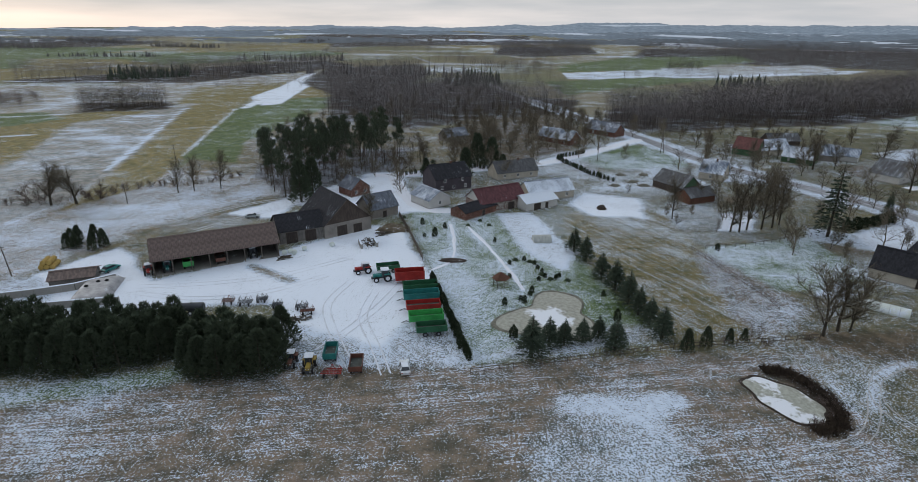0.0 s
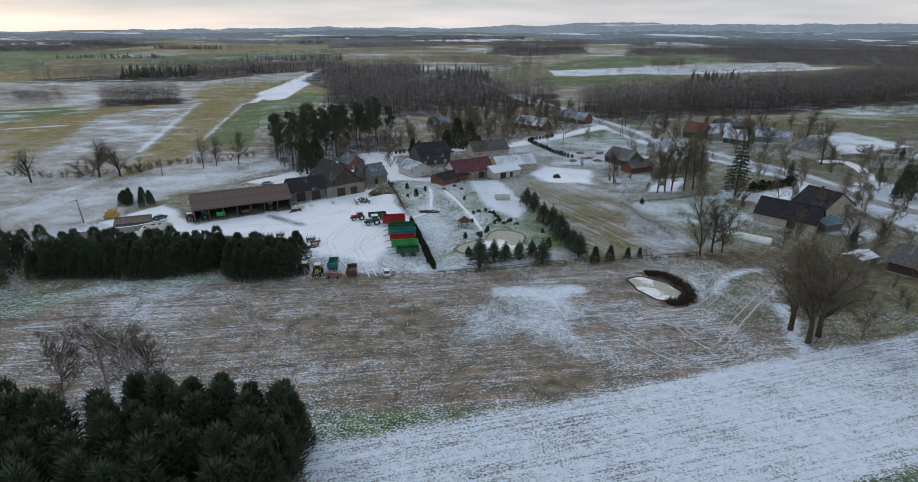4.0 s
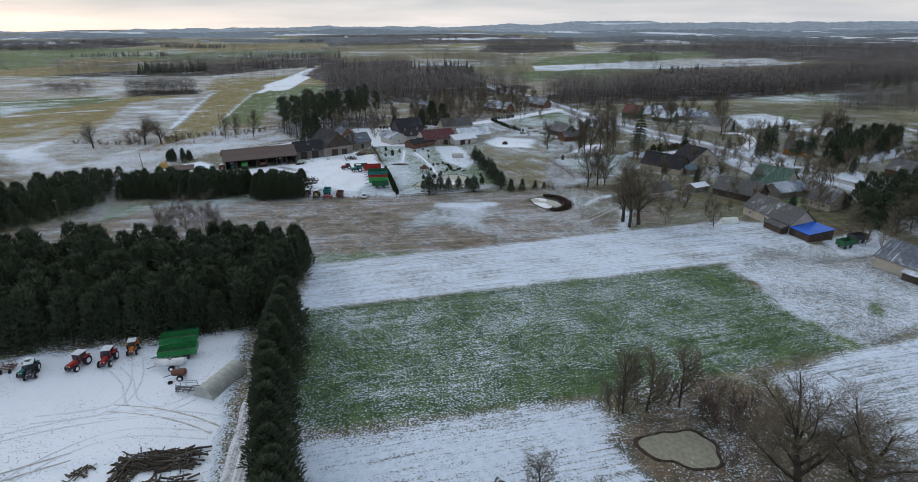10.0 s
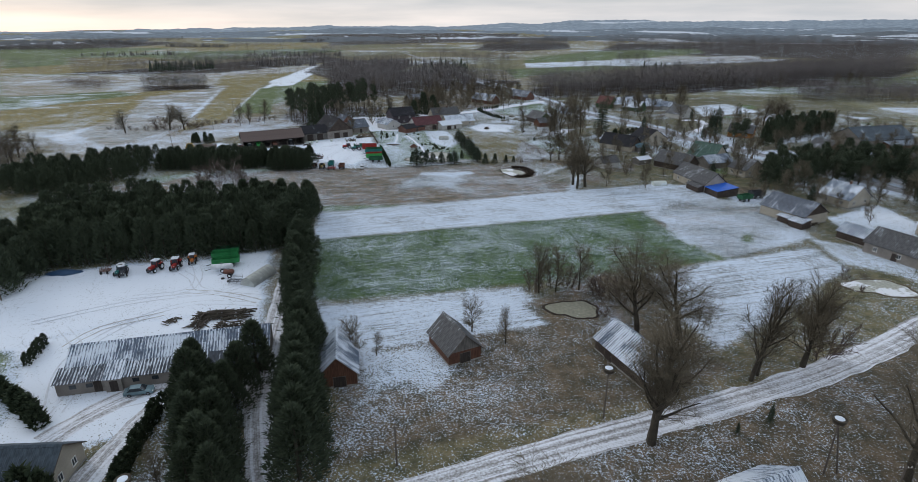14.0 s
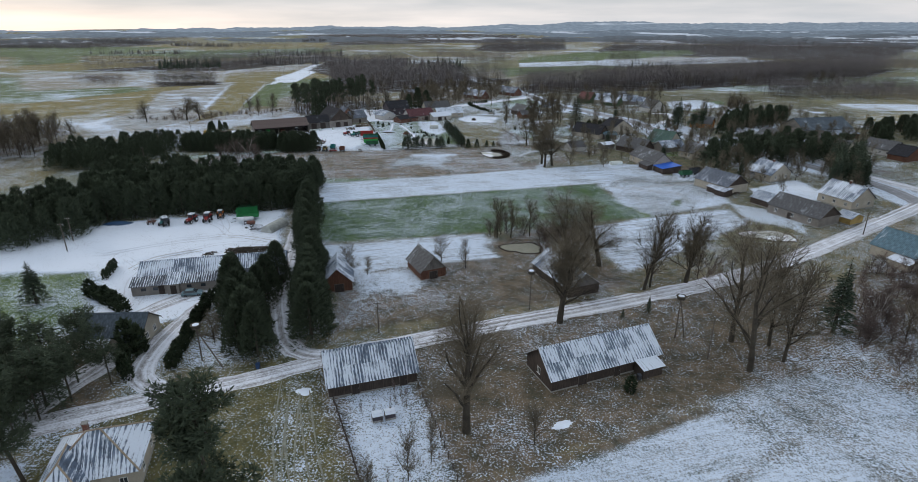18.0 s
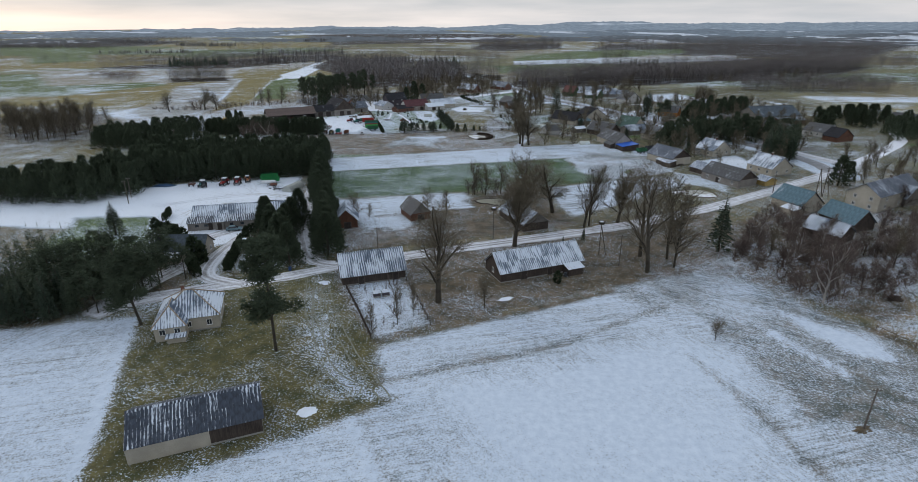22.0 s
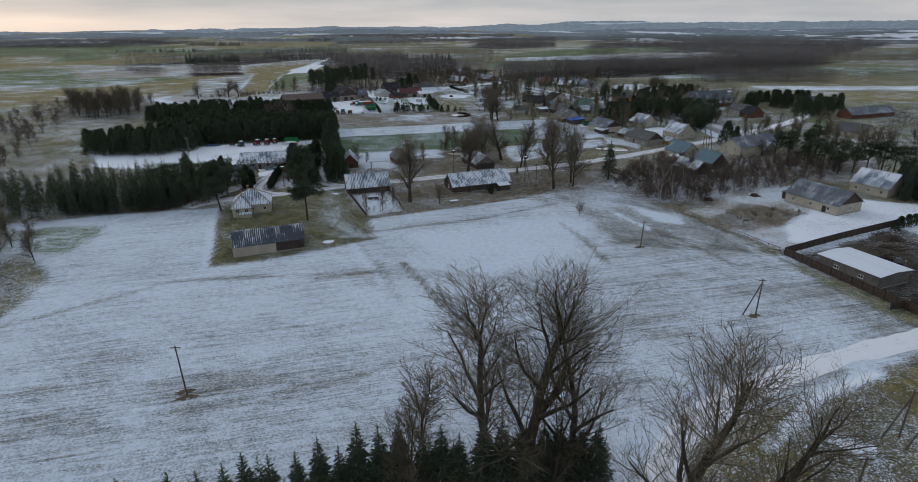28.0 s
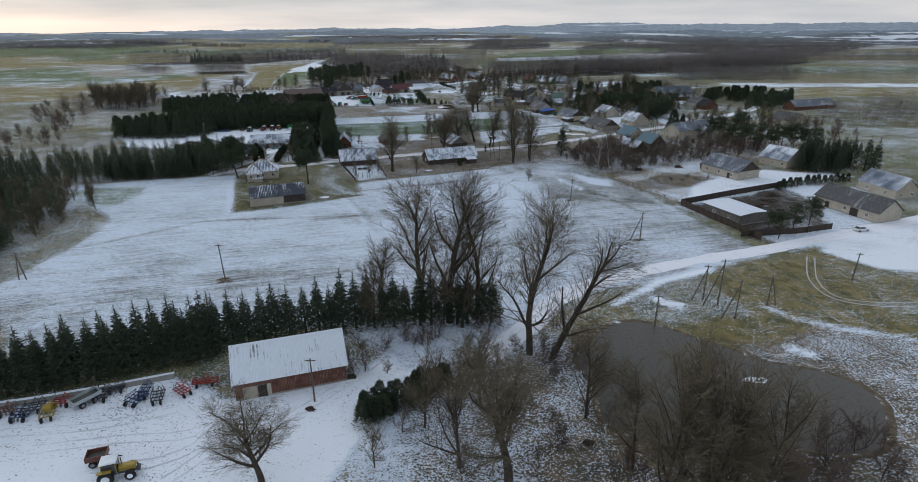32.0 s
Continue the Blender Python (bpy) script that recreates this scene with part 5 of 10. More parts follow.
TREE_KINDS = {
    "dense_pine": ("pine_tree", 11, "dense dark green conifer with a broad crown", "pine"),
    "pine": ("pine_tree", 9, "dense dark green pine of a planted stand", "pine"), "tall_pine": ("pine_tree", 14, "tall pine with a bare trunk and open dark crown", "pine"),
    "old_pine": ("pine_tree", 14, "old pine with a bent bare trunk and open crown", "pine"),
    "spruce": ("spruce_tree", 9, "dark green spruce with drooping branches", "spruce"), "old_spruce": ("spruce_tree", 17, "old spruce with sparse hanging branches", "spruce"),
    "thuja": ("thuja", 3, "narrow dark green clipped thuja", "thuja"),
    "oak": ("bare_tree", 18, "broad bare deciduous tree in winter", "tree"), "poplar": ("bare_tree", 22, "tall bare tree with upright limbs", "tree"),
    "bare": ("bare_tree", 13, "bare deciduous tree with fine twigs", "tree"), "small": ("bare_tree", 6, "small bare fruit tree", "tree"),
    "bush": ("shrub", 3.5, "bare brown shrub with many stems", "shrub"), "birch": ("birch_tree", 13, "bare birch with a pale trunk", "birch")}
TREE_FIRST = {}


def tree_meshes(kind, variant):
    rng = random.Random(f"{kind}{variant}")
    h = TREE_KINDS[kind][1]
    bark, crown = BARKM, TWIGS
    if kind == "oak":
        m = bare_meshes(rng, h, 1.0, 0.10, 0.46, (2, 3, 3, 3), 0.56, 0.014, (0.48, 0.25, 0.14, 0.08), True)
    elif kind == "poplar":
        m = bare_meshes(rng, h, 0.98, 0.085, 0.24, (1, 2, 2, 3), 0.46, 0.014, (0.46, 0.23, 0.13, 0.08), True, 0.72)
    elif kind in ("bare", "birch"):
        m = bare_meshes(rng, h, 1.0, 0.08, 0.3, (2, 3, 3), 0.21, 0.023, (0.42, 0.22, 0.13))
        bark = PALEBARK if kind == "birch" else BARKM
        crown = REDTWIGS if kind == "birch" else TWIGS
    elif kind == "small":
        m = bare_meshes(rng, h, 1.0, 0.08, 0.25, (2, 2, 4), 0.11, 0.014, (0.46, 0.26, 0.15))
    elif kind == "bush":
        tv, tf, cv, cf = [], [], [], []
        for s in range(5):
            a, b, c, d = bare_meshes(rng, h * rng.uniform(0.6, 1.0), 0.9, 0.08, 0.15, (1, 3), 0.03, 0.016, (0.5, 0.24))
            an = rng.uniform(0, 6.283)
            lean = Matrix.Translation((0.35 * math.cos(an), 0.35 * math.sin(an), 0)) @ Matrix.Rotation(rng.uniform(0.05, 0.5), 4, Vector((-math.sin(an), math.cos(an), 0)))
            o, o2 = len(tv), len(cv)
            tv += [lean @ v for v in a]
            tf += [tuple(i + o for i in f) for f in b]
            cv += [lean @ v for v in c]
            cf += [tuple(i + o2 for i in f) for f in d]
            o3 = len(cv)
            cv += [lean @ v for v in a]
            cf += [tuple(i + o3 for i in f) for f in b]
        m = (tv, tf, cv, cf)
        crown = REDTWIGS
    else:
        m = conifer_meshes(kind, rng, h)
        crown = {"thuja": THUJA_NEEDLES, "pine": PINE_NEEDLES, "dense_pine": PINE_NEEDLES, "tall_pine": PINE_NEEDLES, "old_pine": PINE_NEEDLES}.get(kind, SPRUCE_NEEDLES)
    return mesh_of("trunk", m[0], m[1], bark, True), mesh_of("crown", m[2], m[3], crown)


PLANTED = random.Random(4)


def plant(kind, x, y, h, variant=None, lean=0.0, lean_to=0.0, group="", wide=1.0):
    """One tree with its trunk and crown; z follows the ground, which is level here."""
    name, h0, label, cat = TREE_KINDS[kind]
    variant = PLANTED.randrange(4) if variant is None else variant
    s = h / h0
    m = Matrix.Translation((x, y, -0.06)) @ Matrix.Rotation(radians(lean), 4, Vector((-math.sin(radians(lean_to)), math.cos(radians(lean_to)), 0)))
    m = m @ Matrix.Rotation(PLANTED.uniform(0, 6.283), 4, "Z") @ Matrix.Diagonal((s * wide, s * wide, s, 1))
    if (kind, variant) not in TREE_FIRST:
        trunk, crown = tree_meshes(kind, variant)
        if kind in ("bush", "thuja"):
            ob = tagged(new(name, crown), label, cat)
        else:
            ob = empty(name, Matrix.Identity(4), label, cat)
            part("trunk", trunk, None, ob)
            part("crown", crown, None, ob)
        ob.matrix_basis = m
        TREE_FIRST[kind, variant] = ob
        made = ob
    else:
        made = copy_thing(TREE_FIRST[kind, variant], Matrix.Identity(4))
        made.matrix_basis = m
    if group:
        made["group"] = group
    elif "group" in made:
        del made["group"]
    return made


def inside(x, y, pts):
    hit = False
    for (ax, ay), (bx, by) in zip(pts, pts[1:] + pts[:1]):
        if (ay > y) != (by > y) and x < (bx - ax) * (y - ay) / (by - ay) + ax:
            hit = not hit
    return hit


def stand(kind, pts, gap, h, group, jitter=0.35, wide=1.0):
    """Trees of one kind spread over a polygon."""
    rng = random.Random(group + str(pts[0]))
    xs, ys = [p[0] for p in pts], [p[1] for p in pts]
    y, row = min(ys), 0
    while y < max(ys):
        x = min(xs) + (row % 2) * gap / 2
        while x < max(xs):
            px, py = x + rng.uniform(-jitter, jitter) * gap, y + rng.uniform(-jitter, jitter) * gap
            if inside(px, py, pts):
                plant(kind, px, py, h * rng.uniform(0.82, 1.12), group=group, wide=wide)
            x += gap
        y += gap * 0.87
        row += 1


def thicket(name, kind, pts, gap, h, label, wide=1.0):
    """The uncountable inner part of a dense stand, joined into one mesh."""
    rng = random.Random(name + str(pts[0]))
    base = [conifer_meshes(kind, random.Random(f"in{k}"), 10.0)[2:] for k in range(3)]
    base = [(np.array([tuple(v) for v in b[0]]), np.array([f for f in b[1] if len(f) == 4])) for b in base]
    vs, fs, n = [], [], 0
    xs, ys = [p[0] for p in pts], [p[1] for p in pts]
    y, row = min(ys), 0
    while y < max(ys):
        x = min(xs) + (row % 2) * gap / 2
        while x < max(xs):
            px, py = x + rng.uniform(-0.35, 0.35) * gap, y + rng.uniform(-0.35, 0.35) * gap
            if inside(px, py, pts):
                v, f = base[rng.randrange(3)]
                a, s = rng.uniform(0, 6.283), h / 10.0 * rng.uniform(0.82, 1.15)
                keep = f[::2] if kind == "pine" else f[::3]
                vs.append(np.stack([s * wide * (v[:, 0] * math.cos(a) - v[:, 1] * math.sin(a)) + px, s * wide * (v[:, 0] * math.sin(a) + v[:, 1] * math.cos(a)) + py, v[:, 2] * s], -1))
                fs.append(keep + n)
                n += len(v)
            x += gap
        y += gap * 0.87
        row += 1
    if not vs:
        return None
    me = mesh_of(name, np.concatenate(vs).tolist(), np.concatenate(fs).tolist(), PINE_NEEDLES)
    return tagged(new(name, me), label, "trees", kind="stuff")


def row_of(kind, pts, gap, h, group, jitter=0.15, wide=1.0):
    """Trees of one kind along a line."""
    rng = random.Random(group + str(pts[0]))
    for a, b in zip(pts, pts[1:]):
        n = max(1, int(math.hypot(b[0] - a[0], b[1] - a[1]) / gap))
        for i in range(n):
            t = (i + 0.5) / n
            plant(kind, a[0] + (b[0] - a[0]) * t + rng.uniform(-jitter, jitter) * gap, a[1] + (b[1] - a[1]) * t + rng.uniform(-jitter, jitter) * gap, h * rng.uniform(0.85, 1.12), group=group, wide=wide)


def woods(name, pts, count, h, mat, label, conifer=False, strokes=60, stout=0.85):
    """A far wood that nobody could count: thin trunks and domes of fine twigs, or dark cones, in one mesh."""
    rng = np.random.RandomState(int(abs(pts[0][0] * 7 + pts[0][1] * 13)) % 99991)
    P = np.array(pts)
    xy = np.empty((0, 2))
    while len(xy) < count:
        q = P.min(0) + rng.rand(count * 3, 2) * (P.max(0) - P.min(0))
        xy = np.concatenate([xy, q[edge_distance(q[:, 0], q[:, 1], pts)[1]]])
    xy = xy[:count]
    z = np.array([ground_height(x, y) for x, y in xy])
    foot = np.column_stack([xy, z - 0.2])
    n = len(foot)
    hh = h * rng.uniform(0.6, 1.15, n) * rng.choice((0.75, 0.9, 1.0, 1.0, 1.1), n)
    if conifer:
        a = rng.uniform(0, 6.28, (n, 9, 1)) + np.arange(6) * 1.0472
        lv = np.arange(9)[None, :, None]
        r = hh[:, None, None] * 0.2 * (1 - lv / 9.6) * rng.uniform(0.6, 1.25, (n, 9, 6))
        ring = np.stack([r * np.cos(a), r * np.sin(a), hh[:, None, None] * (0.06 + lv * 0.098 + rng.uniform(-0.05, 0.02, (n, 9, 6)))], -1)
        tip = np.stack([0 * lv + 0 * hh[:, None, None], 0 * lv + 0 * hh[:, None, None], hh[:, None, None] * (0.26 + lv * 0.093)], -1)
        v = np.concatenate([ring, tip], 2) + foot[:, None, None]
        base = (np.arange(n * 9) * 7)[:, None, None]
        faces = (base + np.array([[j, (j + 1) % 6, 6] for j in range(6)])[None]).reshape(-1, 3)
        me = mesh_of(name, v.reshape(-1, 3).tolist(), faces.tolist(), mat)
        return tagged(new(name, me), label, "woods", kind="stuff")
    f = rng.uniform(0, 1, (n, strokes)) ** 0.75
    a = rng.uniform(0, 6.283, (n, strokes))
    H = hh[:, None]
    dome = H * 0.33 * np.sin(np.pi * np.clip(f * 0.8 + 0.14, 0, 1)) ** 0.7
    out = dome * np.sqrt(rng.uniform(0.02, 1, (n, strokes)))
    q = np.stack([out * np.cos(a), out * np.sin(a), H * (0.26 + 0.66 * f)], -1) + foot[:, None]
    b = a + rng.normal(0, 0.7, (n, strokes))
    ln = H * rng.uniform(0.08, 0.2, (n, strokes))
    e = q + np.stack([ln * np.cos(b), ln * np.sin(b), ln * rng.uniform(-0.2, 0.8, (n, strokes))], -1)
    turn = b + rng.uniform(0.8, 2.3, (n, strokes))
    w = np.stack([np.cos(turn), np.sin(turn), rng.uniform(-0.5, 0.5, (n, strokes))], -1) * (stout * rng.uniform(0.06, 0.15, (n, strokes)))[..., None]
    v = np.stack([q - w, q + w, e], 2).reshape(-1, 3)
    trunk_w = np.stack([0.007 * hh, 0 * hh, 0 * hh], -1)
    top = foot + np.stack([rng.uniform(-1, 1, n), rng.uniform(-1, 1, n), hh * 0.7], -1)
    v = np.concatenate([v, np.stack([foot - trunk_w, foot + trunk_w, top], 1).reshape(-1, 3), np.stack([foot - trunk_w[:, [1, 0, 2]], foot + trunk_w[:, [1, 0, 2]], top], 1).reshape(-1, 3)])
    me = mesh_of(name, v.tolist(), np.arange(len(v)).reshape(-1, 3).tolist(), mat)
    return tagged(new(name, me), label, "woods", kind="stuff")


def grove(name, pts, count, h, mat, label, wide=1.0):
    """Bare trees or scrub too dense to count, joined into one mesh."""
    rng = random.Random(name + str(pts[0]))
    base = []
    for k in range(4):
        a, b, c, d = bare_meshes(random.Random(f"grove{k}"), 10.0, 1.0, 0.08, 0.12, (1, 2, 3), 0.16, 0.032, (0.48, 0.27, 0.16))
        quads = [q for q in b] + [tuple(i + len(a) for i in f) for f in d]
        base.append((np.array([tuple(v) for v in a + c]), quads))
    vs, fs, n, made, tries = [], [], 0, 0, 0
    xs, ys = [p[0] for p in pts], [p[1] for p in pts]
    while made < count and tries < count * 30:
        tries += 1
        x, y = rng.uniform(min(xs), max(xs)), rng.uniform(min(ys), max(ys))
        if inside(x, y, pts):
            made += 1
            v, f = rng.choice(base)
            a, s = rng.uniform(0, 6.283), h / 10.0 * rng.uniform(0.55, 1.2)
            ca, sa = s * wide * math.cos(a), s * wide * math.sin(a)
            vs.append(np.stack([v[:, 0] * ca - v[:, 1] * sa + x, v[:, 0] * sa + v[:, 1] * ca + y, v[:, 2] * s], -1))
            fs += [tuple(i + n for i in q) for q in f]
            n += len(v)
    return tagged(new(name, mesh_of(name, np.concatenate(vs).tolist(), fs, mat)), label, "woods", kind="stuff")


def ground_height(x, y):
    i, j = min(len(GXS) - 1, int(np.searchsorted(GXS, x))), min(len(GYS) - 1, int(np.searchsorted(GYS, y)))
    return min(GZ[j, i], GZ[j, max(i - 1, 0)], GZ[max(j - 1, 0), i])


# ---- trees and hedges, where they stand ----
# planted stands of dark pine
thicket("pine_belt", "pine", [(-95.1, 83.2), (-64.2, 83.5), (-52.5, 88), (-53.5, 97), (-95.1, 95)], 3.2, 8.2, "dense belt of planted pines by the farmyard", 1.35)
row_of("dense_pine", [(-95, 81.9), (-64.2, 82), (-52.5, 87), (-53.2, 96)], 3.0, 7.6, "pine shelter belt by the farmyard", wide=1.5)
thicket("pine_belt", "pine", [(-46, 82), (-33, 82.5), (-34.5, 93), (-47.5, 93)], 3.2, 8.8, "dense clump of planted pines by the farmyard", 1.35)
row_of("dense_pine", [(-47.5, 91), (-46.5, 81.3), (-32.2, 82), (-33.5, 93)], 3.0, 8.4, "pine clump by the farmyard", wide=1.5)
thicket("pine_stand", "pine", [(-133.2, 42.9), (-114.1, 44), (-98.7, 65.8), (-97.2, 77.8), (-102.2, 99.8), (-128.8, 77.5), (-144.3, 74.2)], 5.0, 9, "dark planted pine stand west of the fields", 1.4)
thicket("pine_plantation", "pine", [(-14.7, 25.1), (-39.4, 24.7), (-72.7, 22.9), (-92.6, 18.2), (-90.3, -23.1), (-64.7, -18.3), (-51.8, -14.5), (-39.3, -11.4), (-17.2, -7.3)], 4.6, 11.5, "dense dark planted pine stand beside the yard", 1.3)
row_of("pine", [(-90.3, -22.1), (-65, -17.9), (-52, -14.1), (-39.5, -11.1), (-17.4, -6.9)], 3.6, 10.5, "pine plantation beside the tractor yard", wide=1.25)
row_of("pine", [(-39.9, 25.9), (-14.8, 25.5), (-17.2, -7.3)], 3.6, 11.5, "pine plantation beside the tractor yard", wide=1.2)
row_of("dense_pine", [(-10.3, -6.1), (-8.2, -20.1), (-3.3, -39.1), (2, -55.2), (10.9, -90.9)], 3.4, 12, "tree row along the lane", wide=1.5)
row_of("dense_pine", [(-1.7, -64.7), (-3.8, -78.8), (2.8, -97.9)], 3.6, 11.5, "tree row along the lane", wide=1.3)
stand("dense_pine", [(-14, -69.4), (-7.6, -69.3), (2.4, -94.5), (-1.5, -94.6)], 4.0, 11.5, "tree row along the lane", wide=1.4)

# conifers round the brown house and west of it
stand("tall_pine", [(-54.1, -110.9), (-44.3, -94.8), (-32.6, -94.7), (-15.3, -103.2), (-15.6, -110.7), (-40.8, -120.3)], 6.5, 11, "pines round the brown house", wide=1.3)
stand("spruce", [(-63.7, -132.3), (-41.9, -126.9), (-31.9, -123.9), (-40.2, -110.5), (-75.4, -118.4)], 3.8, 9.5, "spruces west of the farmhouse", wide=1.15)
stand("tall_pine", [(-31.9, -123.9), (-23.2, -120), (-23.6, -106.3), (-39.8, -108.5)], 4.5, 9.5, "spruces west of the farmhouse", wide=1.2)
plant("old_pine", 11.2, -135.0, 23.0, wide=1.05)
plant("old_pine", -18.6, -125.8, 18, lean=9, lean_to=180, wide=1.2)
plant("spruce", -53.0, -75.0, 10.2, wide=1.75)
plant("spruce", 113.1, -86.6, 16.3, wide=1.2)
plant("spruce", 79.2, -78.4, 4.1)
plant("spruce", 73.1, -80.8, 2.6)
plant("thuja", 67.6, -105.8, 3.1, wide=1.6)
row_of("thuja", [(-11.4, -100.2), (-12.8, -92.5), (-14.4, -83.0), (-15.2, -76.0), (-13.2, -72.1)], 1.3, 3.3, "thuja hedge along the drive", wide=1.4)
row_of("thuja", [(-47.4, -54.9), (-45.3, -63.3)], 1.6, 2.6, "thuja hedge by the brown house", wide=1.4)
row_of("thuja", [(-44.3, -70.7), (-37.5, -75.0), (-31.3, -79.1)], 1.5, 3.8, "thuja clump by the brown house", wide=1.9)
plant("thuja", -21.2, -95.2, 7.4, wide=1.5)
plant("thuja", -20.2, -93.9, 5.6, wide=1.4)
plant("thuja", -17.6, -102.6, 3.4, wide=1.6)
plant("thuja", -19.4, -100.6, 3.8, wide=1.6)
plant("thuja", -20.6, -98.4, 4.2, wide=1.6)
plant("bush", -8.6, -103.0, 2.0, wide=1.3)
plant("small", -9.6, -84.5, 4.0)
plant("small", -11.2, -78.5, 4.0)
plant("small", -7.6, -90.5, 3.6)

plant("oak", 215.5, 177.8, 21, wide=0.9)
plant("oak", 221.4, 179.8, 18, wide=0.9)
plant("oak", 211.9, 185.4, 19, wide=0.9)
# spruce hedge south of the snow field and conifers near the compound
row_of("spruce", [(-10.6, -268.3), (-3.9, -263.3), (7.2, -258.9), (26, -250.6)], 2.3, 11.5, "spruce hedge behind the machinery yard", wide=1.2)
row_of("spruce", [(-11.8, -266.9), (-5.1, -261.8), (6.2, -257.3), (26.4, -248.8), (47.3, -241.2), (75.8, -238.8)], 2.3, 11.5, "spruce hedge behind the machinery yard", wide=1.2)
row_of("pine", [(54.7, -268.9), (60.7, -264.5), (67.4, -259.1)], 1.8, 3.4, "low pine hedge by the white barn", wide=1.3)
plant("tall_pine", 155.4, -192.2, 8.9, wide=1.4)
plant("tall_pine", 161, -188.5, 8.6, wide=1.4)
plant("tall_pine", 165.8, -187.6, 10.8, wide=1.4)
plant("tall_pine", 154.1, -188.5, 6.9, wide=1.4)
plant("spruce", 207.1, -112.8, 14.7, wide=1.2, group="conifers behind the long barn")
plant("spruce", 209.7, -117.7, 14.4, wide=1.2, group="conifers behind the long barn")
plant("spruce", 217.3, -114.8, 14.6, wide=1.2, group="conifers behind the long barn")
plant("spruce", 226.9, -110.9, 14.8, wide=1.2, group="conifers behind the long barn")
plant("spruce", 230.2, -114.8, 14.6, wide=1.2, group="conifers behind the long barn")
plant("spruce", 231.7, -117.8, 14.4, wide=1.2, group="conifers behind the long barn")
stand("spruce", [(201.2, -116.9), (216.3, -120.5), (244.5, -92.6), (223.8, -83.1)], 5, 10, "conifers behind the long barn", wide=1.2)
row_of("pine", [(179.5, -143.5), (190.8, -137.8), (214.8, -130.5)], 2.6, 3.6, "clipped hedge of the compound", wide=1.5)
thicket("conifer_wood", "spruce", [(-63.7, -132.3), (-41.9, -126.9), (-23.2, -120), (-21.2, -106.3), (-27.9, -94.9), (-82.9, -97.5), (-85.4, -106.5)], 4.6, 11.5, "dense dark conifers west of the farmhouse", 1.1)
thicket("pine_plantation", "pine", [(-112.5, -48.2), (-83.7, -45.8), (-67.2, -32.9), (-76, -15.3), (-105.6, -21.5), (-123.2, -33.8)], 4.8, 11, "dense dark planted pine stand behind the tractor yard", 1.3)
thicket("conifer_wood", "pine", [(180, 125), (224.6, 154.2), (246.5, 171.3), (248.8, 196.9), (204.6, 166.5)], 6, 10, "dark conifers in the village", 1.4)
thicket("conifer_wood", "pine", [(138.8, 42.9), (162.5, 53.6), (199.3, 57.2), (229, 83.6), (188.8, 89.2), (156.5, 74.8)], 7.5, 11, "dark conifers in the village", 1.4)
thicket("conifer_wood", "spruce", [(177.3, 18.9), (189.8, 19), (217.6, 60.3), (202.8, 60.2)], 4.5, 13, "dark conifers in the village", 1.2)
thicket("conifer_wood", "spruce", [(-64.9, -220.2), (-48.7, -206.1), (-48.8, -186.6), (-58.4, -164.4), (-83.5, -139.6), (-118.9, -122.3), (-144, -139.6)], 5.5, 10, "dark conifers along the ditch", 1.2)
thicket("conifer_wood", "pine", [(263.1, 55.7), (291.7, 67.3), (324.4, 107.4), (295.2, 113.7)], 7, 10, "dark conifers in the village", 1.5)
thicket("conifer_wood", "spruce", [(-11.8, -266.9), (-4.8, -262.1), (6.5, -257.8), (26.6, -249.2), (27.7, -250.8), (7.5, -259.4), (-3.3, -264.1), (-10, -268.9)], 2.2, 10.0, "dense inner part of the spruce hedge", 1.3)
thicket("conifer_wood", "spruce", [(26.6, -249.2), (47.4, -242.1), (75.7, -239.7), (75.8, -237.8), (47.1, -240.3), (25.9, -247.6)], 2.4, 9.8, "dense inner part of the spruce hedge", 1.3)
thicket("conifer_wood", "spruce", [(-96, -149), (-77.7, -140.7), (-62.3, -135.4), (-79.2, -108.8), (-133.5, -108.8)], 5, 11, "dense dark conifers west of the farmhouse", 1.1)
thicket("low_pine_hedge", "pine", [(54.1, -270.5), (60.9, -266.2), (67.9, -260.2), (67.1, -257.5), (59.6, -262.3), (53, -266.6)], 1.6, 4.2, "dense low pine hedge by the white barn", 1.4)

# garden of the farm
plant("spruce", 31.2, 140.1, 7.4, wide=2.2, group="conifers along the garden edge")
plant("spruce", 33, 133.7, 7.5, wide=2.2, group="conifers along the garden edge")
plant("spruce", 34.3, 122.2, 7.6, wide=2.2, group="conifers along the garden edge")
plant("spruce", 36.2, 116.5, 8.3, wide=2.2, group="conifers along the garden edge")
plant("spruce", 37.3, 109.6, 8.4, wide=2.2, group="conifers along the garden edge")
plant("spruce", 38.2, 104.8, 7, wide=2.2, group="conifers along the garden edge")
plant("spruce", 39.3, 100.6, 6.7, wide=2.2, group="conifers along the garden edge")
plant("spruce", 39.8, 94.9, 7.7, wide=2.2, group="conifers along the garden edge")
plant("spruce", 13.5, 88.2, 8.9, wide=2.3, group="conifers along the garden fence")
plant("spruce", 17.3, 91.9, 6.7, wide=2.3, group="conifers along the garden fence")
plant("spruce", 20.3, 92.6, 5.8, wide=2.3, group="conifers along the garden fence")
plant("spruce", 24, 93.3, 5.7, wide=2.3, group="conifers along the garden fence")
plant("spruce", 27.5, 95.1, 5.3, wide=2.3, group="conifers along the garden fence")
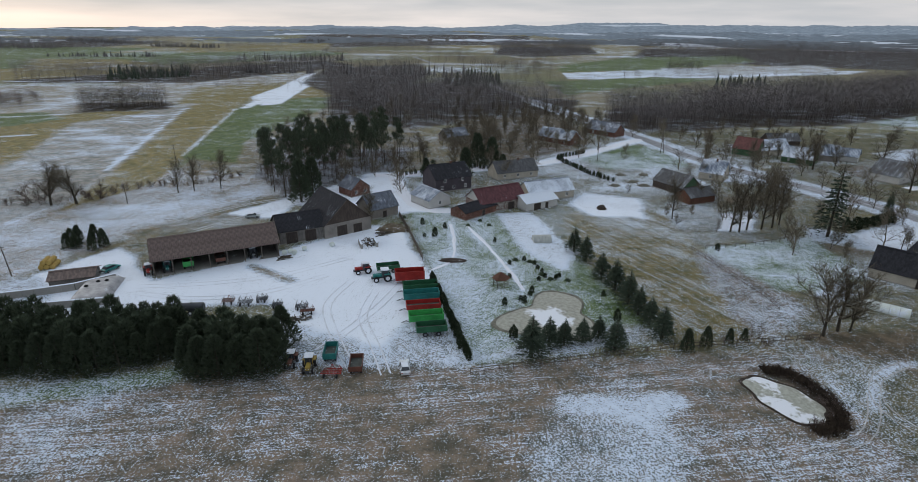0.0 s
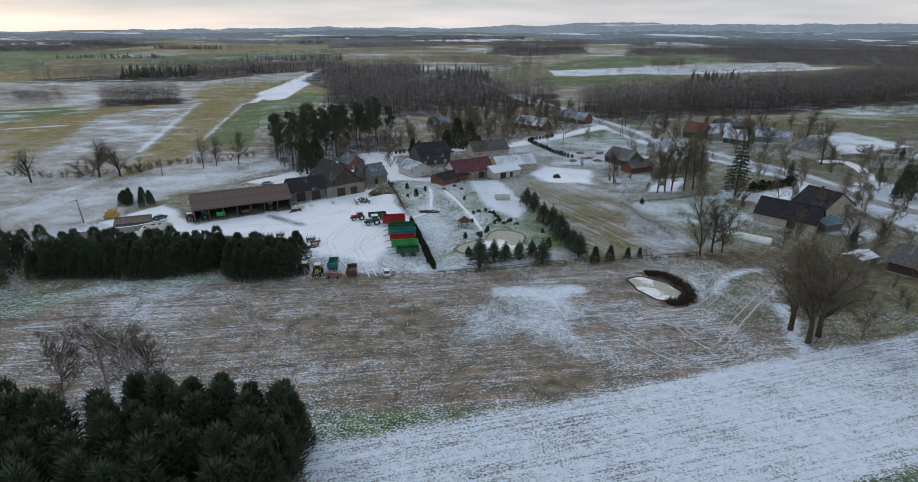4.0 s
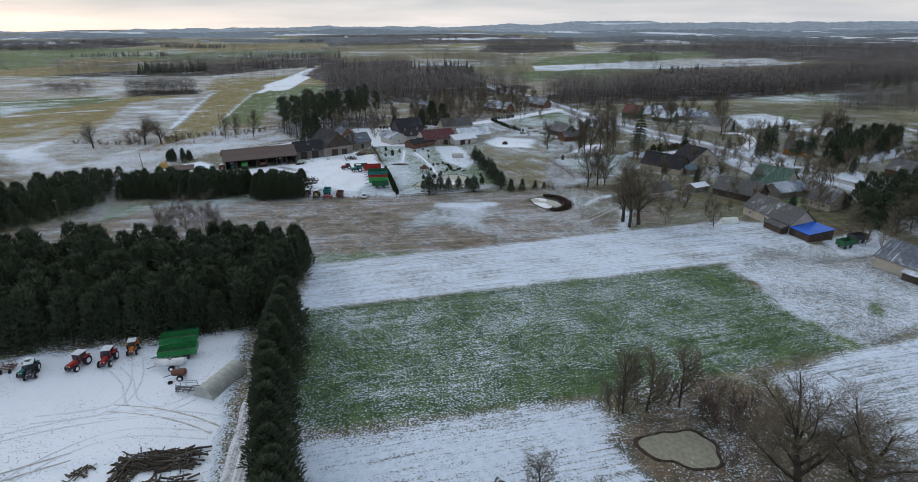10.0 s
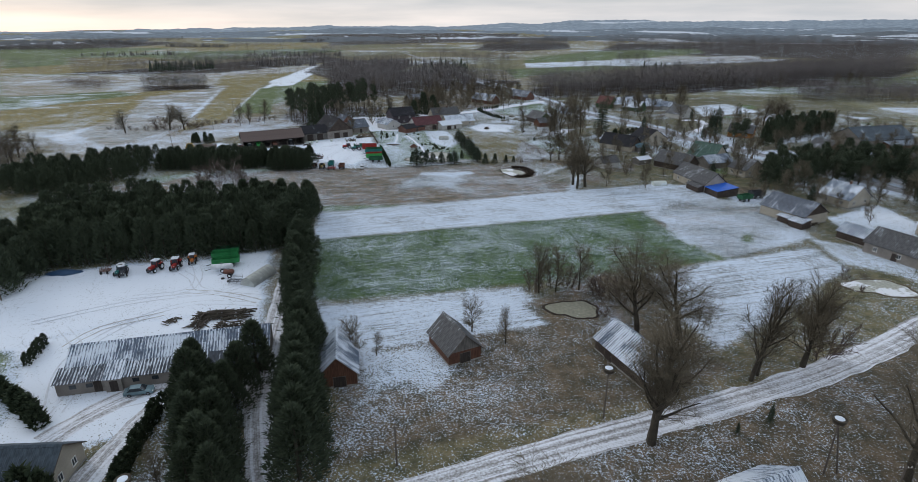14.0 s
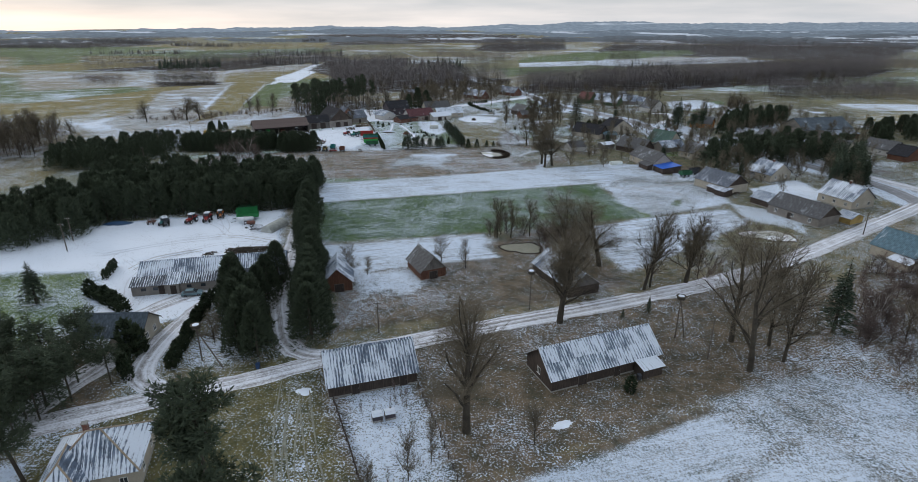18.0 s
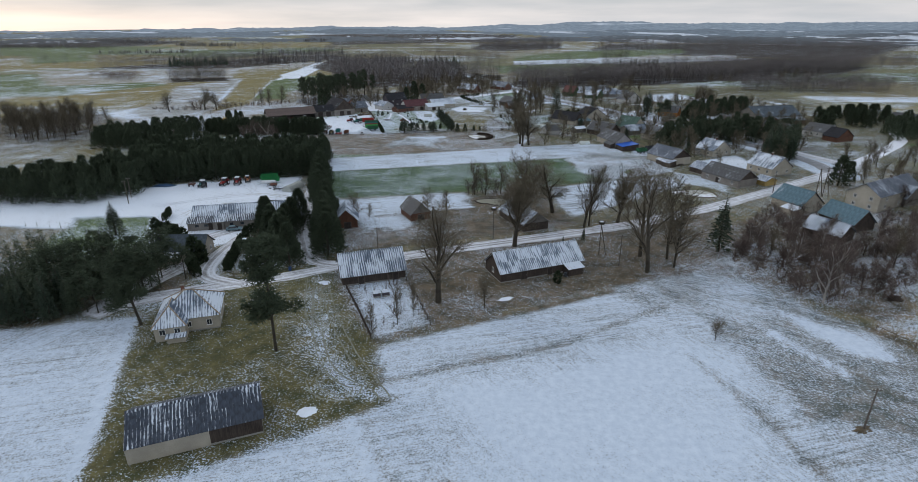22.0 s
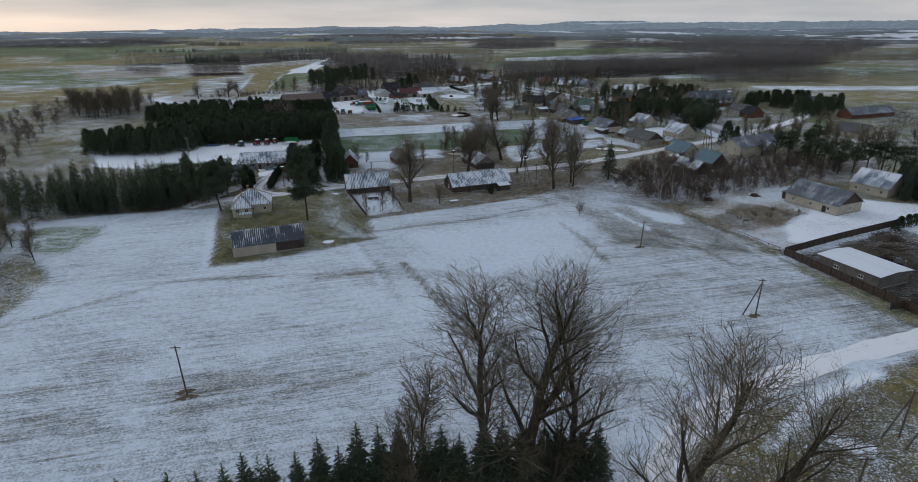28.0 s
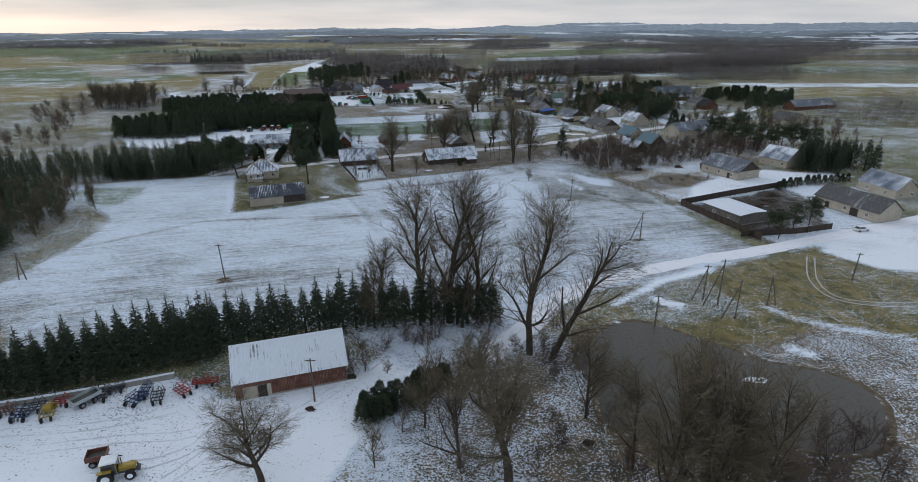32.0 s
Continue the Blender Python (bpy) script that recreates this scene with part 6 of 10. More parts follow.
plant("spruce", 29.6, 90.9, 7.1, wide=2.3, group="conifers along the garden fence")
row_of("thuja", [(-6.5, 121.4), (-2.6, 106.1), (0.3, 93.1), (2.2, 86.2)], 1.25, 2.6, "thuja hedge between yard and garden", wide=1.3)
plant("thuja", 10.8, 94.8, 2.9, wide=1.5)
plant("thuja", -7, 150.9, 2.9, wide=1.5)
plant("thuja", 16.8, 114.9, 1.8, wide=1.5)
plant("thuja", 10.1, 108.5, 2, wide=1.5)
plant("thuja", 14.6, 109.7, 1.9, wide=1.5)
plant("thuja", 33, 102.2, 2.7, wide=1.5)
plant("thuja", 32.9, 113.8, 1.4, wide=1.5)
plant("thuja", -11.2, 160.9, 2.3, wide=1.5)
plant("thuja", 10.1, 146.6, 1.6, wide=1.5)
plant("thuja", 70.9, 141.9, 2.2, wide=1.5)
plant("thuja", -4.3, 157.9, 1.9, wide=1.5)
plant("pine", 43.1, 90.7, 5, wide=1.2)
plant("pine", 47.4, 92.4, 4.6, wide=1.2)
plant("pine", 52.3, 93.4, 3.6, wide=1.2)
plant("pine", 55.7, 94.5, 3, wide=1.2)

# conifers of the village
plant("old_spruce", 108.1, 153.3, 22.7)
plant("tall_pine", -10.7, 221, 7.2)
plant("pine", -13.6, 220.9, 7.7, wide=1.2)
stand("tall_pine", [(-57.3, 183.3), (-49.8, 203.7), (-33.4, 230.1), (-24, 235.7), (-26.6, 262.8), (-62.6, 261.3), (-82.2, 228.3), (-66.6, 193.7)], 8.6, 20.5, "tall pines behind the farm", wide=0.72)
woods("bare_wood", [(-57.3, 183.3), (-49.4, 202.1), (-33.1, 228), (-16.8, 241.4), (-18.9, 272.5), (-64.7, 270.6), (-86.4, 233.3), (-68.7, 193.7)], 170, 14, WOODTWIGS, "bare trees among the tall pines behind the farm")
plant("pine", -54.3, 183.3, 15.3, wide=1.2)
plant("pine", -52, 190.5, 14.7, wide=1.2)
plant("pine", 2.4, 221.5, 12, wide=1.2)
plant("pine", 7.6, 236.8, 15.2, wide=1.2)
plant("pine", 13.9, 237.1, 13.4, wide=1.2)
plant("pine", 17.5, 222, 9.2, wide=1.2)
row_of("thuja", [(60.7, 266.4), (44.4, 253.1), (54.1, 223.3), (61, 212.6)], 2.0, 2.2, "clipped hedge by the village lane", wide=1.5)
row_of("thuja", [(-22.6, 220.6), (3.8, 236.7), (11.2, 231.7)], 2.2, 2.0, "clipped hedge by the village lane", wide=1.5)
stand("pine", [(-105.3, 136.1), (-94.8, 138), (-99.9, 146.6), (-110.1, 144.6)], 3.2, 4.5, "low pines by the silage pit", wide=1.3)
plant("spruce", 166.9, 147.1, 18.5, wide=1.2)
plant("spruce", 165.9, 150.3, 16, wide=1.2)
plant("spruce", 135.3, 167.7, 10.6, wide=1.2)
plant("spruce", 182.1, 150, 10, wide=1.2)
plant("tall_pine", 168.4, 129.3, 12.8, wide=1.3)
plant("tall_pine", 171.5, 125.1, 14, wide=1.3)
plant("tall_pine", 148, 95, 7.7, wide=1.3)
row_of("thuja", [(115.2, 158.5), (123.3, 161.3), (138.2, 168.3)], 3.2, 3.5, "round clipped bushes", wide=2.2)
stand("pine", [(180, 125), (224.6, 154.2), (246.5, 171.3), (248.8, 196.9), (204.6, 166.5)], 9, 7, "conifers of the village", wide=1.5)
stand("tall_pine", [(138.8, 42.9), (162.5, 53.6), (199.3, 57.2), (229, 83.6), (188.8, 89.2), (156.5, 74.8)], 9, 10, "conifers of the village", wide=1.5)
stand("spruce", [(177.3, 18.9), (189.8, 19), (217.6, 60.3), (202.8, 60.2)], 5.5, 12, "conifers of the village", wide=1.25)
stand("pine", [(247.9, 96.5), (294, 107.7), (332.6, 160.3), (274.9, 145.9)], 10, 9, "conifers of the village", wide=1.7)
plant("pine", 185.9, -21.1, 12, wide=1.4)
plant("pine", 193.1, -16, 8.6, wide=1.2)

# bare trees
plant("oak", -136, 177, 16.5, wide=1.15)
plant("oak", -128.5, 178.5, 15, wide=1.2)
plant("oak", -157, 168, 15.5, wide=1.2)
plant("bare", -101, 192.6, 13.8)
plant("bare", -96.7, 195.8, 14.2)
plant("bare", -88.3, 199.2, 15.7)
plant("bush", -143, 180.7, 9.2, wide=2)
plant("bush", -125.6, 184.6, 8.3, wide=2)
plant("bare", 68, 168.7, 16)
plant("bare", 81.1, 156.6, 19.1)
plant("bare", 83.7, 156.6, 20)
plant("bare", 87, 158.8, 20.4)
plant("bare", 91.8, 159.4, 21.1)
plant("bare", 95.6, 160.6, 21.4)
plant("bare", 99.2, 163.3, 20.3)
plant("oak", 153.1, 237, 17.2)
plant("bare", 177.2, 230.6, 23.7)
plant("bare", 168.2, 201.2, 22.9)
plant("bare", 162.7, 237.3, 14)
plant("bare", 72.5, 96.7, 16.9, wide=1.3)
plant("bare", 76.6, 98.6, 17.4, wide=1.3)
plant("bare", 79.2, 98.7, 14.9)
plant("bush", 58.5, 95.6, 4.3, wide=1.3)
plant("oak", 75.5, 52.4, 22)
plant("oak", 79.1, 54.9, 21, wide=1.1)
plant("oak", 74.9, 57.4, 20, wide=1.1)
plant("birch", -44.1, 34.5, 17, wide=1.2)
plant("birch", -49.4, 35.7, 16, wide=1.2)
plant("birch", -55.9, 34.5, 14, wide=1.2)
plant("birch", -40.5, 34.5, 14.5, wide=1.2)
plant("oak", 66.4, -52.8, 20.9, wide=1.1)
plant("oak", 74.5, -53.8, 19.6, wide=1.4)
plant("poplar", 81.6, -67.6, 20.6, lean=8, lean_to=0)
plant("oak", 92.7, -63.4, 16.5, wide=1.25)
plant("bare", 49.9, -34.1, 13.5)
plant("bare", 53.8, -33.6, 12.6)
plant("bare", 59.3, -32.5, 12.8)
plant("bush", 63.9, -33.4, 6.4, wide=1.4)
plant("bush", 67.9, -34.8, 7, wide=1.4)
plant("bush", 48.6, -33.9, 6, wide=1.25, group="willow shrubs round the small pond")
plant("bush", 52, -31.5, 7.5, wide=1.25, group="willow shrubs round the small pond")
plant("bush", 57, -31.5, 6.5, wide=1.25, group="willow shrubs round the small pond")
plant("bush", 61.9, -44.8, 4.5, wide=1.25, group="willow shrubs round the small pond")
plant("bush", 64, -38, 6.5, wide=1.25, group="willow shrubs round the small pond")
plant("bush", 66.9, -39.6, 6.5, wide=1.25, group="willow shrubs round the small pond")
plant("bush", 69.5, -36.5, 7, wide=1.25, group="willow shrubs round the small pond")
plant("bush", 62.5, -36, 6, wide=1.25, group="willow shrubs round the small pond")
plant("oak", 59.7, -82.2, 20.1)
plant("small", 40.7, -55.6, 9.3)
plant("small", 34.4, -51.2, 8.7)
plant("small", 12.7, -60.6, 9.3)
plant("small", 16.7, -59.7, 5.3)
plant("bush", 97.5, -60.9, 11.5)
plant("oak", 40.3, -115.7, 24.7, variant=2, wide=1.1)
plant("oak", 59.7, -82.8, 22.2, wide=1.2)
plant("poplar", 91.6, -89.8, 26.8)
plant("poplar", 90.4, -99.7, 29.1)
plant("bare", 98.1, -91.3, 24.9)
plant("bare", 97.9, -96.8, 22.2)
plant("bare", 83.4, -66.1, 19.8)
plant("bare", 93, -63.5, 19.1)
plant("small", 50.2, -118.4, 7.7)
plant("small", 32.5, -125.4, 10.3, wide=0.7)
plant("small", 28, -129, 8, wide=0.7)
plant("small", 35.4, -122, 8, wide=0.6)
plant("bush", 64.8, -94.3, 4.6)
plant("small", -7.6, -91, 7.3)
plant("small", 93.5, -131.2, 5.8)
plant("birch", 123.1, -115.9, 16.1)
plant("birch", 127.9, -114, 14.8)
plant("bare", 152, -96.8, 12.1)
plant("small", 149.6, -89.4, 8.1)
plant("small", 125.4, -89.4, 9)
plant("birch", 125.5, -96.9, 10.4)
plant("poplar", 60.9, -238.3, 30.7, wide=1.15)
plant("poplar", 66.3, -238.8, 32.9, wide=1.35)
plant("poplar", 71.7, -237.6, 30.7, wide=0.95)
plant("poplar", 80.8, -250.3, 32.5, wide=1.1)
plant("bare", 53.1, -237.7, 18.1)
plant("bare", 68.8, -241.1, 18.2)
plant("bare", 51.8, -241.1, 15.9)
plant("oak", 74.8, -280.1, 22.4, wide=1.1)
plant("bare", 68.5, -277.9, 20.3)
plant("bare", 63.4, -269.9, 15.2)
plant("oak", 43.4, -280.9, 13.7, wide=1.35)
plant("bare", 87.2, -267.8, 16.7)
plant("bush", 51.7, -256.7, 7.3, wide=1.3)
plant("bare", 92.5, -285.7, 26, wide=0.75)
plant("bare", 93.7, -286.1, 25.2, wide=0.75)
plant("bare", 96.5, -286.9, 25.7, wide=0.75)
plant("bare", 98.1, -286.3, 25, wide=0.75)
plant("bare", 99.9, -286.9, 24, wide=0.75)
plant("bare", 103.4, -286.1, 22.8, lean=6, lean_to=0, wide=0.8)
plant("bare", 91.3, -277.8, 17.9)
plant("bare", 71.6, -264.4, 14.8)
plant("bush", 117.2, -275.5, 8.6, wide=1.4)
plant("bush", 110.5, -277.7, 9.4, wide=1.4)
plant("bush", 124.2, -273.2, 6.9)
plant("bush", 88.9, -280.8, 6.5)
plant("bush", 87, -241, 5.1)
plant("small", 57.3, -277.9, 7.5)
stand("bush", [(114, -92), (129.3, -105.9), (153.7, -96.8), (170.6, -75.3), (137.9, -69.2), (122, -75.5)], 12, 3.2, "overgrown brown shrubs", wide=1.6)
stand("birch", [(119.8, -81.3), (138.7, -96.8), (159.6, -81.2), (139.9, -69.2)], 9, 9, "birches in the scrub")
stand("small", [(148.7, -96.8), (178.2, -96.7), (199.2, -69.1), (165, -72.3)], 8, 4.5, "old orchard trees")
stand("bare", [(188, -36), (237.1, -29.1), (280.4, 44), (213.8, 23)], 12, 10, "bare trees behind the houses")
stand("bush", [(45.1, -251.4), (58.3, -249.5), (76.8, -241), (77.1, -236.4), (58.6, -241.1)], 4, 4, "brown undergrowth below the trees", wide=1.3)
stand("bush", [(42.5, 86.8), (73.4, 95.4), (72.7, 100), (54.2, 96.2)], 7, 2.6, "brown undergrowth by the fence", wide=1.5)
stand("bare", [(-185.2, 57.6), (-160.4, 67.7), (-158.3, 99.4), (-174.6, 119.7), (-201.3, 99.1), (-213.3, 91.2)], 7, 17, "bare trees along the stream")
row_of("bush", [(-175, 179.7), (-152.2, 175.8), (-140.8, 176.1), (-124.7, 188.2), (-116.4, 199.9), (-100, 202.1), (-86, 218.3)], 4, 3.6, "brown bushes along the stream", wide=1.6)
stand("bare", [(-68, -216.9), (-48.7, -206.1), (-47.1, -184.1), (-47, -164.3), (-63.5, -147.3), (-89.1, -154.5), (-105.3, -178.9)], 7, 9, "bare trees along the ditch", wide=1.1)
stand("spruce", [(-47.3, -231.7), (-48.7, -206.1), (-90.6, -147.3), (-126, -147.3)], 7, 12, "spruces along the ditch", wide=1.2)
stand("small", [(59.3, 197.7), (79.9, 184), (81.6, 145.6), (68.3, 145.3), (61.6, 176.9)], 11, 5, "fruit trees between the houses")
stand("bare", [(97, 234.9), (125.2, 225.8), (176, 260.8), (218.8, 290.2), (178.2, 331.3), (119.1, 285.8)], 19, 10, "bare trees between the houses")
stand("bare", [(99.4, 99.2), (122.1, 107.1), (156.8, 99.1), (179.2, 106.9), (160.3, 156.6), (128, 156.7)], 19, 9, "bare trees between the houses")
stand("small", [(91.3, 61.6), (120.5, 66.9), (124.8, 78.6), (97.9, 78.7)], 9, 4.5, "fruit trees between the houses")
stand("bare", [(170.5, 74.7), (163.3, 8), (185.4, 7.8), (291.3, 161.7), (244, 162.4)], 20, 9, "bare trees between the houses")
stand("bush", [(121.7, -23.2), (122.7, -45), (130.3, -35.1), (134.2, -12.9)], 9, 2.6, "overgrown brown shrubs", wide=1.3)
stand("bare", [(-22.6, 220.6), (4, 253.9), (32.3, 265.2), (29.6, 297.4), (-23.5, 259)], 13, 11, "bare trees behind the farm")
stand("bare", [(-7.1, 263.6), (38.8, 324.3), (82.3, 369.9), (67.1, 394.9), (-2.2, 365.1)], 15, 11, "bare trees behind the farm")
grove("brown_scrub", [(111.3, -99.3), (124.3, -115.9), (148.4, -107.9), (163.6, -96.8), (163.1, -75.4), (137.9, -69.2), (120.9, -78.4)], 130, 5.0, REDTWIGS, "dense reddish-brown scrub behind the field", 1.5)
grove("brown_scrub", [(116.6, -91.2), (128.9, -117.6), (159.1, -106.7), (171.6, -80.8), (156.2, -55.6), (133.5, -55.6)], 50, 5.5, REDTWIGS, "dense reddish-brown scrub behind the field", 1.4)
grove("brown_scrub", [(148.7, -96.8), (162.2, -103.6), (190.1, -96.7), (221.5, -58.9), (195.6, -55.3), (168.8, -65.8)], 85, 6, REDTWIGS, "dense reddish-brown scrub behind the houses", 1.3)
plant("tall_pine", 191, -56.8, 13.3, wide=1.5, group="dark pines behind the houses")
plant("tall_pine", 195.1, -59.6, 15.1, wide=1.5, group="dark pines behind the houses")
plant("tall_pine", 204.9, -55.3, 13.8, wide=1.5, group="dark pines behind the houses")
plant("tall_pine", 205.3, -61, 16.2, wide=1.5, group="dark pines behind the houses")
grove("bare_wood", [(168.8, -65.8), (201.7, -65.8), (236.8, -55.2), (286.3, 0.6), (252, 0.6), (218, -16), (179.6, -47.7)], 34, 10, TWIGS, "bare trees behind the houses", 1.1)
grove("bare_wood", [(173.9, -71.4), (196.5, -80.9), (232.7, -80.9), (280.7, -38.1), (291.4, -2.3), (238.6, -9.9), (195.2, -37.8)], 60, 8, REDTWIGS, "bare trees behind the houses", 1.2)
grove("bare_wood", [(-217.3, 37.5), (-212.2, 59.5), (-229.8, 113.2), (-182.1, 37.3), (-142.6, -36.7), (-124.9, -80.4), (-148.3, -80.4)], 36, 10, REDTWIGS, "bare trees along the ditch", 1.1)
grove("bare_wood", [(187.8, 430), (277.2, 370.3), (403.7, 371.7), (463.7, 468.6), (266.7, 522.7), (190.8, 504.7)], 60, 12, TWIGS, "bare trees along the far meadow", 1.1)
grove("village_trees", [(84.9, 50.6), (126.8, 50.2), (156.4, -1.1), (185.4, 7.8), (291.3, 161.7), (189.7, 225.4), (106.9, 164.6)], 210, 10, TWIGS, "bare trees and bushes between the houses", 1.1)
stand("spruce", [(84.9, 50.6), (126.8, 50.2), (156.4, -1.1), (185.4, 7.8), (291.3, 161.7), (189.7, 225.4), (106.9, 164.6)], 42, 8, "conifers of the village", wide=1.2)
grove("village_trees", [(-19.5, 211.6), (3.6, 221.5), (60.7, 266.4), (101.6, 307.4), (82.3, 369.9), (29.2, 379.3), (-26.6, 294.8)], 80, 11, TWIGS, "bare trees and bushes between the houses", 1.1)
grove("saplings", [(21.5, -107.8), (30, -104), (38.2, -124.7), (29.1, -129)], 22, 2.2, REDTWIGS, "thin bare saplings in the garden plot", 0.6)
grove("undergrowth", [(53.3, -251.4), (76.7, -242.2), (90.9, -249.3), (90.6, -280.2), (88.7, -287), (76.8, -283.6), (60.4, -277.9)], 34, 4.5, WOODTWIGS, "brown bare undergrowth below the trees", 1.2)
grove("undergrowth", [(92.5, -273.3), (108.2, -277.7), (126.7, -270.8), (126.4, -280), (114.1, -291.4), (85.5, -291.6)], 40, 5, REDTWIGS, "reddish bare undergrowth beside the pond", 1.2)
grove("bare_wood", [(-64.6, 161.4), (-36.3, 146.7), (8.3, 193.8), (77.2, 211.8), (92, 360.6), (-16.7, 477.2), (-102, 302.8)], 60, 13, TWIGS, "bare trees between the houses", 1.1)
grove("bare_wood", [(75.6, 120), (101.6, 146.4), (140.2, 176.5), (165.8, 301.2), (116.6, 360.4), (84.7, 252.9)], 40, 12, TWIGS, "bare trees between the houses", 1.1)
plant("tall_pine", 195.1, -73.4, 12.2, wide=1.5, group="dark pines behind the houses")
plant("tall_pine", 199.2, -77.2, 13.9, wide=1.5, group="dark pines behind the houses")
plant("tall_pine", 204.5, -79.1, 13.3, wide=1.5, group="dark pines behind the houses")
plant("tall_pine", 211.4, -77.2, 11.6, wide=1.5, group="dark pines behind the houses")
plant("tall_pine", 216.6, -77.2, 13.4, wide=1.5, group="dark pines behind the houses")
plant("tall_pine", 221.1, -79.1, 13.3, wide=1.5, group="dark pines behind the houses")
plant("tall_pine", 224.6, -80.9, 12.8, wide=1.5, group="dark pines behind the houses")
plant("tall_pine", 228, -82.7, 11.8, wide=1.5, group="dark pines behind the houses")
plant("spruce", 210.3, -110.9, 15.2, wide=1.3)

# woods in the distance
woods("bare_wood", [(-87.4, 372.5), (-30.5, 340.9), (29.5, 384.6), (80.1, 410), (94.1, 460.5), (56.6, 485.1), (8.7, 628.7), (-94.7, 558.4), (-108, 465.1)], 1500, 18, HAZETWIGS, "bare deciduous wood behind the village")
woods("bare_wood", [(87.1, 349.3), (107.1, 314.7), (171.1, 353.8), (238.8, 362), (332, 410.9), (452.7, 433.2), (639.5, 621.3), (429.5, 591.7), (203.6, 479.6), (114, 418.2)], 4200, 19, HAZETWIGS, "dense bare wood beyond the village road")
woods("far_pines", [(248.7, 576.5), (309.8, 593.1), (343.2, 646.5), (275.9, 627)], 40, 11, SPRUCE_NEEDLES, "dark conifers at the edge of the wood", conifer=True)
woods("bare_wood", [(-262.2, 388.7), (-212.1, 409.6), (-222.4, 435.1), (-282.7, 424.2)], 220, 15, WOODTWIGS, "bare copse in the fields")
woods("bare_wood", [(-324.7, 399.3), (-307.8, 422.5), (-345.7, 463.4), (-387.5, 445)], 160, 9, REDTWIGS, "low brown thicket in the fields")
woods("bare_wood", [(-453.3, 585), (-279.1, 601.5), (-226.8, 732.4), (-164.1, 874.3), (-216.9, 953.6), (-350.6, 778.5), (-505.3, 650.2)], 1100, 18, HAZETWIGS, "bare wood between the far fields")
woods("far_pines", [(-377.1, 612.1), (-300.2, 648.5), (-332.4, 720.4), (-402.3, 677.4)], 110, 12, SPRUCE_NEEDLES, "dark conifers in the far wood", conifer=True)
woods("bare_wood", [(-165.7, 612.2), (-73.9, 431.6), (-47, 698.7), (-59.5, 888.3), (-182.5, 799.2)], 420, 17, HAZETWIGS, "bare wood between the far fields")
woods("bare_wood", [(-86, 884.8), (-16, 951.6), (60.2, 633.6), (105.9, 637.9), (134.2, 815.4), (-7.4, 1092.5)], 330, 17, HAZETWIGS, "bare wood between the far fields")
woods("far_pines", [(-15.2, 565.2), (42.8, 570.2), (49.8, 668.7), (-17.8, 661.9)], 50, 13, SPRUCE_NEEDLES, "dark conifers in the far wood", conifer=True)
woods("bare_wood", [(68.6, 1293.5), (148.3, 1205.9), (311.3, 1339.5), (343.2, 1620.4), (113.9, 1568.2)], 884, 24, HAZETWIGS, "far dark wood", strokes=26, stout=2.0)
woods("bare_wood", [(363.9, 1243.6), (511.8, 994.8), (767.4, 834.7), (1306.3, 1436.8), (841.2, 1649.9), (489.9, 1573.7)], 2550, 25, HAZETWIGS, "far dark wood", strokes=26, stout=2.0)
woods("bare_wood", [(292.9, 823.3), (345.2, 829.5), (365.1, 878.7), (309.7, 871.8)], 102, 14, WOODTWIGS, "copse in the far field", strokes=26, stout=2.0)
woods("bare_wood", [(-1314.8, 1211.5), (-807.8, 1177.3), (-894.6, 1410.3), (-871, 1801.8), (-1167.9, 1711.5), (-1600.2, 1479.2)], 1530, 22, HAZETWIGS, "far dark wood", strokes=26, stout=2.0)
woods("bare_wood", [(295.8, 337.1), (325.9, 278.8), (376.8, 278.5), (498.1, 414), (329.5, 393.1)], 350, 13, HAZETWIGS, "bare trees east of the village")
woods("bare_wood", [(298.2, 298.3), (423.8, 287.2), (457.5, 331.3), (321.4, 344.6)], 500, 13, HAZETWIGS, "bare trees east of the village")
woods("bare_wood", [(271, -4.9), (320.2, -24.7), (379.7, -5.4), (475.2, 102.6), (331.1, 70.7)], 420, 12, HAZETWIGS, "bare trees east of the village")
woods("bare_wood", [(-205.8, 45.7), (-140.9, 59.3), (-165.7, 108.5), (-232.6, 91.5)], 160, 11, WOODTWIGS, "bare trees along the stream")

woods("bare_wood", [(420, 300), (640, 300), (670, 372), (440, 380)], 260, 12, HAZETWIGS, "bare trees east of the village")
woods("bare_wood", [(450, 560), (980, 560), (1080, 800), (520, 730)], 1500, 17, HAZETWIGS, "dark bare wood east of the village")

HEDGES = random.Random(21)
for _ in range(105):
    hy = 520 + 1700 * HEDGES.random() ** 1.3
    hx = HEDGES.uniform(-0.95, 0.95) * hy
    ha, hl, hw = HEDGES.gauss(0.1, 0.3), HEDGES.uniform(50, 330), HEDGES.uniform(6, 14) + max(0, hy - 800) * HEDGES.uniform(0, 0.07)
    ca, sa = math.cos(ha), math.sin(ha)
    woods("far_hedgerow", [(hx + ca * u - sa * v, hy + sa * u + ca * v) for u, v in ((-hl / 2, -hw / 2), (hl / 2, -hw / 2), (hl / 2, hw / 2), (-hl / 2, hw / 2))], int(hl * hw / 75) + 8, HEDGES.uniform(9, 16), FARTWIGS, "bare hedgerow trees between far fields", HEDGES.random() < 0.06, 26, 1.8)


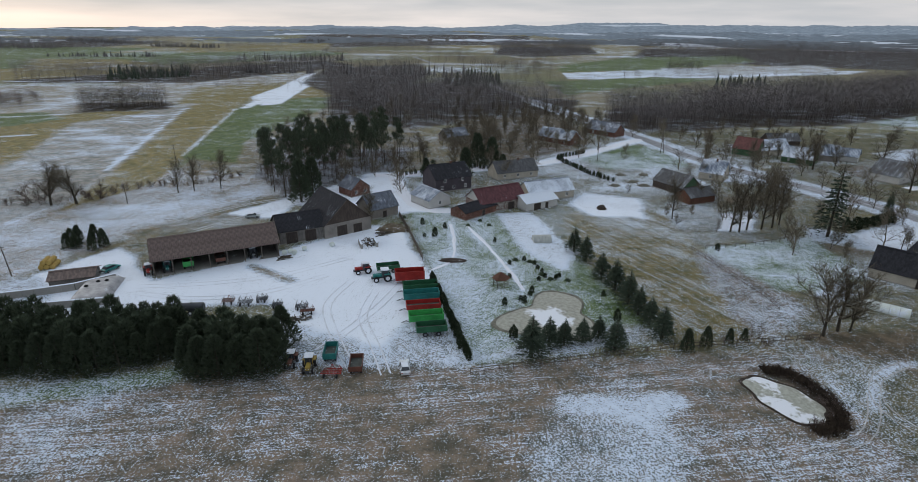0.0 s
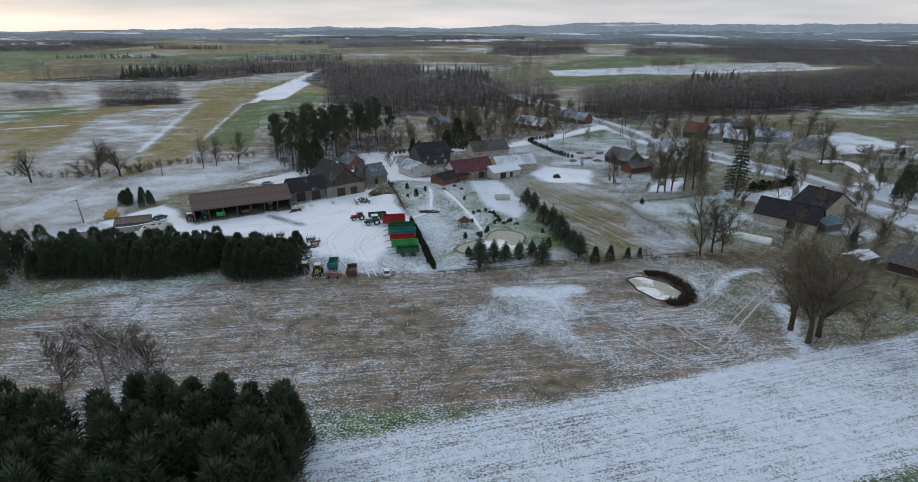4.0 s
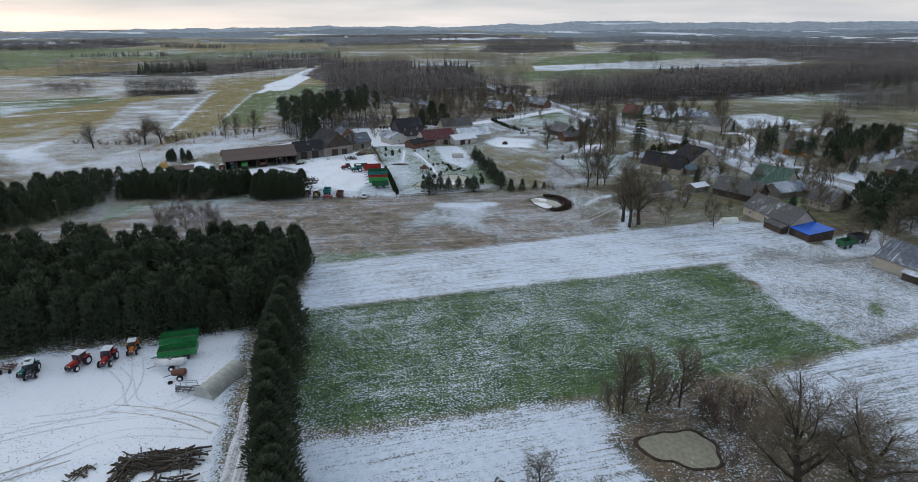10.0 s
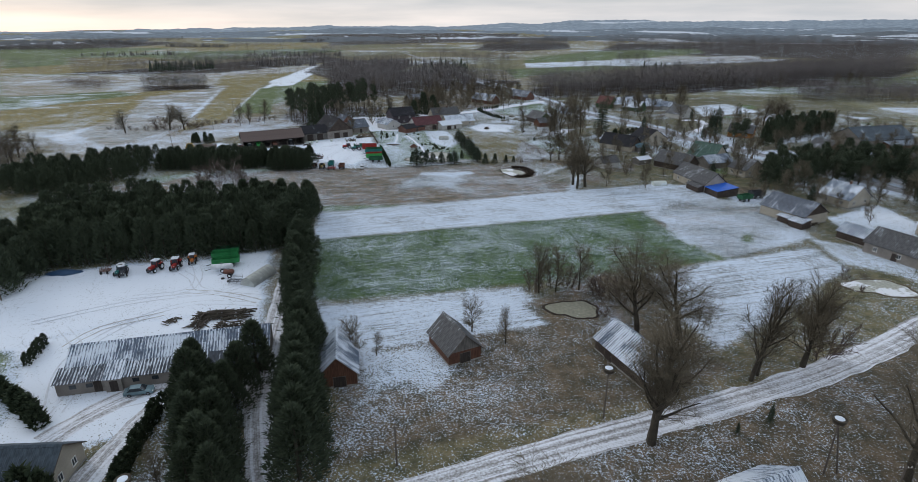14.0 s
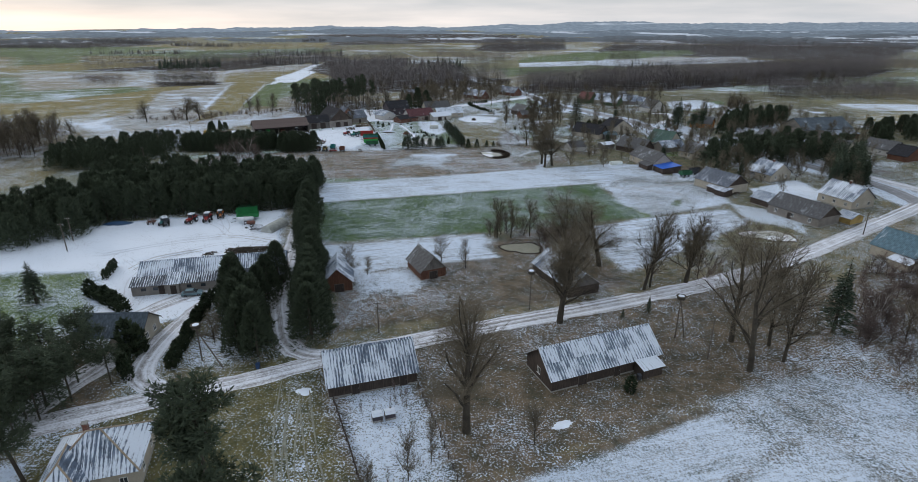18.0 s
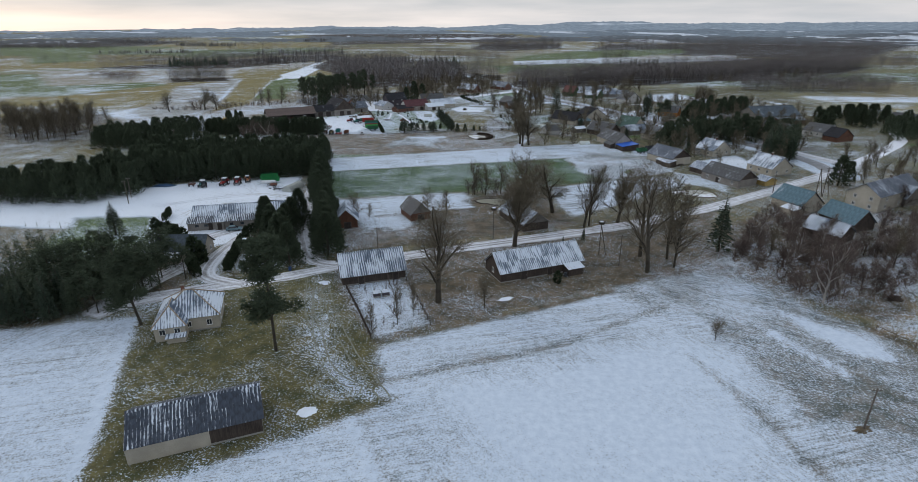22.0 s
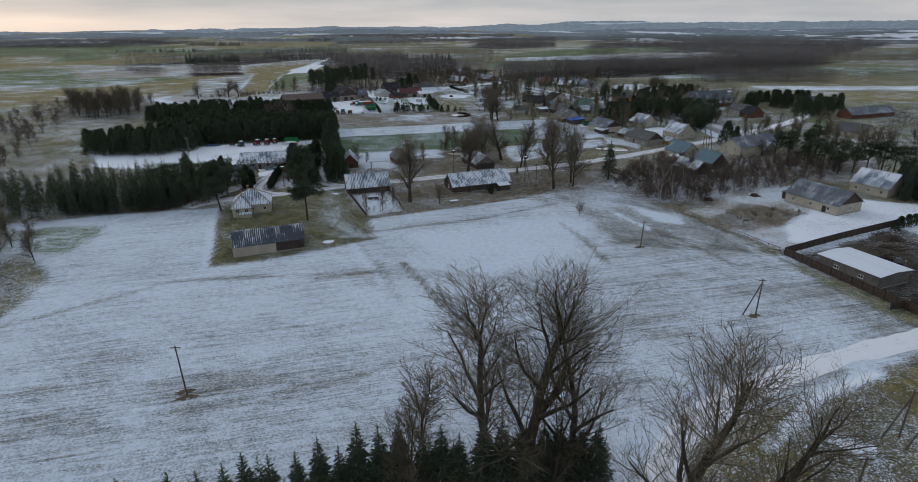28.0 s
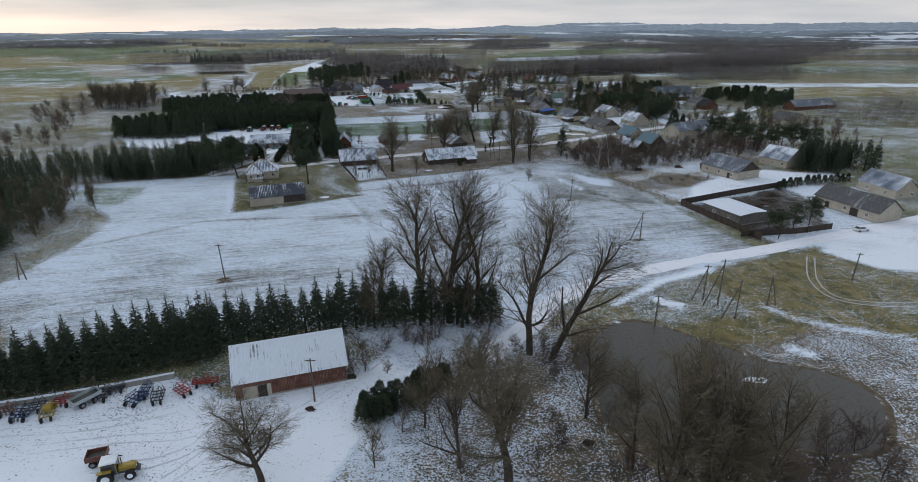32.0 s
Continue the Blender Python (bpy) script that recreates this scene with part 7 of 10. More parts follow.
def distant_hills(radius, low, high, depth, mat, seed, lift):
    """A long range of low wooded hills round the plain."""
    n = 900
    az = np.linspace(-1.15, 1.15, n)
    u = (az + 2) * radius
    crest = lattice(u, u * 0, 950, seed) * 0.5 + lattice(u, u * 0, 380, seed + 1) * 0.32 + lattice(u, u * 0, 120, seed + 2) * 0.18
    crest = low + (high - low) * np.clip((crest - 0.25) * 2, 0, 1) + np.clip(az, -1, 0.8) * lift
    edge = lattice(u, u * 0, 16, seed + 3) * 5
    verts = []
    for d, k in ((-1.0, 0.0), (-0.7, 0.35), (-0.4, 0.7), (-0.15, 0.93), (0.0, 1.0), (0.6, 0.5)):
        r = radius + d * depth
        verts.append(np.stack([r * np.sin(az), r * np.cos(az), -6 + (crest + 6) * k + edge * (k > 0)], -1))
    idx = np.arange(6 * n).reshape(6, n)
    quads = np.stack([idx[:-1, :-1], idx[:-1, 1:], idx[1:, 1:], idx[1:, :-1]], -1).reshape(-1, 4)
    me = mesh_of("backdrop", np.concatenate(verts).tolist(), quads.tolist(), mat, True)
    tagged(new("backdrop", me), "low wooded hills with snowy clearings on the horizon, haze in their colour", "hills", kind="structure")


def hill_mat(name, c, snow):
    """Wooded slopes seen from kilometres away, with thin snowy clearings; c includes the haze."""
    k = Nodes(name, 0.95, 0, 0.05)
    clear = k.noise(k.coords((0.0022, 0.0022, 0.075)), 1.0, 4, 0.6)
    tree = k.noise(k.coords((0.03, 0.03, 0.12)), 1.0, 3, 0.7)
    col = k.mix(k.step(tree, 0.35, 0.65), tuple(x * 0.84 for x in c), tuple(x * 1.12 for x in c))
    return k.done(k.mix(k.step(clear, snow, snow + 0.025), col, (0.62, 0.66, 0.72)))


# Each farther range is paler and bluer: aerial haze put into its colour.
distant_hills(2250, 4, 26, 330, hill_mat("hazed_wooded_slope", (0.145, 0.16, 0.175), 0.565), 40, 12)
distant_hills(3150, 20, 50, 500, hill_mat("far_hazed_wooded_slope", (0.205, 0.24, 0.275), 0.555), 60, 20)
distant_hills(4250, 40, 72, 700, hill_mat("farthest_hazed_wooded_slope", (0.30, 0.35, 0.40), 0.62), 80, 36)


# ---- buildings ----
def slab(name, corners, thick, mat, parent, label=""):
    """A flat plate from its four upper corners, given round its edge, with a thickness below."""
    c = [Vector(p) for p in corners]
    n = (c[1] - c[0]).cross(c[-1] - c[0]).normalized()
    if n.z < 0:
        n = -n
    v = c + [p - n * thick for p in c]
    k = len(c)
    f = [tuple(range(k)), tuple(range(2 * k - 1, k - 1, -1))] + [(i, i + k, (i + 1) % k + k, (i + 1) % k) for i in range(k)]
    return part(name, mesh_of(name, v, f, mat), None, parent, label)


SHEETS = {}


def sheet_mesh(w, l, mat):
    """One roofing sheet with shallow ribs, lying in its x and y."""
    key = (round(w, 2), round(l, 2), mat.name)
    if key not in SHEETS:
        n, verts, faces = 8, [], []
        for j in (0, 1):
            for i in range(n + 1):
                verts.append((w * (i / n - 0.5), l * (j - 0.5), 0.035 if i % 2 else 0.0))
        faces = [(i, i + 1, i + n + 2, i + n + 1) for i in range(n)]
        SHEETS[key] = mesh_of("roof_sheet", verts, faces, mat)
    return SHEETS[key]


def sheeted(slope, p0, along, down, cols, rows, mat, rng):
    """Lays roofing sheets over a slope; each sheet is a piece of its own."""
    w, l = along.length / cols, down.length / rows
    x, y = along.normalized(), -down.normalized()
    z = x.cross(y).normalized()
    me = sheet_mesh(w * 1.01, l * 1.03, mat)
    for i in range(cols):
        for j in range(rows):
            c = p0 + along * ((i + 0.5) / cols) + down * ((j + 0.5) / rows) + z * (0.035 + rng.uniform(0, 0.015))
            ob = new("roof_sheet", me)
            ob.parent = slope
            ob.matrix_basis = Matrix.Translation(c) @ Matrix((x, y, z)).transposed().to_4x4() @ Matrix.Rotation(rng.uniform(-0.008, 0.008), 4, "Y")


def window_part(parent, side, u, z, w, h, L, W, mat=None):
    """A window set in a wall: frame, sill and two panes. side: front, back, left or right."""
    m = side_pose(side, u, L, W) @ Matrix.Translation((0, 0, z))
    bm = bmesh.new()
    for x0, x1, z0, z1 in ((-w / 2, -w / 2 + 0.08, 0, h), (w / 2 - 0.08, w / 2, 0, h), (-w / 2, w / 2, h - 0.08, h), (-w / 2, w / 2, 0, 0.08), (-0.035, 0.035, 0.08, h - 0.08)):
        block(bm, x0, x1, -0.07, 0.05, z0, z1)
    win = part("window", bm, mat or TRIM, parent)
    win.matrix_basis = m
    for s in (-1, 1):
        part("pane", boxed(min(s * 0.04, s * (w / 2 - 0.08)), max(s * 0.04, s * (w / 2 - 0.08)), -0.03, 0.0, 0.08, h - 0.08), GLASS, win)
    part("sill", boxed(-w / 2 - 0.06, w / 2 + 0.06, -0.14, 0.0, -0.05, 0.0), TRIM, win)


def side_pose(side, u, L, W):
    if side == "front":
        return Matrix.Translation((u, -W / 2, 0))
    if side == "back":
        return Matrix.Translation((-u, W / 2, 0)) @ Matrix.Rotation(math.pi, 4, "Z")
    if side == "left":
        return Matrix.Translation((-L / 2, -u, 0)) @ Matrix.Rotation(-math.pi / 2, 4, "Z")
    return Matrix.Translation((L / 2, u, 0)) @ Matrix.Rotation(math.pi / 2, 4, "Z")


def door_part(parent, side, u, w, h, L, W, mat=None, leaves=1):
    m = side_pose(side, u, L, W)
    bm = bmesh.new()
    n = max(3, int(w / 0.2))
    block(bm, -w / 2 + 0.01, w / 2 - 0.01, -0.07, 0.02, 0.03, h - 0.02, bevel=0.01)
    door = part("door", bm, mat or DARKDOOR, parent)
    door.matrix_basis = m
    bm = bmesh.new()
    block(bm, -w / 2 - 0.1, -w / 2, -0.06, 0.03, 0, h + 0.1)
    block(bm, w / 2, w / 2 + 0.1, -0.06, 0.03, 0, h + 0.1)
    block(bm, -w / 2, w / 2, -0.06, 0.03, h, h + 0.1)
    part("door_frame", bm, TIMBER, door)
    part("handle", rodded((w * 0.36, -0.1, 1.0), (w * 0.36, -0.1, 1.2), 0.02), STEEL, door)


def wall_part(parent, L, W, eave, ridge, side, mat, thick=0.22, gable=None, hip=False):
    """One wall; the end walls rise to the ridge, in boards above the eaves if a gable material is given."""
    if side in ("front", "back"):
        y0, y1 = (-W / 2, -W / 2 + thick) if side == "front" else (W / 2 - thick, W / 2)
        part("wall", boxed(-L / 2, L / 2, y0, y1, 0, eave), mat, parent)
        return
    x0, x1 = (-L / 2, -L / 2 + thick) if side == "left" else (L / 2 - thick, L / 2)
    part("wall", boxed(x0, x1, -W / 2 + thick, W / 2 - thick, 0, eave), mat, parent)
    if hip:
        return
    tri = [(-W / 2, eave), (W / 2, eave), (0, ridge)]
    v = [(x0 - 0.003, y, z) for y, z in tri] + [(x1 + 0.003, y, z) for y, z in tri]
    part("gable", mesh_of("gable", v, [(0, 2, 1), (3, 4, 5), (0, 1, 4, 3), (1, 2, 5, 4), (2, 0, 3, 5)], gable or mat), None, parent)


def house(name, label, cat, x, y, rot, L, W, eave, ridge, roof, wall, gable=None, over=0.4, doors=(), windows=(), chimney=(), sheets=0, open_front=False, hip=False, group="", wall_back=None):
    """A house or barn: walls, roof slopes (with single sheets where asked), gables, doors, windows, chimney. The ridge runs along its x."""
    ob = empty(name, pose(x, y, 0, 0, 0, rot), label, cat, group)
    rng = random.Random(f"{x}{y}")
    for side in ("front", "back", "left", "right"):
        if side == "front" and open_front:
            n = max(3, int(L / 4))
            for i in range(n + 1):
                px = -L / 2 + 0.15 + (L - 0.3) * i / n
                part("post", boxed(px - 0.12, px + 0.12, -W / 2, -W / 2 + 0.24, 0, eave), TIMBER, ob)
            part("beam", boxed(-L / 2, L / 2, -W / 2 + 0.02, -W / 2 + 0.22, eave - 0.3, eave), TIMBER, ob)
            continue
        wall_part(ob, L, W, eave, ridge, side, wall, gable=gable, hip=hip)
    part("plinth", boxed(-L / 2 - 0.05, L / 2 + 0.05, -W / 2 - 0.05, W / 2 + 0.05, -0.1, 0.28 if not open_front else 0.04), CONCRETE, ob)
    rise = ridge - eave
    slope = rise / (W / 2)
    ze = eave - over * slope
    yo, xo = W / 2 + over, L / 2 + over
    if hip:
        run = min(W / 2, L / 2 - 0.8)
        for s in (-1, 1):
            cs = [(-L / 2 + run, 0, ridge), (L / 2 - run, 0, ridge), (xo, s * yo, ze), (-xo, s * yo, ze)]
            slab("roof_slope", cs if s < 0 else cs, 0.1, roof, ob)
            e = [(s * (L / 2 - run), 0, ridge), (s * xo, -yo, ze), (s * xo, yo, ze)]
            slab("roof_slope", e if s > 0 else e[::-1], 0.1, roof, ob)
            for t in (-1, 1):
                part("hip_cap", rodded((s * (L / 2 - run), 0, ridge + 0.05), (s * xo, t * yo, ze + 0.05), 0.12, 0.12, 6), CAPS, ob)
        part("ridge_cap", rodded((-L / 2 + run, 0, ridge + 0.05), (L / 2 - run, 0, ridge + 0.05), 0.13, 0.13, 6), CAPS, ob)
    else:
        for s in (-1, 1):
            cs = [(-xo, 0, ridge + 0.08), (xo, 0, ridge + 0.08), (xo, s * yo, ze + 0.08), (-xo, s * yo, ze + 0.08)]
            sl = slab("roof_slope", cs, 0.1, roof, ob)
            if sheets:
                down = Vector((0, s * yo, ze - ridge))
                cols, rows = max(2, int(2 * xo / 1.45)), max(1, round(down.length / sheets))
                p0 = Vector((-xo if s < 0 else xo, 0, ridge + 0.08))
                sheeted(sl, p0, Vector((2 * xo * (1 if s < 0 else -1), 0, 0)), down, cols, rows, roof, rng)
        bm = bmesh.new()
        for s in (-1, 1):
            block(bm, -xo, xo, -0.2, 0.2, -0.02, 0.02, m=Matrix.Translation((0, s * 0.16, ridge + 0.10)) @ Matrix.Rotation(-s * math.atan(slope), 4, "X"))
        part("ridge_cap", bm, roof, ob)
        for s in (-1, 1) if sheets else ():
            for e in (-1, 1):
                a, b = Vector((e * xo, 0, ridge)), Vector((e * xo, s * yo, ze))
                part("barge_board", rodded(a, b, 0.07, 0.07, 4), TIMBER, ob)
    for side, u, w, h in doors:
        door_part(ob, side, u, w, h, L, W)
    for side, u, z, w, h in windows:
        window_part(ob, side, u, z, w, h, L, W)
    for cx, cy in chimney:
        bm = bmesh.new()
        top = ridge + 0.9
        block(bm, cx - 0.3, cx + 0.3, cy - 0.3, cy + 0.3, eave, top)
        ch = part("chimney", bm, W_BRICK, ob)
        part("chimney_cap", boxed(cx - 0.4, cx + 0.4, cy - 0.4, cy + 0.4, top, top + 0.12), CONCRETE, ch)
    return ob


def lean_to(parent, x0, x1, y0, y1, z_in, z_out, roof, wall, name="lean_to"):
    """A low addition with a single slope, falling towards y0."""
    bm = bmesh.new()
    v = [(x0, y0, 0), (x1, y0, 0), (x1, y1, 0), (x0, y1, 0), (x0, y0, z_out), (x1, y0, z_out), (x1, y1, z_in), (x0, y1, z_in)]
    p = part(name, mesh_of(name, v, [(3, 2, 1, 0), (4, 5, 6, 7), (0, 1, 5, 4), (1, 2, 6, 5), (2, 3, 7, 6), (3, 0, 4, 7)], wall), None, parent)
    bm.free()
    d = (z_in - z_out) / (y1 - y0)
    slab("roof_slope", [(x0 - 0.3, y1, z_in + 0.1), (x1 + 0.3, y1, z_in + 0.1), (x1 + 0.3, y0 - 0.35, z_out - 0.35 * d + 0.1), (x0 - 0.3, y0 - 0.35, z_out - 0.35 * d + 0.1)], 0.1, roof, p)
    return p


def hip_wing(parent, x0, x1, y0, y1, eave, ridge, roof, wall):
    """A wing with its own ridge towards y, hipped at its front, and two windows."""
    xm, run, o = (x0 + x1) / 2, (x1 - x0) / 2, 0.4
    d = o * (ridge - eave) / run
    wing = part("wing", boxed(x0, x1, y0, y1, 0.0, eave), wall, parent)
    back = y1 + 2.0
    slab("roof_slope", [(xm, y0 + run, ridge), (xm, back, ridge), (x0 - o, back, eave - d), (x0 - o, y0 - o, eave - d)], 0.1, roof, wing)
    slab("roof_slope", [(xm, back, ridge), (xm, y0 + run, ridge), (x1 + o, y0 - o, eave - d), (x1 + o, back, eave - d)], 0.1, roof, wing)
    slab("roof_slope", [(xm, y0 + run, ridge), (x0 - o, y0 - o, eave - d), (x1 + o, y0 - o, eave - d)], 0.1, roof, wing)
    for e in ((x0 - o, y0 - o, eave - d), (x1 + o, y0 - o, eave - d), (xm, back, ridge)):
        part("hip_cap", rodded((xm, y0 + run, ridge + 0.05), Vector(e) + Vector((0, 0, 0.05)), 0.12, 0.12, 6), CAPS, wing)
    for u in (-1.3, 1.3):
        bm = bmesh.new()
        for a, b, c, e in ((-0.55, -0.47, 0, 1.2), (0.47, 0.55, 0, 1.2), (-0.47, 0.47, 1.12, 1.2), (-0.47, 0.47, 0, 0.08), (-0.03, 0.03, 0.08, 1.12)):
            block(bm, a, b, -0.07, 0.04, c, e)
        win = part("window", bm, TRIM, wing)
        win.matrix_basis = Matrix.Translation((xm + u, y0, 1.3))
        part("pane", boxed(-0.47, 0.47, -0.03, 0.0, 0.08, 1.12), GLASS, win)
    return wing


TARP = plain("blue_tarpaulin", (0.02, 0.12, 0.55), 0.4, var=0.15, scale=1.0)

# the farm
house("barn", "long open barn with a brown sheet roof and posts", "barn", -63.1, 134.1, 27, 29.3, 13.0, 4.0, 7.4, R_BROWN, W_GREYBOARD, open_front=True, sheets=3.6, gable=W_BOARD)
house("barn", "weathered barn with board doors beside the long barn", "barn", -46.3, 150.7, 28, 12.5, 11.0, 3.8, 7.0, R_DARK, W_GREYBOARD, doors=(('front', -3, 3.0, 3.2), ('front', 2.2, 3.0, 3.2)), sheets=3.2)
house("barn", "tall dark barn with a steep roof and plank gable", "barn", -37.4, 159.0, 128, 17.0, 14.8, 4.0, 10.5, R_DARK, W_BLOCK, doors=(('left', -2, 3, 3), ('left', 3, 2.6, 2.6)), gable=W_BOARD, sheets=3.4)
house("barn", "grey barn wing with a streaked fibre cement roof", "barn", -26.4, 171.5, 38, 9.8, 9.0, 3.2, 6.8, R_GREY, W_BLOCK, doors=(('front', 0, 1.2, 2.0),))
house("outbuilding", "small brick building with pale gable behind the barn", "shed", -38.0, 194.3, 134, 8.0, 7.8, 3.0, 6.0, R_GREY, W_BRICK, windows=(('left', -1.9, 1.0, 1.0, 1.2), ('left', 1.9, 1.0, 1.0, 1.2)))
house("farmhouse", "dark slate-clad two-storey farmhouse", "house", -4.8, 204.3, 27, 14.5, 12.0, 5.0, 9.0, R_DARK, W_SLATE, windows=(('front', -4.8, 1.0, 1.0, 1.2), ('front', 0.0, 1.0, 1.0, 1.2), ('front', 4.8, 1.0, 1.0, 1.2), ('front', -3.6, 3.4, 1.0, 1.2), ('front', 3.6, 3.4, 1.0, 1.2), ('right', -3.0, 1.0, 1.0, 1.2), ('right', 3.0, 1.0, 1.0, 1.2)), chimney=((1.5, 0.0),))
house("shed", "small pale shed with a frosted steep roof", "shed", -9.9, 183.1, 128, 11.0, 8.8, 3.0, 5.6, R_FROST, W_WHITE, windows=(('left', 0.0, 1.0, 1.0, 1.2),))
house("outbuilding", "long outbuilding with a maroon sheet roof", "barn", 12.2, 180.4, 30, 17.5, 10.0, 3.4, 7.0, R_MAROON, W_BRICK, doors=(('front', 3, 2.4, 2.4),), windows=(('left', 0.0, 1.0, 1.0, 1.2),), gable=W_WHITE)
house("shed", "low brick shed with a dark roof", "shed", 4.7, 172.0, 44, 14.0, 7.0, 2.6, 4.2, R_DARK, W_BRICK, doors=(('front', 1, 1.2, 2.0),))
house("house", "house with a frosted grey roof and pale gable", "house", 30.9, 192.6, 23, 17.8, 9.0, 3.0, 6.2, R_FROST, W_PLASTER, windows=(('front', -5.9, 1.0, 1.0, 1.2), ('front', 0.0, 1.0, 1.0, 1.2), ('front', 5.9, 1.0, 1.0, 1.2), ('right', 0.0, 1.0, 1.0, 1.2)))
house("garage", "low garage under fresh snow", "garage", 25.6, 181.3, 31, 13.0, 8.0, 2.8, 4.6, R_SNOWY, W_WHITE, doors=(('front', -2, 2.6, 2.2), ('front', 2, 1.0, 2.0)))
house("house", "pale house with a dark grey roof behind the garden", "house", 21.6, 221.3, 23, 18.1, 9.0, 3.0, 6.6, R_OLD, W_PLASTER, windows=(('front', -6.0, 1.0, 1.0, 1.2), ('front', 0.0, 1.0, 1.0, 1.2), ('front', 6.0, 1.0, 1.0, 1.2)), chimney=((2.0, 0.0),))
house("house", "far grey-roofed house among the trees", "house", -3.3, 296.5, 33, 12.8, 9.0, 3.0, 6.4, R_GREY, W_BLOCK, windows=(('front', -3.2, 1.0, 1.0, 1.2), ('front', 3.2, 1.0, 1.0, 1.2)))
house("house", "brick house with a frosted roof by the road", "house", 52.1, 293.6, -46, 20.8, 9.0, 3.0, 7.0, R_FROST, W_BRICK, windows=(('front', -6.9, 1.0, 1.0, 1.2), ('front', 0.0, 1.0, 1.0, 1.2), ('front', 6.9, 1.0, 1.0, 1.2), ('right', 0.0, 1.0, 1.0, 1.2)))
house("house", "dark red house beside the village road", "house", 82.2, 317.2, -50, 19.4, 9.0, 3.0, 7.0, R_GREY, W_BRICK, windows=(('front', -4.8, 1.0, 1.0, 1.2), ('front', 4.8, 1.0, 1.0, 1.2)))
house("barn", "old barn with a patchy fibre cement roof and green gable", "barn", 81.2, 202.8, -62, 14.0, 9.0, 3.0, 6.6, R_OLD, W_BOARD, gable=W_GREENBOARD)
house("house", "small cream house with frosted roof and chimney", "house", 103.0, 220.4, -40, 9.0, 9.0, 3.2, 7.2, R_FROST, W_PLASTER, windows=(('right', -2.2, 1.0, 1.0, 1.2), ('right', 2.2, 1.0, 1.0, 1.2), ('front', 0.0, 1.0, 1.0, 1.2)), chimney=((0.5, 0.0),))
house("shed", "brown plank shed by the pond", "shed", 82.9, 188.4, 22, 11.0, 7.0, 2.8, 5.0, R_OLD, W_REDBOARD)
house("house", "house with a red roof among bare trees", "house", 138.9, 266.6, -44, 11.0, 10.0, 3.5, 8.0, R_RED, W_GREENBOARD)
house("house", "green house with a frosted roof", "house", 154.5, 250.1, -45, 12.6, 9.0, 3.0, 7.0, R_FROST, W_GREENBOARD, windows=(('front', -3.2, 1.0, 1.0, 1.2), ('front', 3.2, 1.0, 1.0, 1.2)))
house("house", "low house with a frosted grey roof", "house", 178.3, 257.1, -40, 13.0, 8.0, 2.8, 5.6, R_FROST, W_WHITE)
house("house", "dark-roofed house far among trees", "house", 168.0, 291.9, 2, 16.5, 8.0, 2.8, 6, R_OLD, W_BOARD)

# the village
tarp_barn = house("barn", "long grey barn with cream gable walls", "barn", 122.2, 56.7, -76, 19.0, 9.0, 3.0, 6.6, R_OLD, W_PLASTER, windows=(('front', -6.3, 1.0, 1.0, 1.2), ('front', 0.0, 1.0, 1.0, 1.2), ('front', 6.3, 1.0, 1.0, 1.2)), sheets=3.2, gable=W_PLASTER)
house("house", "cream house with a weathered grey roof", "house", 147.5, 72.6, -62, 7.9, 11.5, 3.0, 6.4, R_OLD, W_PLASTER, windows=(('front', -2.0, 1.0, 1.0, 1.2), ('front', 2.0, 1.0, 1.0, 1.2), ('right', -2.9, 1.0, 1.0, 1.2), ('right', 2.9, 1.0, 1.0, 1.2)), chimney=((1.0, 0.3),))
patchy_house = house("house", "cream house with a patchy snowy roof", "house", 162.3, 33.8, -65, 10.0, 11.5, 3.0, 6.8, R_FROST, W_PLASTER, windows=(('front', -2.5, 1.0, 1.0, 1.2), ('front', 2.5, 1.0, 1.0, 1.2), ('right', -2.9, 1.0, 1.0, 1.2), ('right', 2.9, 1.0, 1.0, 1.2)), chimney=((1.0, 0.0),), sheets=3.4)
cream_barn = house("barn", "long cream barn with dark shed annexes", "barn", 136.2, 18.3, -64, 14.6, 10.7, 3.2, 6.6, R_GREY, W_PLASTER, doors=(('front', 0, 1.2, 2.0),), sheets=3.4, gable=W_BOARD)
house("barn", "long barn with a weathered roof beside the lane", "barn", 147.4, -15.5, -65, 17.1, 9.6, 3.0, 6.2, R_OLD, W_BLOCK, doors=(('front', -1, 1.2, 2.0),), windows=(('front', -5.7, 1.0, 1.0, 1.2), ('front', 0.0, 1.0, 1.0, 1.2), ('front', 5.7, 1.0, 1.0, 1.2)), sheets=3.2, gable=W_BOARD)
house("shed", "low shed with a frosted roof beside the long barn", "shed", 143.7, -1.5, -65, 7.6, 7.5, 2.4, 4.2, R_FROST, W_BOARD)
house("house", "cream house with a frosted roof by the crossroads", "house", 170.6, -0.4, -69, 12.1, 10.7, 3.2, 7.2, R_FROST, W_PLASTER, windows=(('front', -4.0, 1.0, 1.0, 1.2), ('front', 0.0, 1.0, 1.0, 1.2), ('front', 4.0, 1.0, 1.0, 1.2), ('right', -2.7, 1.0, 1.0, 1.2), ('right', 2.7, 1.0, 1.0, 1.2)), chimney=((0.5, 0.0),), sheets=3.4)
house("shed", "green and ochre plank shed", "shed", 159.5, -19.7, -65, 4.5, 6.0, 2.2, 3.4, R_FROST, W_YELLOWBOARD)
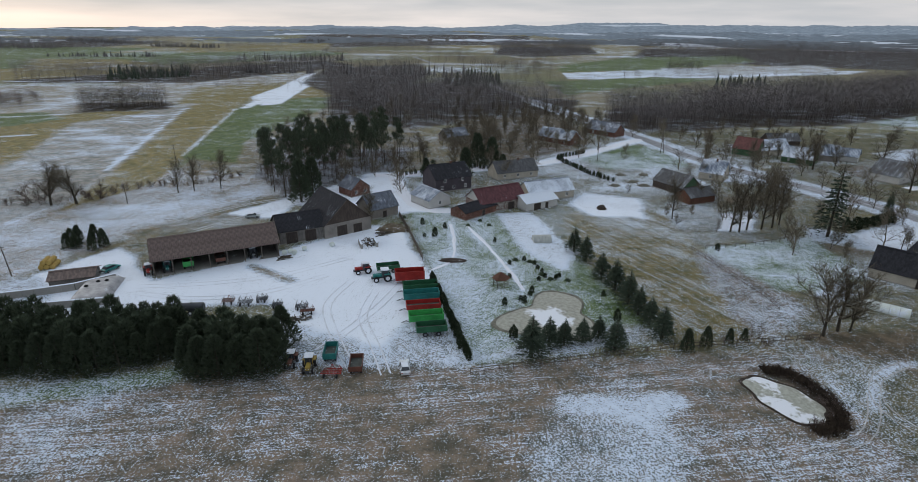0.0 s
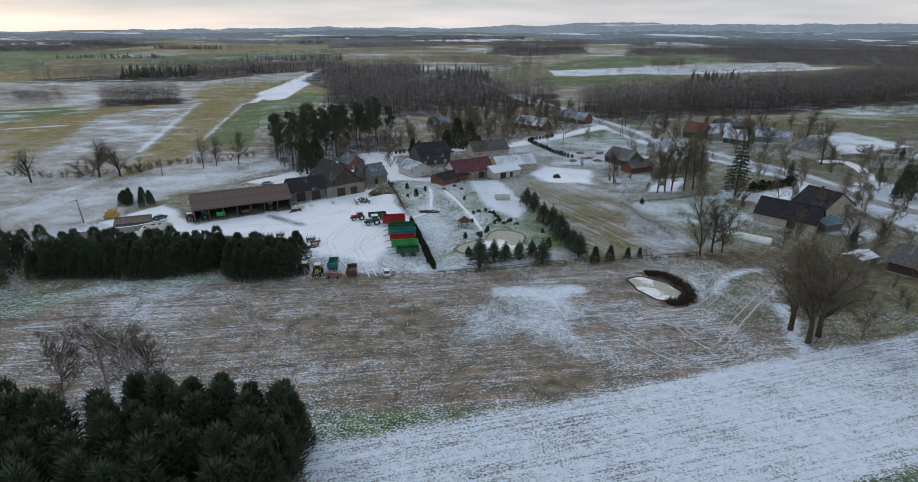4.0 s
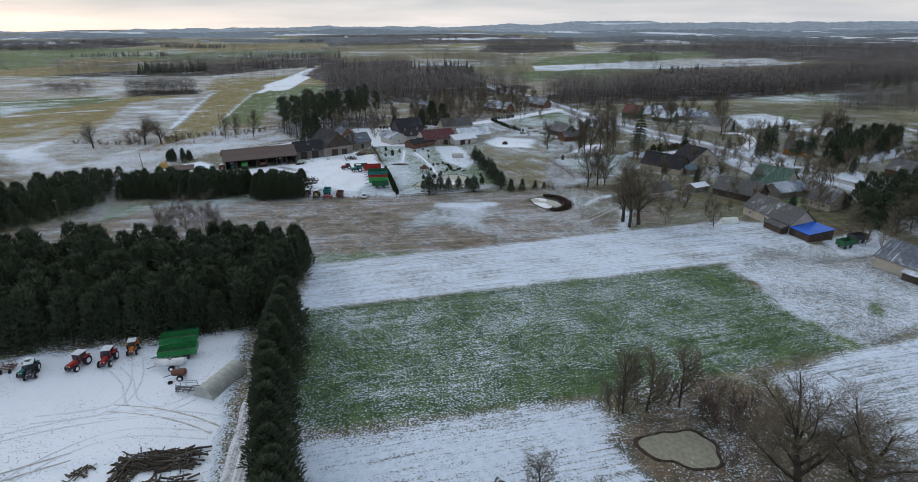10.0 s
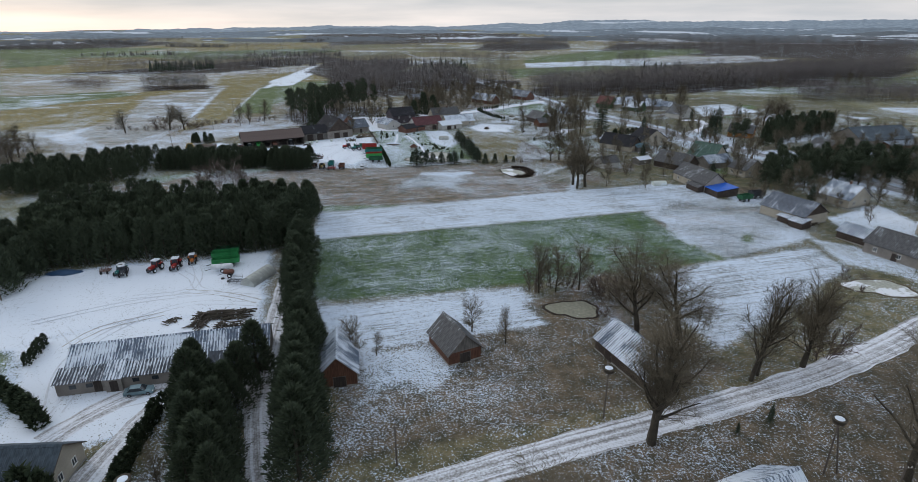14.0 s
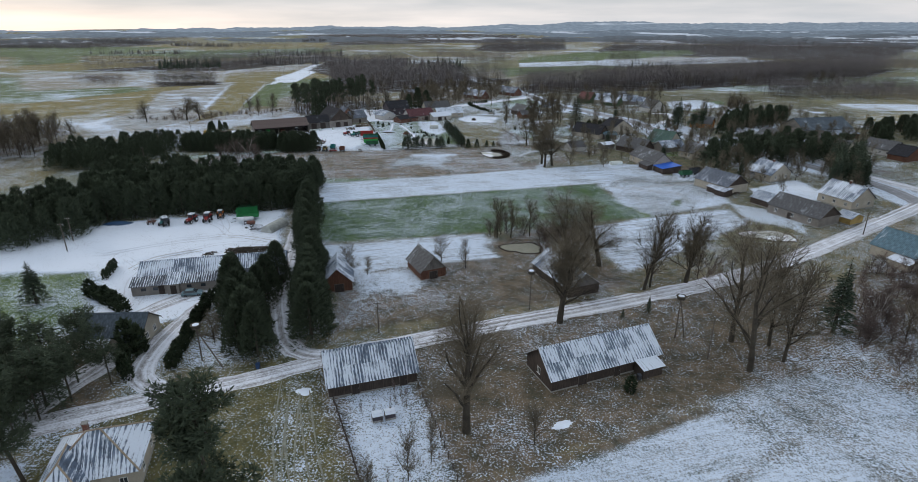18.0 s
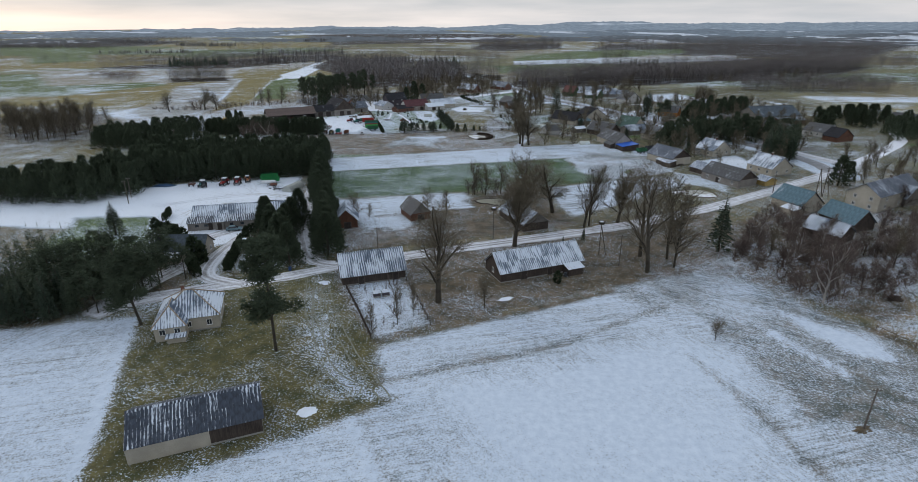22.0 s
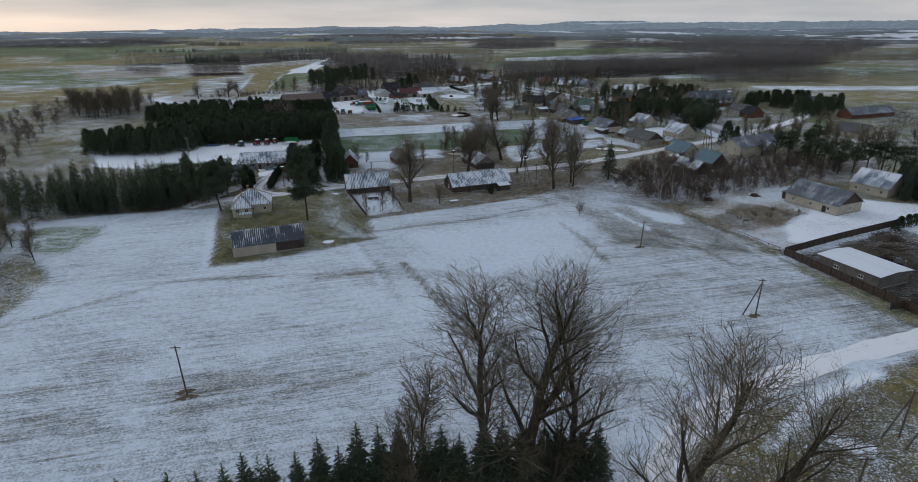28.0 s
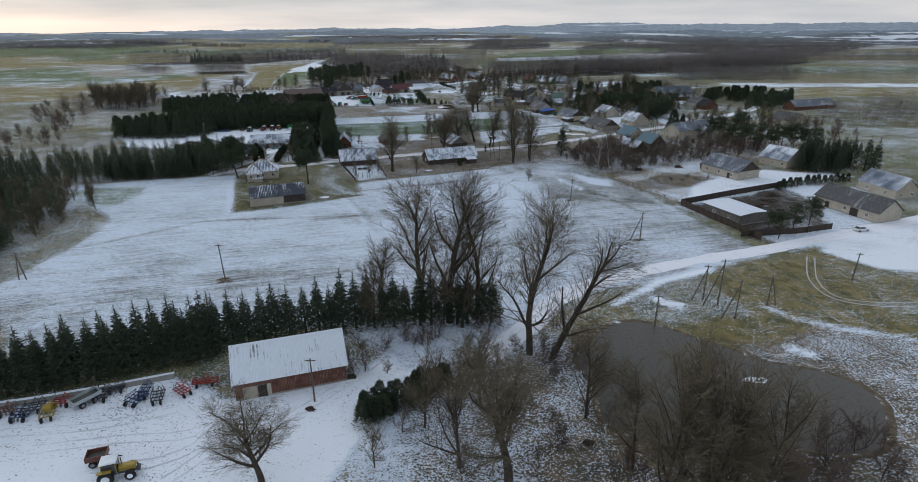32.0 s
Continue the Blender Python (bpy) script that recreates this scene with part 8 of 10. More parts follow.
teal_barn = house("barn", "plastered barn with a teal sheet roof", "barn", 154.4, -49.1, -69, 11.0, 9.1, 3.2, 7.0, R_TEAL, W_PLASTER, doors=(('front', 2, 1.2, 2.0),), sheets=3.2)
house("shed", "shed with a teal sheet roof", "shed", 159.9, -65.7, -74, 11.7, 7.8, 2.8, 6.4, R_TEAL, W_BOARD, sheets=3.2)
house("house", "two-storey cream house with a grey roof", "house", 186.5, -43.2, 30, 26.3, 9.8, 5.4, 8.6, R_GREY, W_PLASTER, windows=(('front', -8.8, 1.0, 1.0, 1.2), ('front', 0.0, 1.0, 1.0, 1.2), ('front', 8.8, 1.0, 1.0, 1.2), ('front', -8.8, 3.6, 1.0, 1.2), ('front', 0.0, 3.6, 1.0, 1.2), ('front', 8.8, 3.6, 1.0, 1.2), ('left', -2.4, 1.0, 1.0, 1.2), ('left', 2.4, 1.0, 1.0, 1.2), ('left', -2.4, 3.6, 1.0, 1.2), ('left', 2.4, 3.6, 1.0, 1.2)), chimney=((2.0, 0.0),))
house("house", "long pale house with red plank annexe", "house", 240.6, 80.9, -63, 13.2, 11.5, 3.0, 6.4, R_OLD, W_WHITE, windows=(('front', -5.0, 1.0, 1.0, 1.2), ('front', -1.7, 1.0, 1.0, 1.2), ('front', 1.7, 1.0, 1.0, 1.2), ('front', 5.0, 1.0, 1.0, 1.2)), sheets=3.4)
house("barn", "dark brown barn by the meadow", "barn", 240.5, 66.4, -69, 8.3, 11.5, 2.8, 6.6, R_DARK, W_REDBOARD)
hall = house("barn", "large hall with a dark curved roof and brick front", "barn", 236.7, 129.0, 12, 30.7, 18.0, 4.6, 9.5, R_DARKBLUE, W_BLOCK, gable=W_GREYBOARD)
house("house", "cream house with a big dark roof", "house", 214.8, 77.5, -62, 14.7, 11.5, 3.2, 7.6, R_OLD, W_PLASTER, windows=(('right', -2.9, 1.0, 1.0, 1.2), ('right', 2.9, 1.0, 1.0, 1.2)))
house("barn", "low dark barn behind the conifers", "barn", 203.9, 113.0, -64, 9.8, 11.5, 2.8, 6.2, R_OLD, W_REDBOARD)
house("shed", "shed with a blue-frosted roof behind the scrub", "shed", 148.2, -76.1, -58, 10.0, 7.5, 2.8, 5.4, R_FROST, W_BOARD, sheets=3.0)
house("house", "long dark-roofed house beyond the trees", "house", 312.9, 66.8, 21, 39.1, 9.7, 3.0, 6.6, R_GREY, W_REDBOARD)
house("house", "grey-roofed house behind dark pines", "house", 262.2, 0.6, -62, 15.2, 11.5, 3.0, 6.8, R_OLD, W_PLASTER)
house("house", "small house in the trees by the crossroads", "house", 193.5, -42.6, -69, 7.0, 7.5, 3.0, 6.4, R_FROST, W_BLOCK)
house("barn", "dark-roofed barn with a pale lower wall", "barn", 110.1, 122.5, -45, 17.0, 9.0, 2.8, 7.0, R_DARK, W_PLASTER, doors=(('front', 2, 2.2, 2.2),), gable=W_BOARD)
house("house", "gabled house with pale plaster and a dark roof", "house", 126.7, 133.0, 115, 11.0, 16.0, 3.2, 8.0, R_DARK, W_PLASTER, windows=(('left', -4.0, 1.0, 1.0, 1.2), ('left', 4.0, 1.0, 1.0, 1.2), ('left', 0.0, 4.0, 1.0, 1.2)), chimney=((1.0, 0.0),))
house("shed", "lean shed with a frosted roof", "shed", 118.5, 117.9, 21, 7.3, 6.0, 2.4, 3.6, R_TEAL, W_GREYBOARD)
house("barn", "old barn with patches of snow on its broken roof", "barn", 123.1, 83.3, -52, 15.0, 9.0, 2.8, 6.6, R_OLD, W_BOARD, gable=W_BOARD, sheets=3.0)
house("house", "gabled house with a dark green roof", "house", 140.9, 94.8, -52, 12.0, 12.0, 3.2, 8.2, R_GREEN, W_PLASTER, windows=(('front', -3.0, 1.0, 1.0, 1.2), ('front', 3.0, 1.0, 1.0, 1.2), ('left', -3.0, 1.0, 1.0, 1.2), ('left', 3.0, 1.0, 1.0, 1.2), ('left', 0.0, 4.2, 1.0, 1.2)), chimney=((0.0, 0.5),))
house("shed", "grey shed with a blue-frosted roof", "shed", 140.5, 86.2, 18, 12.3, 8.0, 2.6, 5.0, R_FROST, W_GREYBOARD)
house("shed", "small hut with a snow-covered roof", "shed", 111.1, 91.1, 26, 6.4, 4.5, 2.4, 3.2, R_SNOWY, W_GREYBOARD, windows=(('front', 0.0, 1.0, 1.0, 1.2),))
house("shed", "plank shed beside the big trees", "shed", 94.7, 85.8, 27, 8.6, 6.0, 2.5, 4.6, R_OLD, W_WHITE)
house("house", "orange plank house with a grey roof", "house", 183.6, 153.0, -35, 12.0, 9.0, 3.0, 6.4, R_OLD, W_ORANGE, windows=(('front', -3.0, 1.0, 1.0, 1.2), ('front', 3.0, 1.0, 1.0, 1.2)))
house("house", "far house with a snowy roof", "house", 219.3, 189.4, -54, 9.1, 9.0, 3.0, 6.2, R_SNOWY, W_PLASTER)
house("house", "pale gabled house beyond the road", "house", 175.1, 220.3, 121, 11.0, 13.8, 3.2, 8, R_OLD, W_WHITE, windows=(('left', -3.4, 1.0, 1.0, 1.2), ('left', 3.4, 1.0, 1.0, 1.2)))
house("house", "far house with a frosted roof", "house", 150.3, 269.2, 16, 16.6, 9.0, 3.0, 7, R_FROST, W_PLASTER)
house("house", "far house with a frosted roof", "house", 169.9, 257.4, -26, 10.2, 9.0, 3.0, 7, R_FROST, W_BLOCK)
house("house", "far grey house beyond the meadow", "house", 318.9, 120.5, -50, 19.1, 10.0, 3, 6, R_OLD, W_BOARD)

# south-east: compound and houses along the snowy yard
yard_house = house("house", "long plastered house with a frosted grey roof", "house", 173.8, -120.1, -65, 17.4, 11.5, 3.2, 6.8, R_GREY, W_PLASTER, doors=(('front', 4.5, 1.1, 2.0),), windows=(('front', -5.8, 1.0, 1.0, 1.2), ('front', 0.0, 1.0, 1.0, 1.2), ('front', 5.8, 1.0, 1.0, 1.2), ('right', 0.0, 1.0, 1.0, 1.2)), sheets=3.2, gable=W_BOARD)
house("house", "cream house with a pale frosted roof", "house", 202.5, -103.9, -60, 11.9, 11.5, 3.4, 7.4, R_FROST, W_PLASTER, windows=(('front', -4.0, 1.0, 1.0, 1.2), ('front', 0.0, 1.0, 1.0, 1.2), ('front', 4.0, 1.0, 1.0, 1.2), ('right', 0.0, 1.0, 1.0, 1.2)), sheets=3.4)
house("shed", "grey flat-roofed shed under smooth snow in the compound", "shed", 151.4, -173.2, -68, 14.2, 10.4, 3.2, 3.55, R_SNOWY, W_GREYBOARD, windows=(('front', -2.5, 1.3, 1.2, 0.8), ('front', 3.2, 1.3, 1.2, 0.8)))
house("barn", "long plastered barn with a dark grey roof", "barn", 192.0, -168.0, -71, 21.1, 9.5, 3.2, 6.6, R_OLD, W_PLASTER, doors=(('front', -6, 1.2, 2.0), ('front', 3, 2.4, 2.4)), windows=(('front', -7.0, 1.0, 1.0, 1.2), ('front', 0.0, 1.0, 1.0, 1.2), ('front', 7.0, 1.0, 1.0, 1.2)), sheets=3.4)
house("house", "cream house with a frosted roof beside the yard", "house", 216.0, -147.5, -77, 14.5, 9.0, 3.4, 7.0, R_FROST, W_PLASTER, windows=(('front', -3.6, 1.0, 1.0, 1.2), ('front', 3.6, 1.0, 1.0, 1.2), ('right', -2.2, 1.0, 1.0, 1.2), ('right', 2.2, 1.0, 1.0, 1.2)))

# the lane: long stable, plank huts and barns
stable = house("stable", "long low stable with frosted sheet roof and brick front", "stable", -19.0, -61.0, 13, 32.2, 7.5, 3.3, 5.4, R_FROST, W_BLOCK, sheets=2.2)
house("hut", "plank hut with a frosted steep roof", "hut", 10.7, -64.5, 101, 9.5, 6.4, 2.6, 5.8, R_FROST, W_REDBOARD, doors=(('left', 0.3, 2.0, 2.0),), sheets=3.0, gable=W_REDBOARD)
house("hut", "plank hut with a weathered steep roof", "hut", 31.0, -57.7, 116, 9.0, 6.4, 2.5, 5.6, R_OLD, W_REDBOARD, doors=(('left', 0, 2.0, 2.0),), sheets=3.0, gable=W_GREYBOARD)
house("barn", "narrow plank barn with a frosted sheet roof", "barn", 64.0, -63.4, -68, 16.0, 8.0, 2.6, 5.6, R_FROST, W_BOARD, doors=(('front', -4, 2.0, 2.1),), sheets=3.0, gable=W_GREYBOARD)
brown_house = house("house", "small brown house with a dark streaked roof behind the hedge", "house", -26.4, -89.6, 3, 12.0, 7.6, 2.8, 5.6, R_DARKBLUE, W_PLASTER, windows=(('right', -1.5, 1.0, 1.0, 1.2), ('right', 1.5, 1.0, 1.0, 1.2), ('front', 3.0, 1.0, 1.0, 1.2)), sheets=2.6)
house("barn", "plank barn with frosted roof above a garden plot", "barn", 23.7, -101.4, 18, 14.7, 9.0, 2.5, 6.2, R_FROST, W_BOARD, doors=(('front', -3, 1.2, 1.9), ('front', 5, 1.2, 1.9)), sheets=3.2, gable=W_BOARD)
log_barn = house("barn", "long old log barn with a snow-streaked roof", "barn", 63.1, -98.1, 22, 22.1, 8.5, 2.6, 6.0, R_DUSTED, W_BOARD, doors=(('front', -5, 1.6, 2.0), ('front', 2, 1.2, 1.9)), windows=(('left', 0.0, 1.2, 1.0, 1.2),), sheets=3.2, gable=W_BOARD)
farmhouse = house("farmhouse", "cream plastered farmhouse with a hipped frosted roof", "house", -9.1, -123.7, 17, 11.0, 9.5, 3.3, 6.8, R_FROST, W_PLASTER, windows=(('front', -3.7, 1.0, 1.0, 1.2), ('front', 0.0, 1.0, 1.0, 1.2), ('front', 3.7, 1.0, 1.0, 1.2), ('right', -2.4, 1.0, 1.0, 1.2), ('right', 2.4, 1.0, 1.0, 1.2)), hip=True, chimney=((-1.0, 0.6),))
dark_barn = house("barn", "long plank barn with a dark streaked sheet roof", "barn", 6.6, -156.2, 22, 17.1, 9.0, 2.9, 5.4, R_STREAK, W_BOARD, sheets=3.1, gable=W_BOARD)
white_barn = house("barn", "white-roofed brick and plaster barn under fresh snow", "barn", 40.3, -257.0, 19, 17.0, 9.0, 3.4, 7.2, R_SNOWY, W_BRICK, doors=(('front', -4.5, 1.4, 2.2),), sheets=3.4, gable=W_BRICK)

# annexes and repairs
lean_to(brown_house, -3.2, 0.6, -6.2, -3.8, 2.6, 2.0, R_FROST, W_PLASTER)
lean_to(tarp_barn, 9.6, 16.4, -4.4, 4.0, 3.1, 2.2, TARP, W_BOARD)
lean_to(tarp_barn, 2.5, 9.2, -7.0, -4.5, 2.6, 1.9, R_OLD, W_BOARD)
lean_to(cream_barn, 0.0, 3.5, -7.0, -4.4, 2.7, 1.9, R_FROST, W_BOARD)
lean_to(cream_barn, 4.6, 8.8, -8.4, -4.4, 2.8, 2.0, R_FROST, W_BOARD)
lean_to(log_barn, 5.6, 9.6, -6.8, -4.2, 2.5, 1.9, R_SNOWY, W_BOARD, "porch")
hip_wing(farmhouse, -5.6, -0.2, -7.4, -3.0, 3.3, 6.0, R_FROST, W_PLASTER)
lean_to(farmhouse, -3.4, -0.3, -8.6, -7.4, 1.4, 1.2, R_FROST, W_PLASTER, "porch")
lean_to(hall, -3.0, 15.0, -14.0, -8.9, 4.0, 2.6, R_BLUEGREY, W_REDBOARD)
lean_to(teal_barn, 1.0, 6.0, -7.6, -4.4, 2.6, 1.9, R_SNOWY, W_PLASTER)
lean_to(patchy_house, -6.5, -2.5, -7.6, -4.0, 2.6, 2.0, R_OLD, W_WHITE)
lean_to(yard_house, -11.5, -8.9, -3.5, 2.5, 2.8, 2.2, R_DARK, W_BOARD)
part("plaster_wall", boxed(-9.0, 1.5, -4.56, -4.45, 0.0, 2.75), W_PLASTER, dark_barn, "cream plastered lower wall")
part("plaster_wall", boxed(-7.4, -3.2, -4.56, -4.45, 0.0, 2.2), W_PLASTER, white_barn, "cream plastered wall panel")
lean_to(stable, -17.0, 6.0, -7.0, -3.76, 3.3, 2.4, R_STREAK, W_BLOCK, "front_bay")
lean_to(stable, 6.6, 16.0, -7.0, -3.76, 3.3, 2.4, R_STREAK, W_BOARD, "front_bay")
lean_to(stable, -9.5, -7.0, -7.6, -3.76, 3.7, 2.6, R_FROST, W_BLOCK, "porch")
for sx in (-14.5, -12.0, -5.0, -2.0, 2.0):
    part("window", boxed(sx - 0.5, sx + 0.5, -7.06, -6.9, 1.1, 1.8), GLASS, stable)
for sx in (-10.8, -8.2, 4.2):
    part("door", boxed(sx - 0.6, sx + 0.6, -7.66 if sx == -8.2 else -7.06, -6.9, 0.05, 2.05), DARKDOOR, stable)


# ---- machines, cars, poles, fences and small things ----
PAINT = {n: plain(f"paint_{n}", c, 0.45, 0.1, var=0.25, scale=1.5, snow=0.12) for n, c in {
    "red": (0.33, 0.03, 0.025), "green": (0.03, 0.22, 0.07), "bright_green": (0.06, 0.38, 0.10), "dark_green": (0.03, 0.12, 0.06), "teal": (0.03, 0.20, 0.19), "blue": (0.025, 0.06, 0.14),
    "rust": (0.16, 0.07, 0.05), "yellow": (0.34, 0.24, 0.05), "orange": (0.50, 0.16, 0.03), "white": (0.68, 0.70, 0.72), "silver": (0.42, 0.46, 0.48), "dark_grey": (0.06, 0.065, 0.075), "slate": (0.16, 0.24, 0.27)}.items()}
RUBBER = plain("rubber", (0.025, 0.025, 0.027), 0.85, var=0.3)
DIRTY_SNOW = plain("snow_dusting", (0.72, 0.75, 0.80), 0.85, var=0.15, scale=2.0)
STRAW = plain("straw", (0.40, 0.27, 0.08), 0.9, var=0.3, scale=3.0, snow=0.2)


def wheel(parent, x, y, r, w):
    """A wheel lying across y: tyre and rim."""
    bm = bmesh.new()
    m = Matrix.Translation((x, y, r)) @ Matrix.Rotation(math.pi / 2, 4, "X")
    for dz, rr in ((-w / 2, r * 0.9), (-w / 4, r), (w / 4, r), (w / 2, r * 0.9)):
        pass
    bmesh.ops.create_cone(bm, cap_ends=True, segments=16, radius1=r, radius2=r, depth=w, matrix=m)
    bmesh.ops.bevel(bm, geom=[e for e in bm.edges if len(e.link_faces) == 2 and any(len(f.verts) > 4 for f in e.link_faces)], offset=w * 0.2, segments=2, affect="EDGES")
    wh = part("wheel", bm, RUBBER, parent)
    bm = bmesh.new()
    bmesh.ops.create_cone(bm, cap_ends=True, segments=12, radius1=r * 0.52, radius2=r * 0.52, depth=w + 0.03, matrix=m)
    part("rim", bm, DIRTY_SNOW if r > 0.5 else STEEL, wh)
    return wh


def tractor(label, x, y, rot, colour, s=1.0):
    ob = empty("tractor", pose(x, y, 0, 0, 0, rot) @ Matrix.Diagonal((s, s, s, 1)), label, "tractor")
    p = PAINT[colour]
    part("bonnet", boxed(0.35, 2.25, -0.42, 0.42, 0.95, 1.65, bevel=0.12), p, ob)
    part("chassis", boxed(-1.3, 2.1, -0.3, 0.3, 0.6, 0.97, bevel=0.05), PAINT["dark_grey"], ob)
    cab = part("cab", boxed(-1.15, 0.35, -0.75, 0.75, 1.0, 2.55, bevel=0.1), GLASS, ob, "glazed cab")
    part("cab_roof", boxed(-1.3, 0.5, -0.85, 0.85, 2.55, 2.78, bevel=0.08), DIRTY_SNOW, cab, "snow-covered cab roof")
    for px in (-1.14, 0.34):
        for py in (-0.74, 0.74):
            part("pillar", rodded((px, py, 1.0), (px, py, 2.56), 0.06, 0.06, 5), p, cab)
    for s2 in (-1, 1):
        wheel(ob, -0.85, s2 * 1.0, 0.88, 0.5)
        wheel(ob, 1.6, s2 * 0.88, 0.6, 0.38)
        part("mudguard", boxed(-1.6, -0.1, s2 * 1.0 - 0.28, s2 * 1.0 + 0.28, 1.72, 1.84, bevel=0.05), p, ob)
        part("headlight", boxed(2.22, 2.3, s2 * 0.25 - 0.1, s2 * 0.25 + 0.1, 1.25, 1.42), TRIM, ob)
    part("exhaust", rodded((0.7, 0.3, 1.6), (0.7, 0.3, 2.5), 0.05), PAINT["dark_grey"], ob)
    part("front_weight", boxed(2.2, 2.6, -0.4, 0.4, 0.6, 1.0, bevel=0.05), PAINT["dark_grey"], ob)
    return ob


BEDFROST = plain("frosted_trailer_bed", (0.085, 0.095, 0.085), 0.8, var=0.4, scale=2.0, snow=0.28)


def trailer(label, x, y, rot, colour, L=6.0, W=2.4, side=1.0, axles=2, load=None):
    """A tipping trailer: floor, four side boards, wheels and drawbar."""
    ob = empty("trailer", pose(x, y, 0, 0, 0, rot), label, "trailer")
    p, z = PAINT[colour], 1.05
    part("frame", boxed(-L / 2 + 0.2, L / 2 - 0.2, -0.45, 0.45, 0.75, z), PAINT["dark_grey"], ob)
    part("bed", boxed(-L / 2, L / 2, -W / 2, W / 2, z, z + 0.08), p, ob)
    for s in (-1, 1):
        part("side_board", boxed(-L / 2, L / 2, s * W / 2 - 0.04, s * W / 2 + 0.04, z + 0.08, z + side), p, ob)
        part("end_board", boxed(s * L / 2 - 0.04, s * L / 2 + 0.04, -W / 2 + 0.04, W / 2 - 0.04, z + 0.08, z + side), p, ob)
        n = max(2, int(L / 1.3))
        for i in range(n + 1):
            px = -L / 2 + L * i / n
            part("stake", boxed(px - 0.04, px + 0.04, s * (W / 2 + 0.04) - 0.04, s * (W / 2 + 0.04) + 0.04, z, z + side + 0.06), p, ob)
        for a in range(axles):
            wheel(ob, -L * 0.22 + a * (L * 0.44 if axles == 2 else 0), s * (W / 2 - 0.2), 0.5, 0.32)
    part("load", boxed(-L / 2 + 0.05, L / 2 - 0.05, -W / 2 + 0.05, W / 2 - 0.05, z + 0.08, z + 0.16), load or BEDFROST, ob, "thin frost in the worn bed")
    bm = bmesh.new()
    rod(bm, (L / 2 - 0.2, -0.4, 0.85), (L / 2 + 1.6, 0, 0.5), 0.06)
    rod(bm, (L / 2 - 0.2, 0.4, 0.85), (L / 2 + 1.6, 0, 0.5), 0.06)
    part("drawbar", bm, PAINT["dark_grey"], ob)
    return ob


def tanker(label, x, y, rot, colour, L=4.5, r=0.85):
    ob = empty("tanker_trailer", pose(x, y, 0, 0, 0, rot), label, "tanker")
    bm = bmesh.new()
    bmesh.ops.create_cone(bm, cap_ends=True, segments=20, radius1=r, radius2=r, depth=L, matrix=Matrix.Translation((0, 0, r + 0.7)) @ Matrix.Rotation(math.pi / 2, 4, "Y"))
    bmesh.ops.bevel(bm, geom=[e for e in bm.edges if any(len(f.verts) > 4 for f in e.link_faces)], offset=0.2, segments=2, affect="EDGES")
    part("tank", bm, PAINT[colour], ob)
    part("hatch", rodded((0, 0, 2 * r + 0.65), (0, 0, 2 * r + 0.9), 0.25, 0.25, 10), STEEL, ob)
    for s in (-1, 1):
        wheel(ob, -0.2, s * 0.85, 0.55, 0.35)
    part("drawbar", rodded((L / 2, 0, 0.9), (L / 2 + 1.5, 0, 0.5), 0.07), PAINT["dark_grey"], ob)
    return ob


def car(label, x, y, rot, colour):
    ob = empty("car", pose(x, y, 0, 0, 0, rot), label, "car")
    p = PAINT[colour]
    bm = bmesh.new()
    prof = [(-2.2, 0.35), (-2.25, 0.85), (-1.5, 0.98), (0.9, 0.98), (1.9, 0.85), (2.2, 0.65), (2.2, 0.35)]
    rings = [[bm.verts.new((px, s * (0.86 if pz > 0.5 else 0.8), pz)) for px, pz in prof] for s in (-1, 1)]
    bm.faces.new(rings[0])
    bm.faces.new(rings[1][::-1])
    for i in range(len(prof)):
        j = (i + 1) % len(prof)
        bm.faces.new((rings[0][i], rings[1][i], rings[1][j], rings[0][j]))
    bmesh.ops.recalc_face_normals(bm, faces=bm.faces)
    body = part("body", bm, p, ob)
    bm = bmesh.new()
    low, top = [(-1.75, 0.96), (1.1, 0.96)], [(-1.25, 1.42), (0.35, 1.42)]
    v = [bm.verts.new((px, s * (0.8 if pz < 1 else 0.62), pz)) for s in (-1, 1) for px, pz in (low[0], low[1], top[1], top[0])]
    for f in ((0, 1, 2, 3), (7, 6, 5, 4), (0, 4, 5, 1), (1, 5, 6, 2), (3, 2, 6, 7), (0, 3, 7, 4)):
        bm.faces.new([v[i] for i in f])
    bmesh.ops.recalc_face_normals(bm, faces=bm.faces)
    cabin = part("cabin", bm, GLASS, ob, "dark window glass")
    part("roof_panel", boxed(-1.28, 0.38, -0.62, 0.62, 1.42, 1.47, bevel=0.02), DIRTY_SNOW if colour in ("white", "silver") else p, cabin)
    for s in (-1, 1):
        for px in (-1.35, 1.4):
            wheel(ob, px, s * 0.78, 0.32, 0.2)
        part("headlight", boxed(2.12, 2.23, s * 0.6 - 0.15, s * 0.6 + 0.15, 0.6, 0.74), TRIM, body)
        part("tail_light", boxed(-2.28, -2.2, s * 0.65 - 0.12, s * 0.65 + 0.12, 0.7, 0.85), PAINT["red"], body)
        part("pillar", rodded((-1.25, s * 0.63, 1.42), (-1.7, s * 0.8, 0.97), 0.05, 0.05, 4), p, cabin)
        part("pillar", rodded((0.35, s * 0.63, 1.42), (1.05, s * 0.8, 0.97), 0.04, 0.04, 4), p, cabin)
    return ob


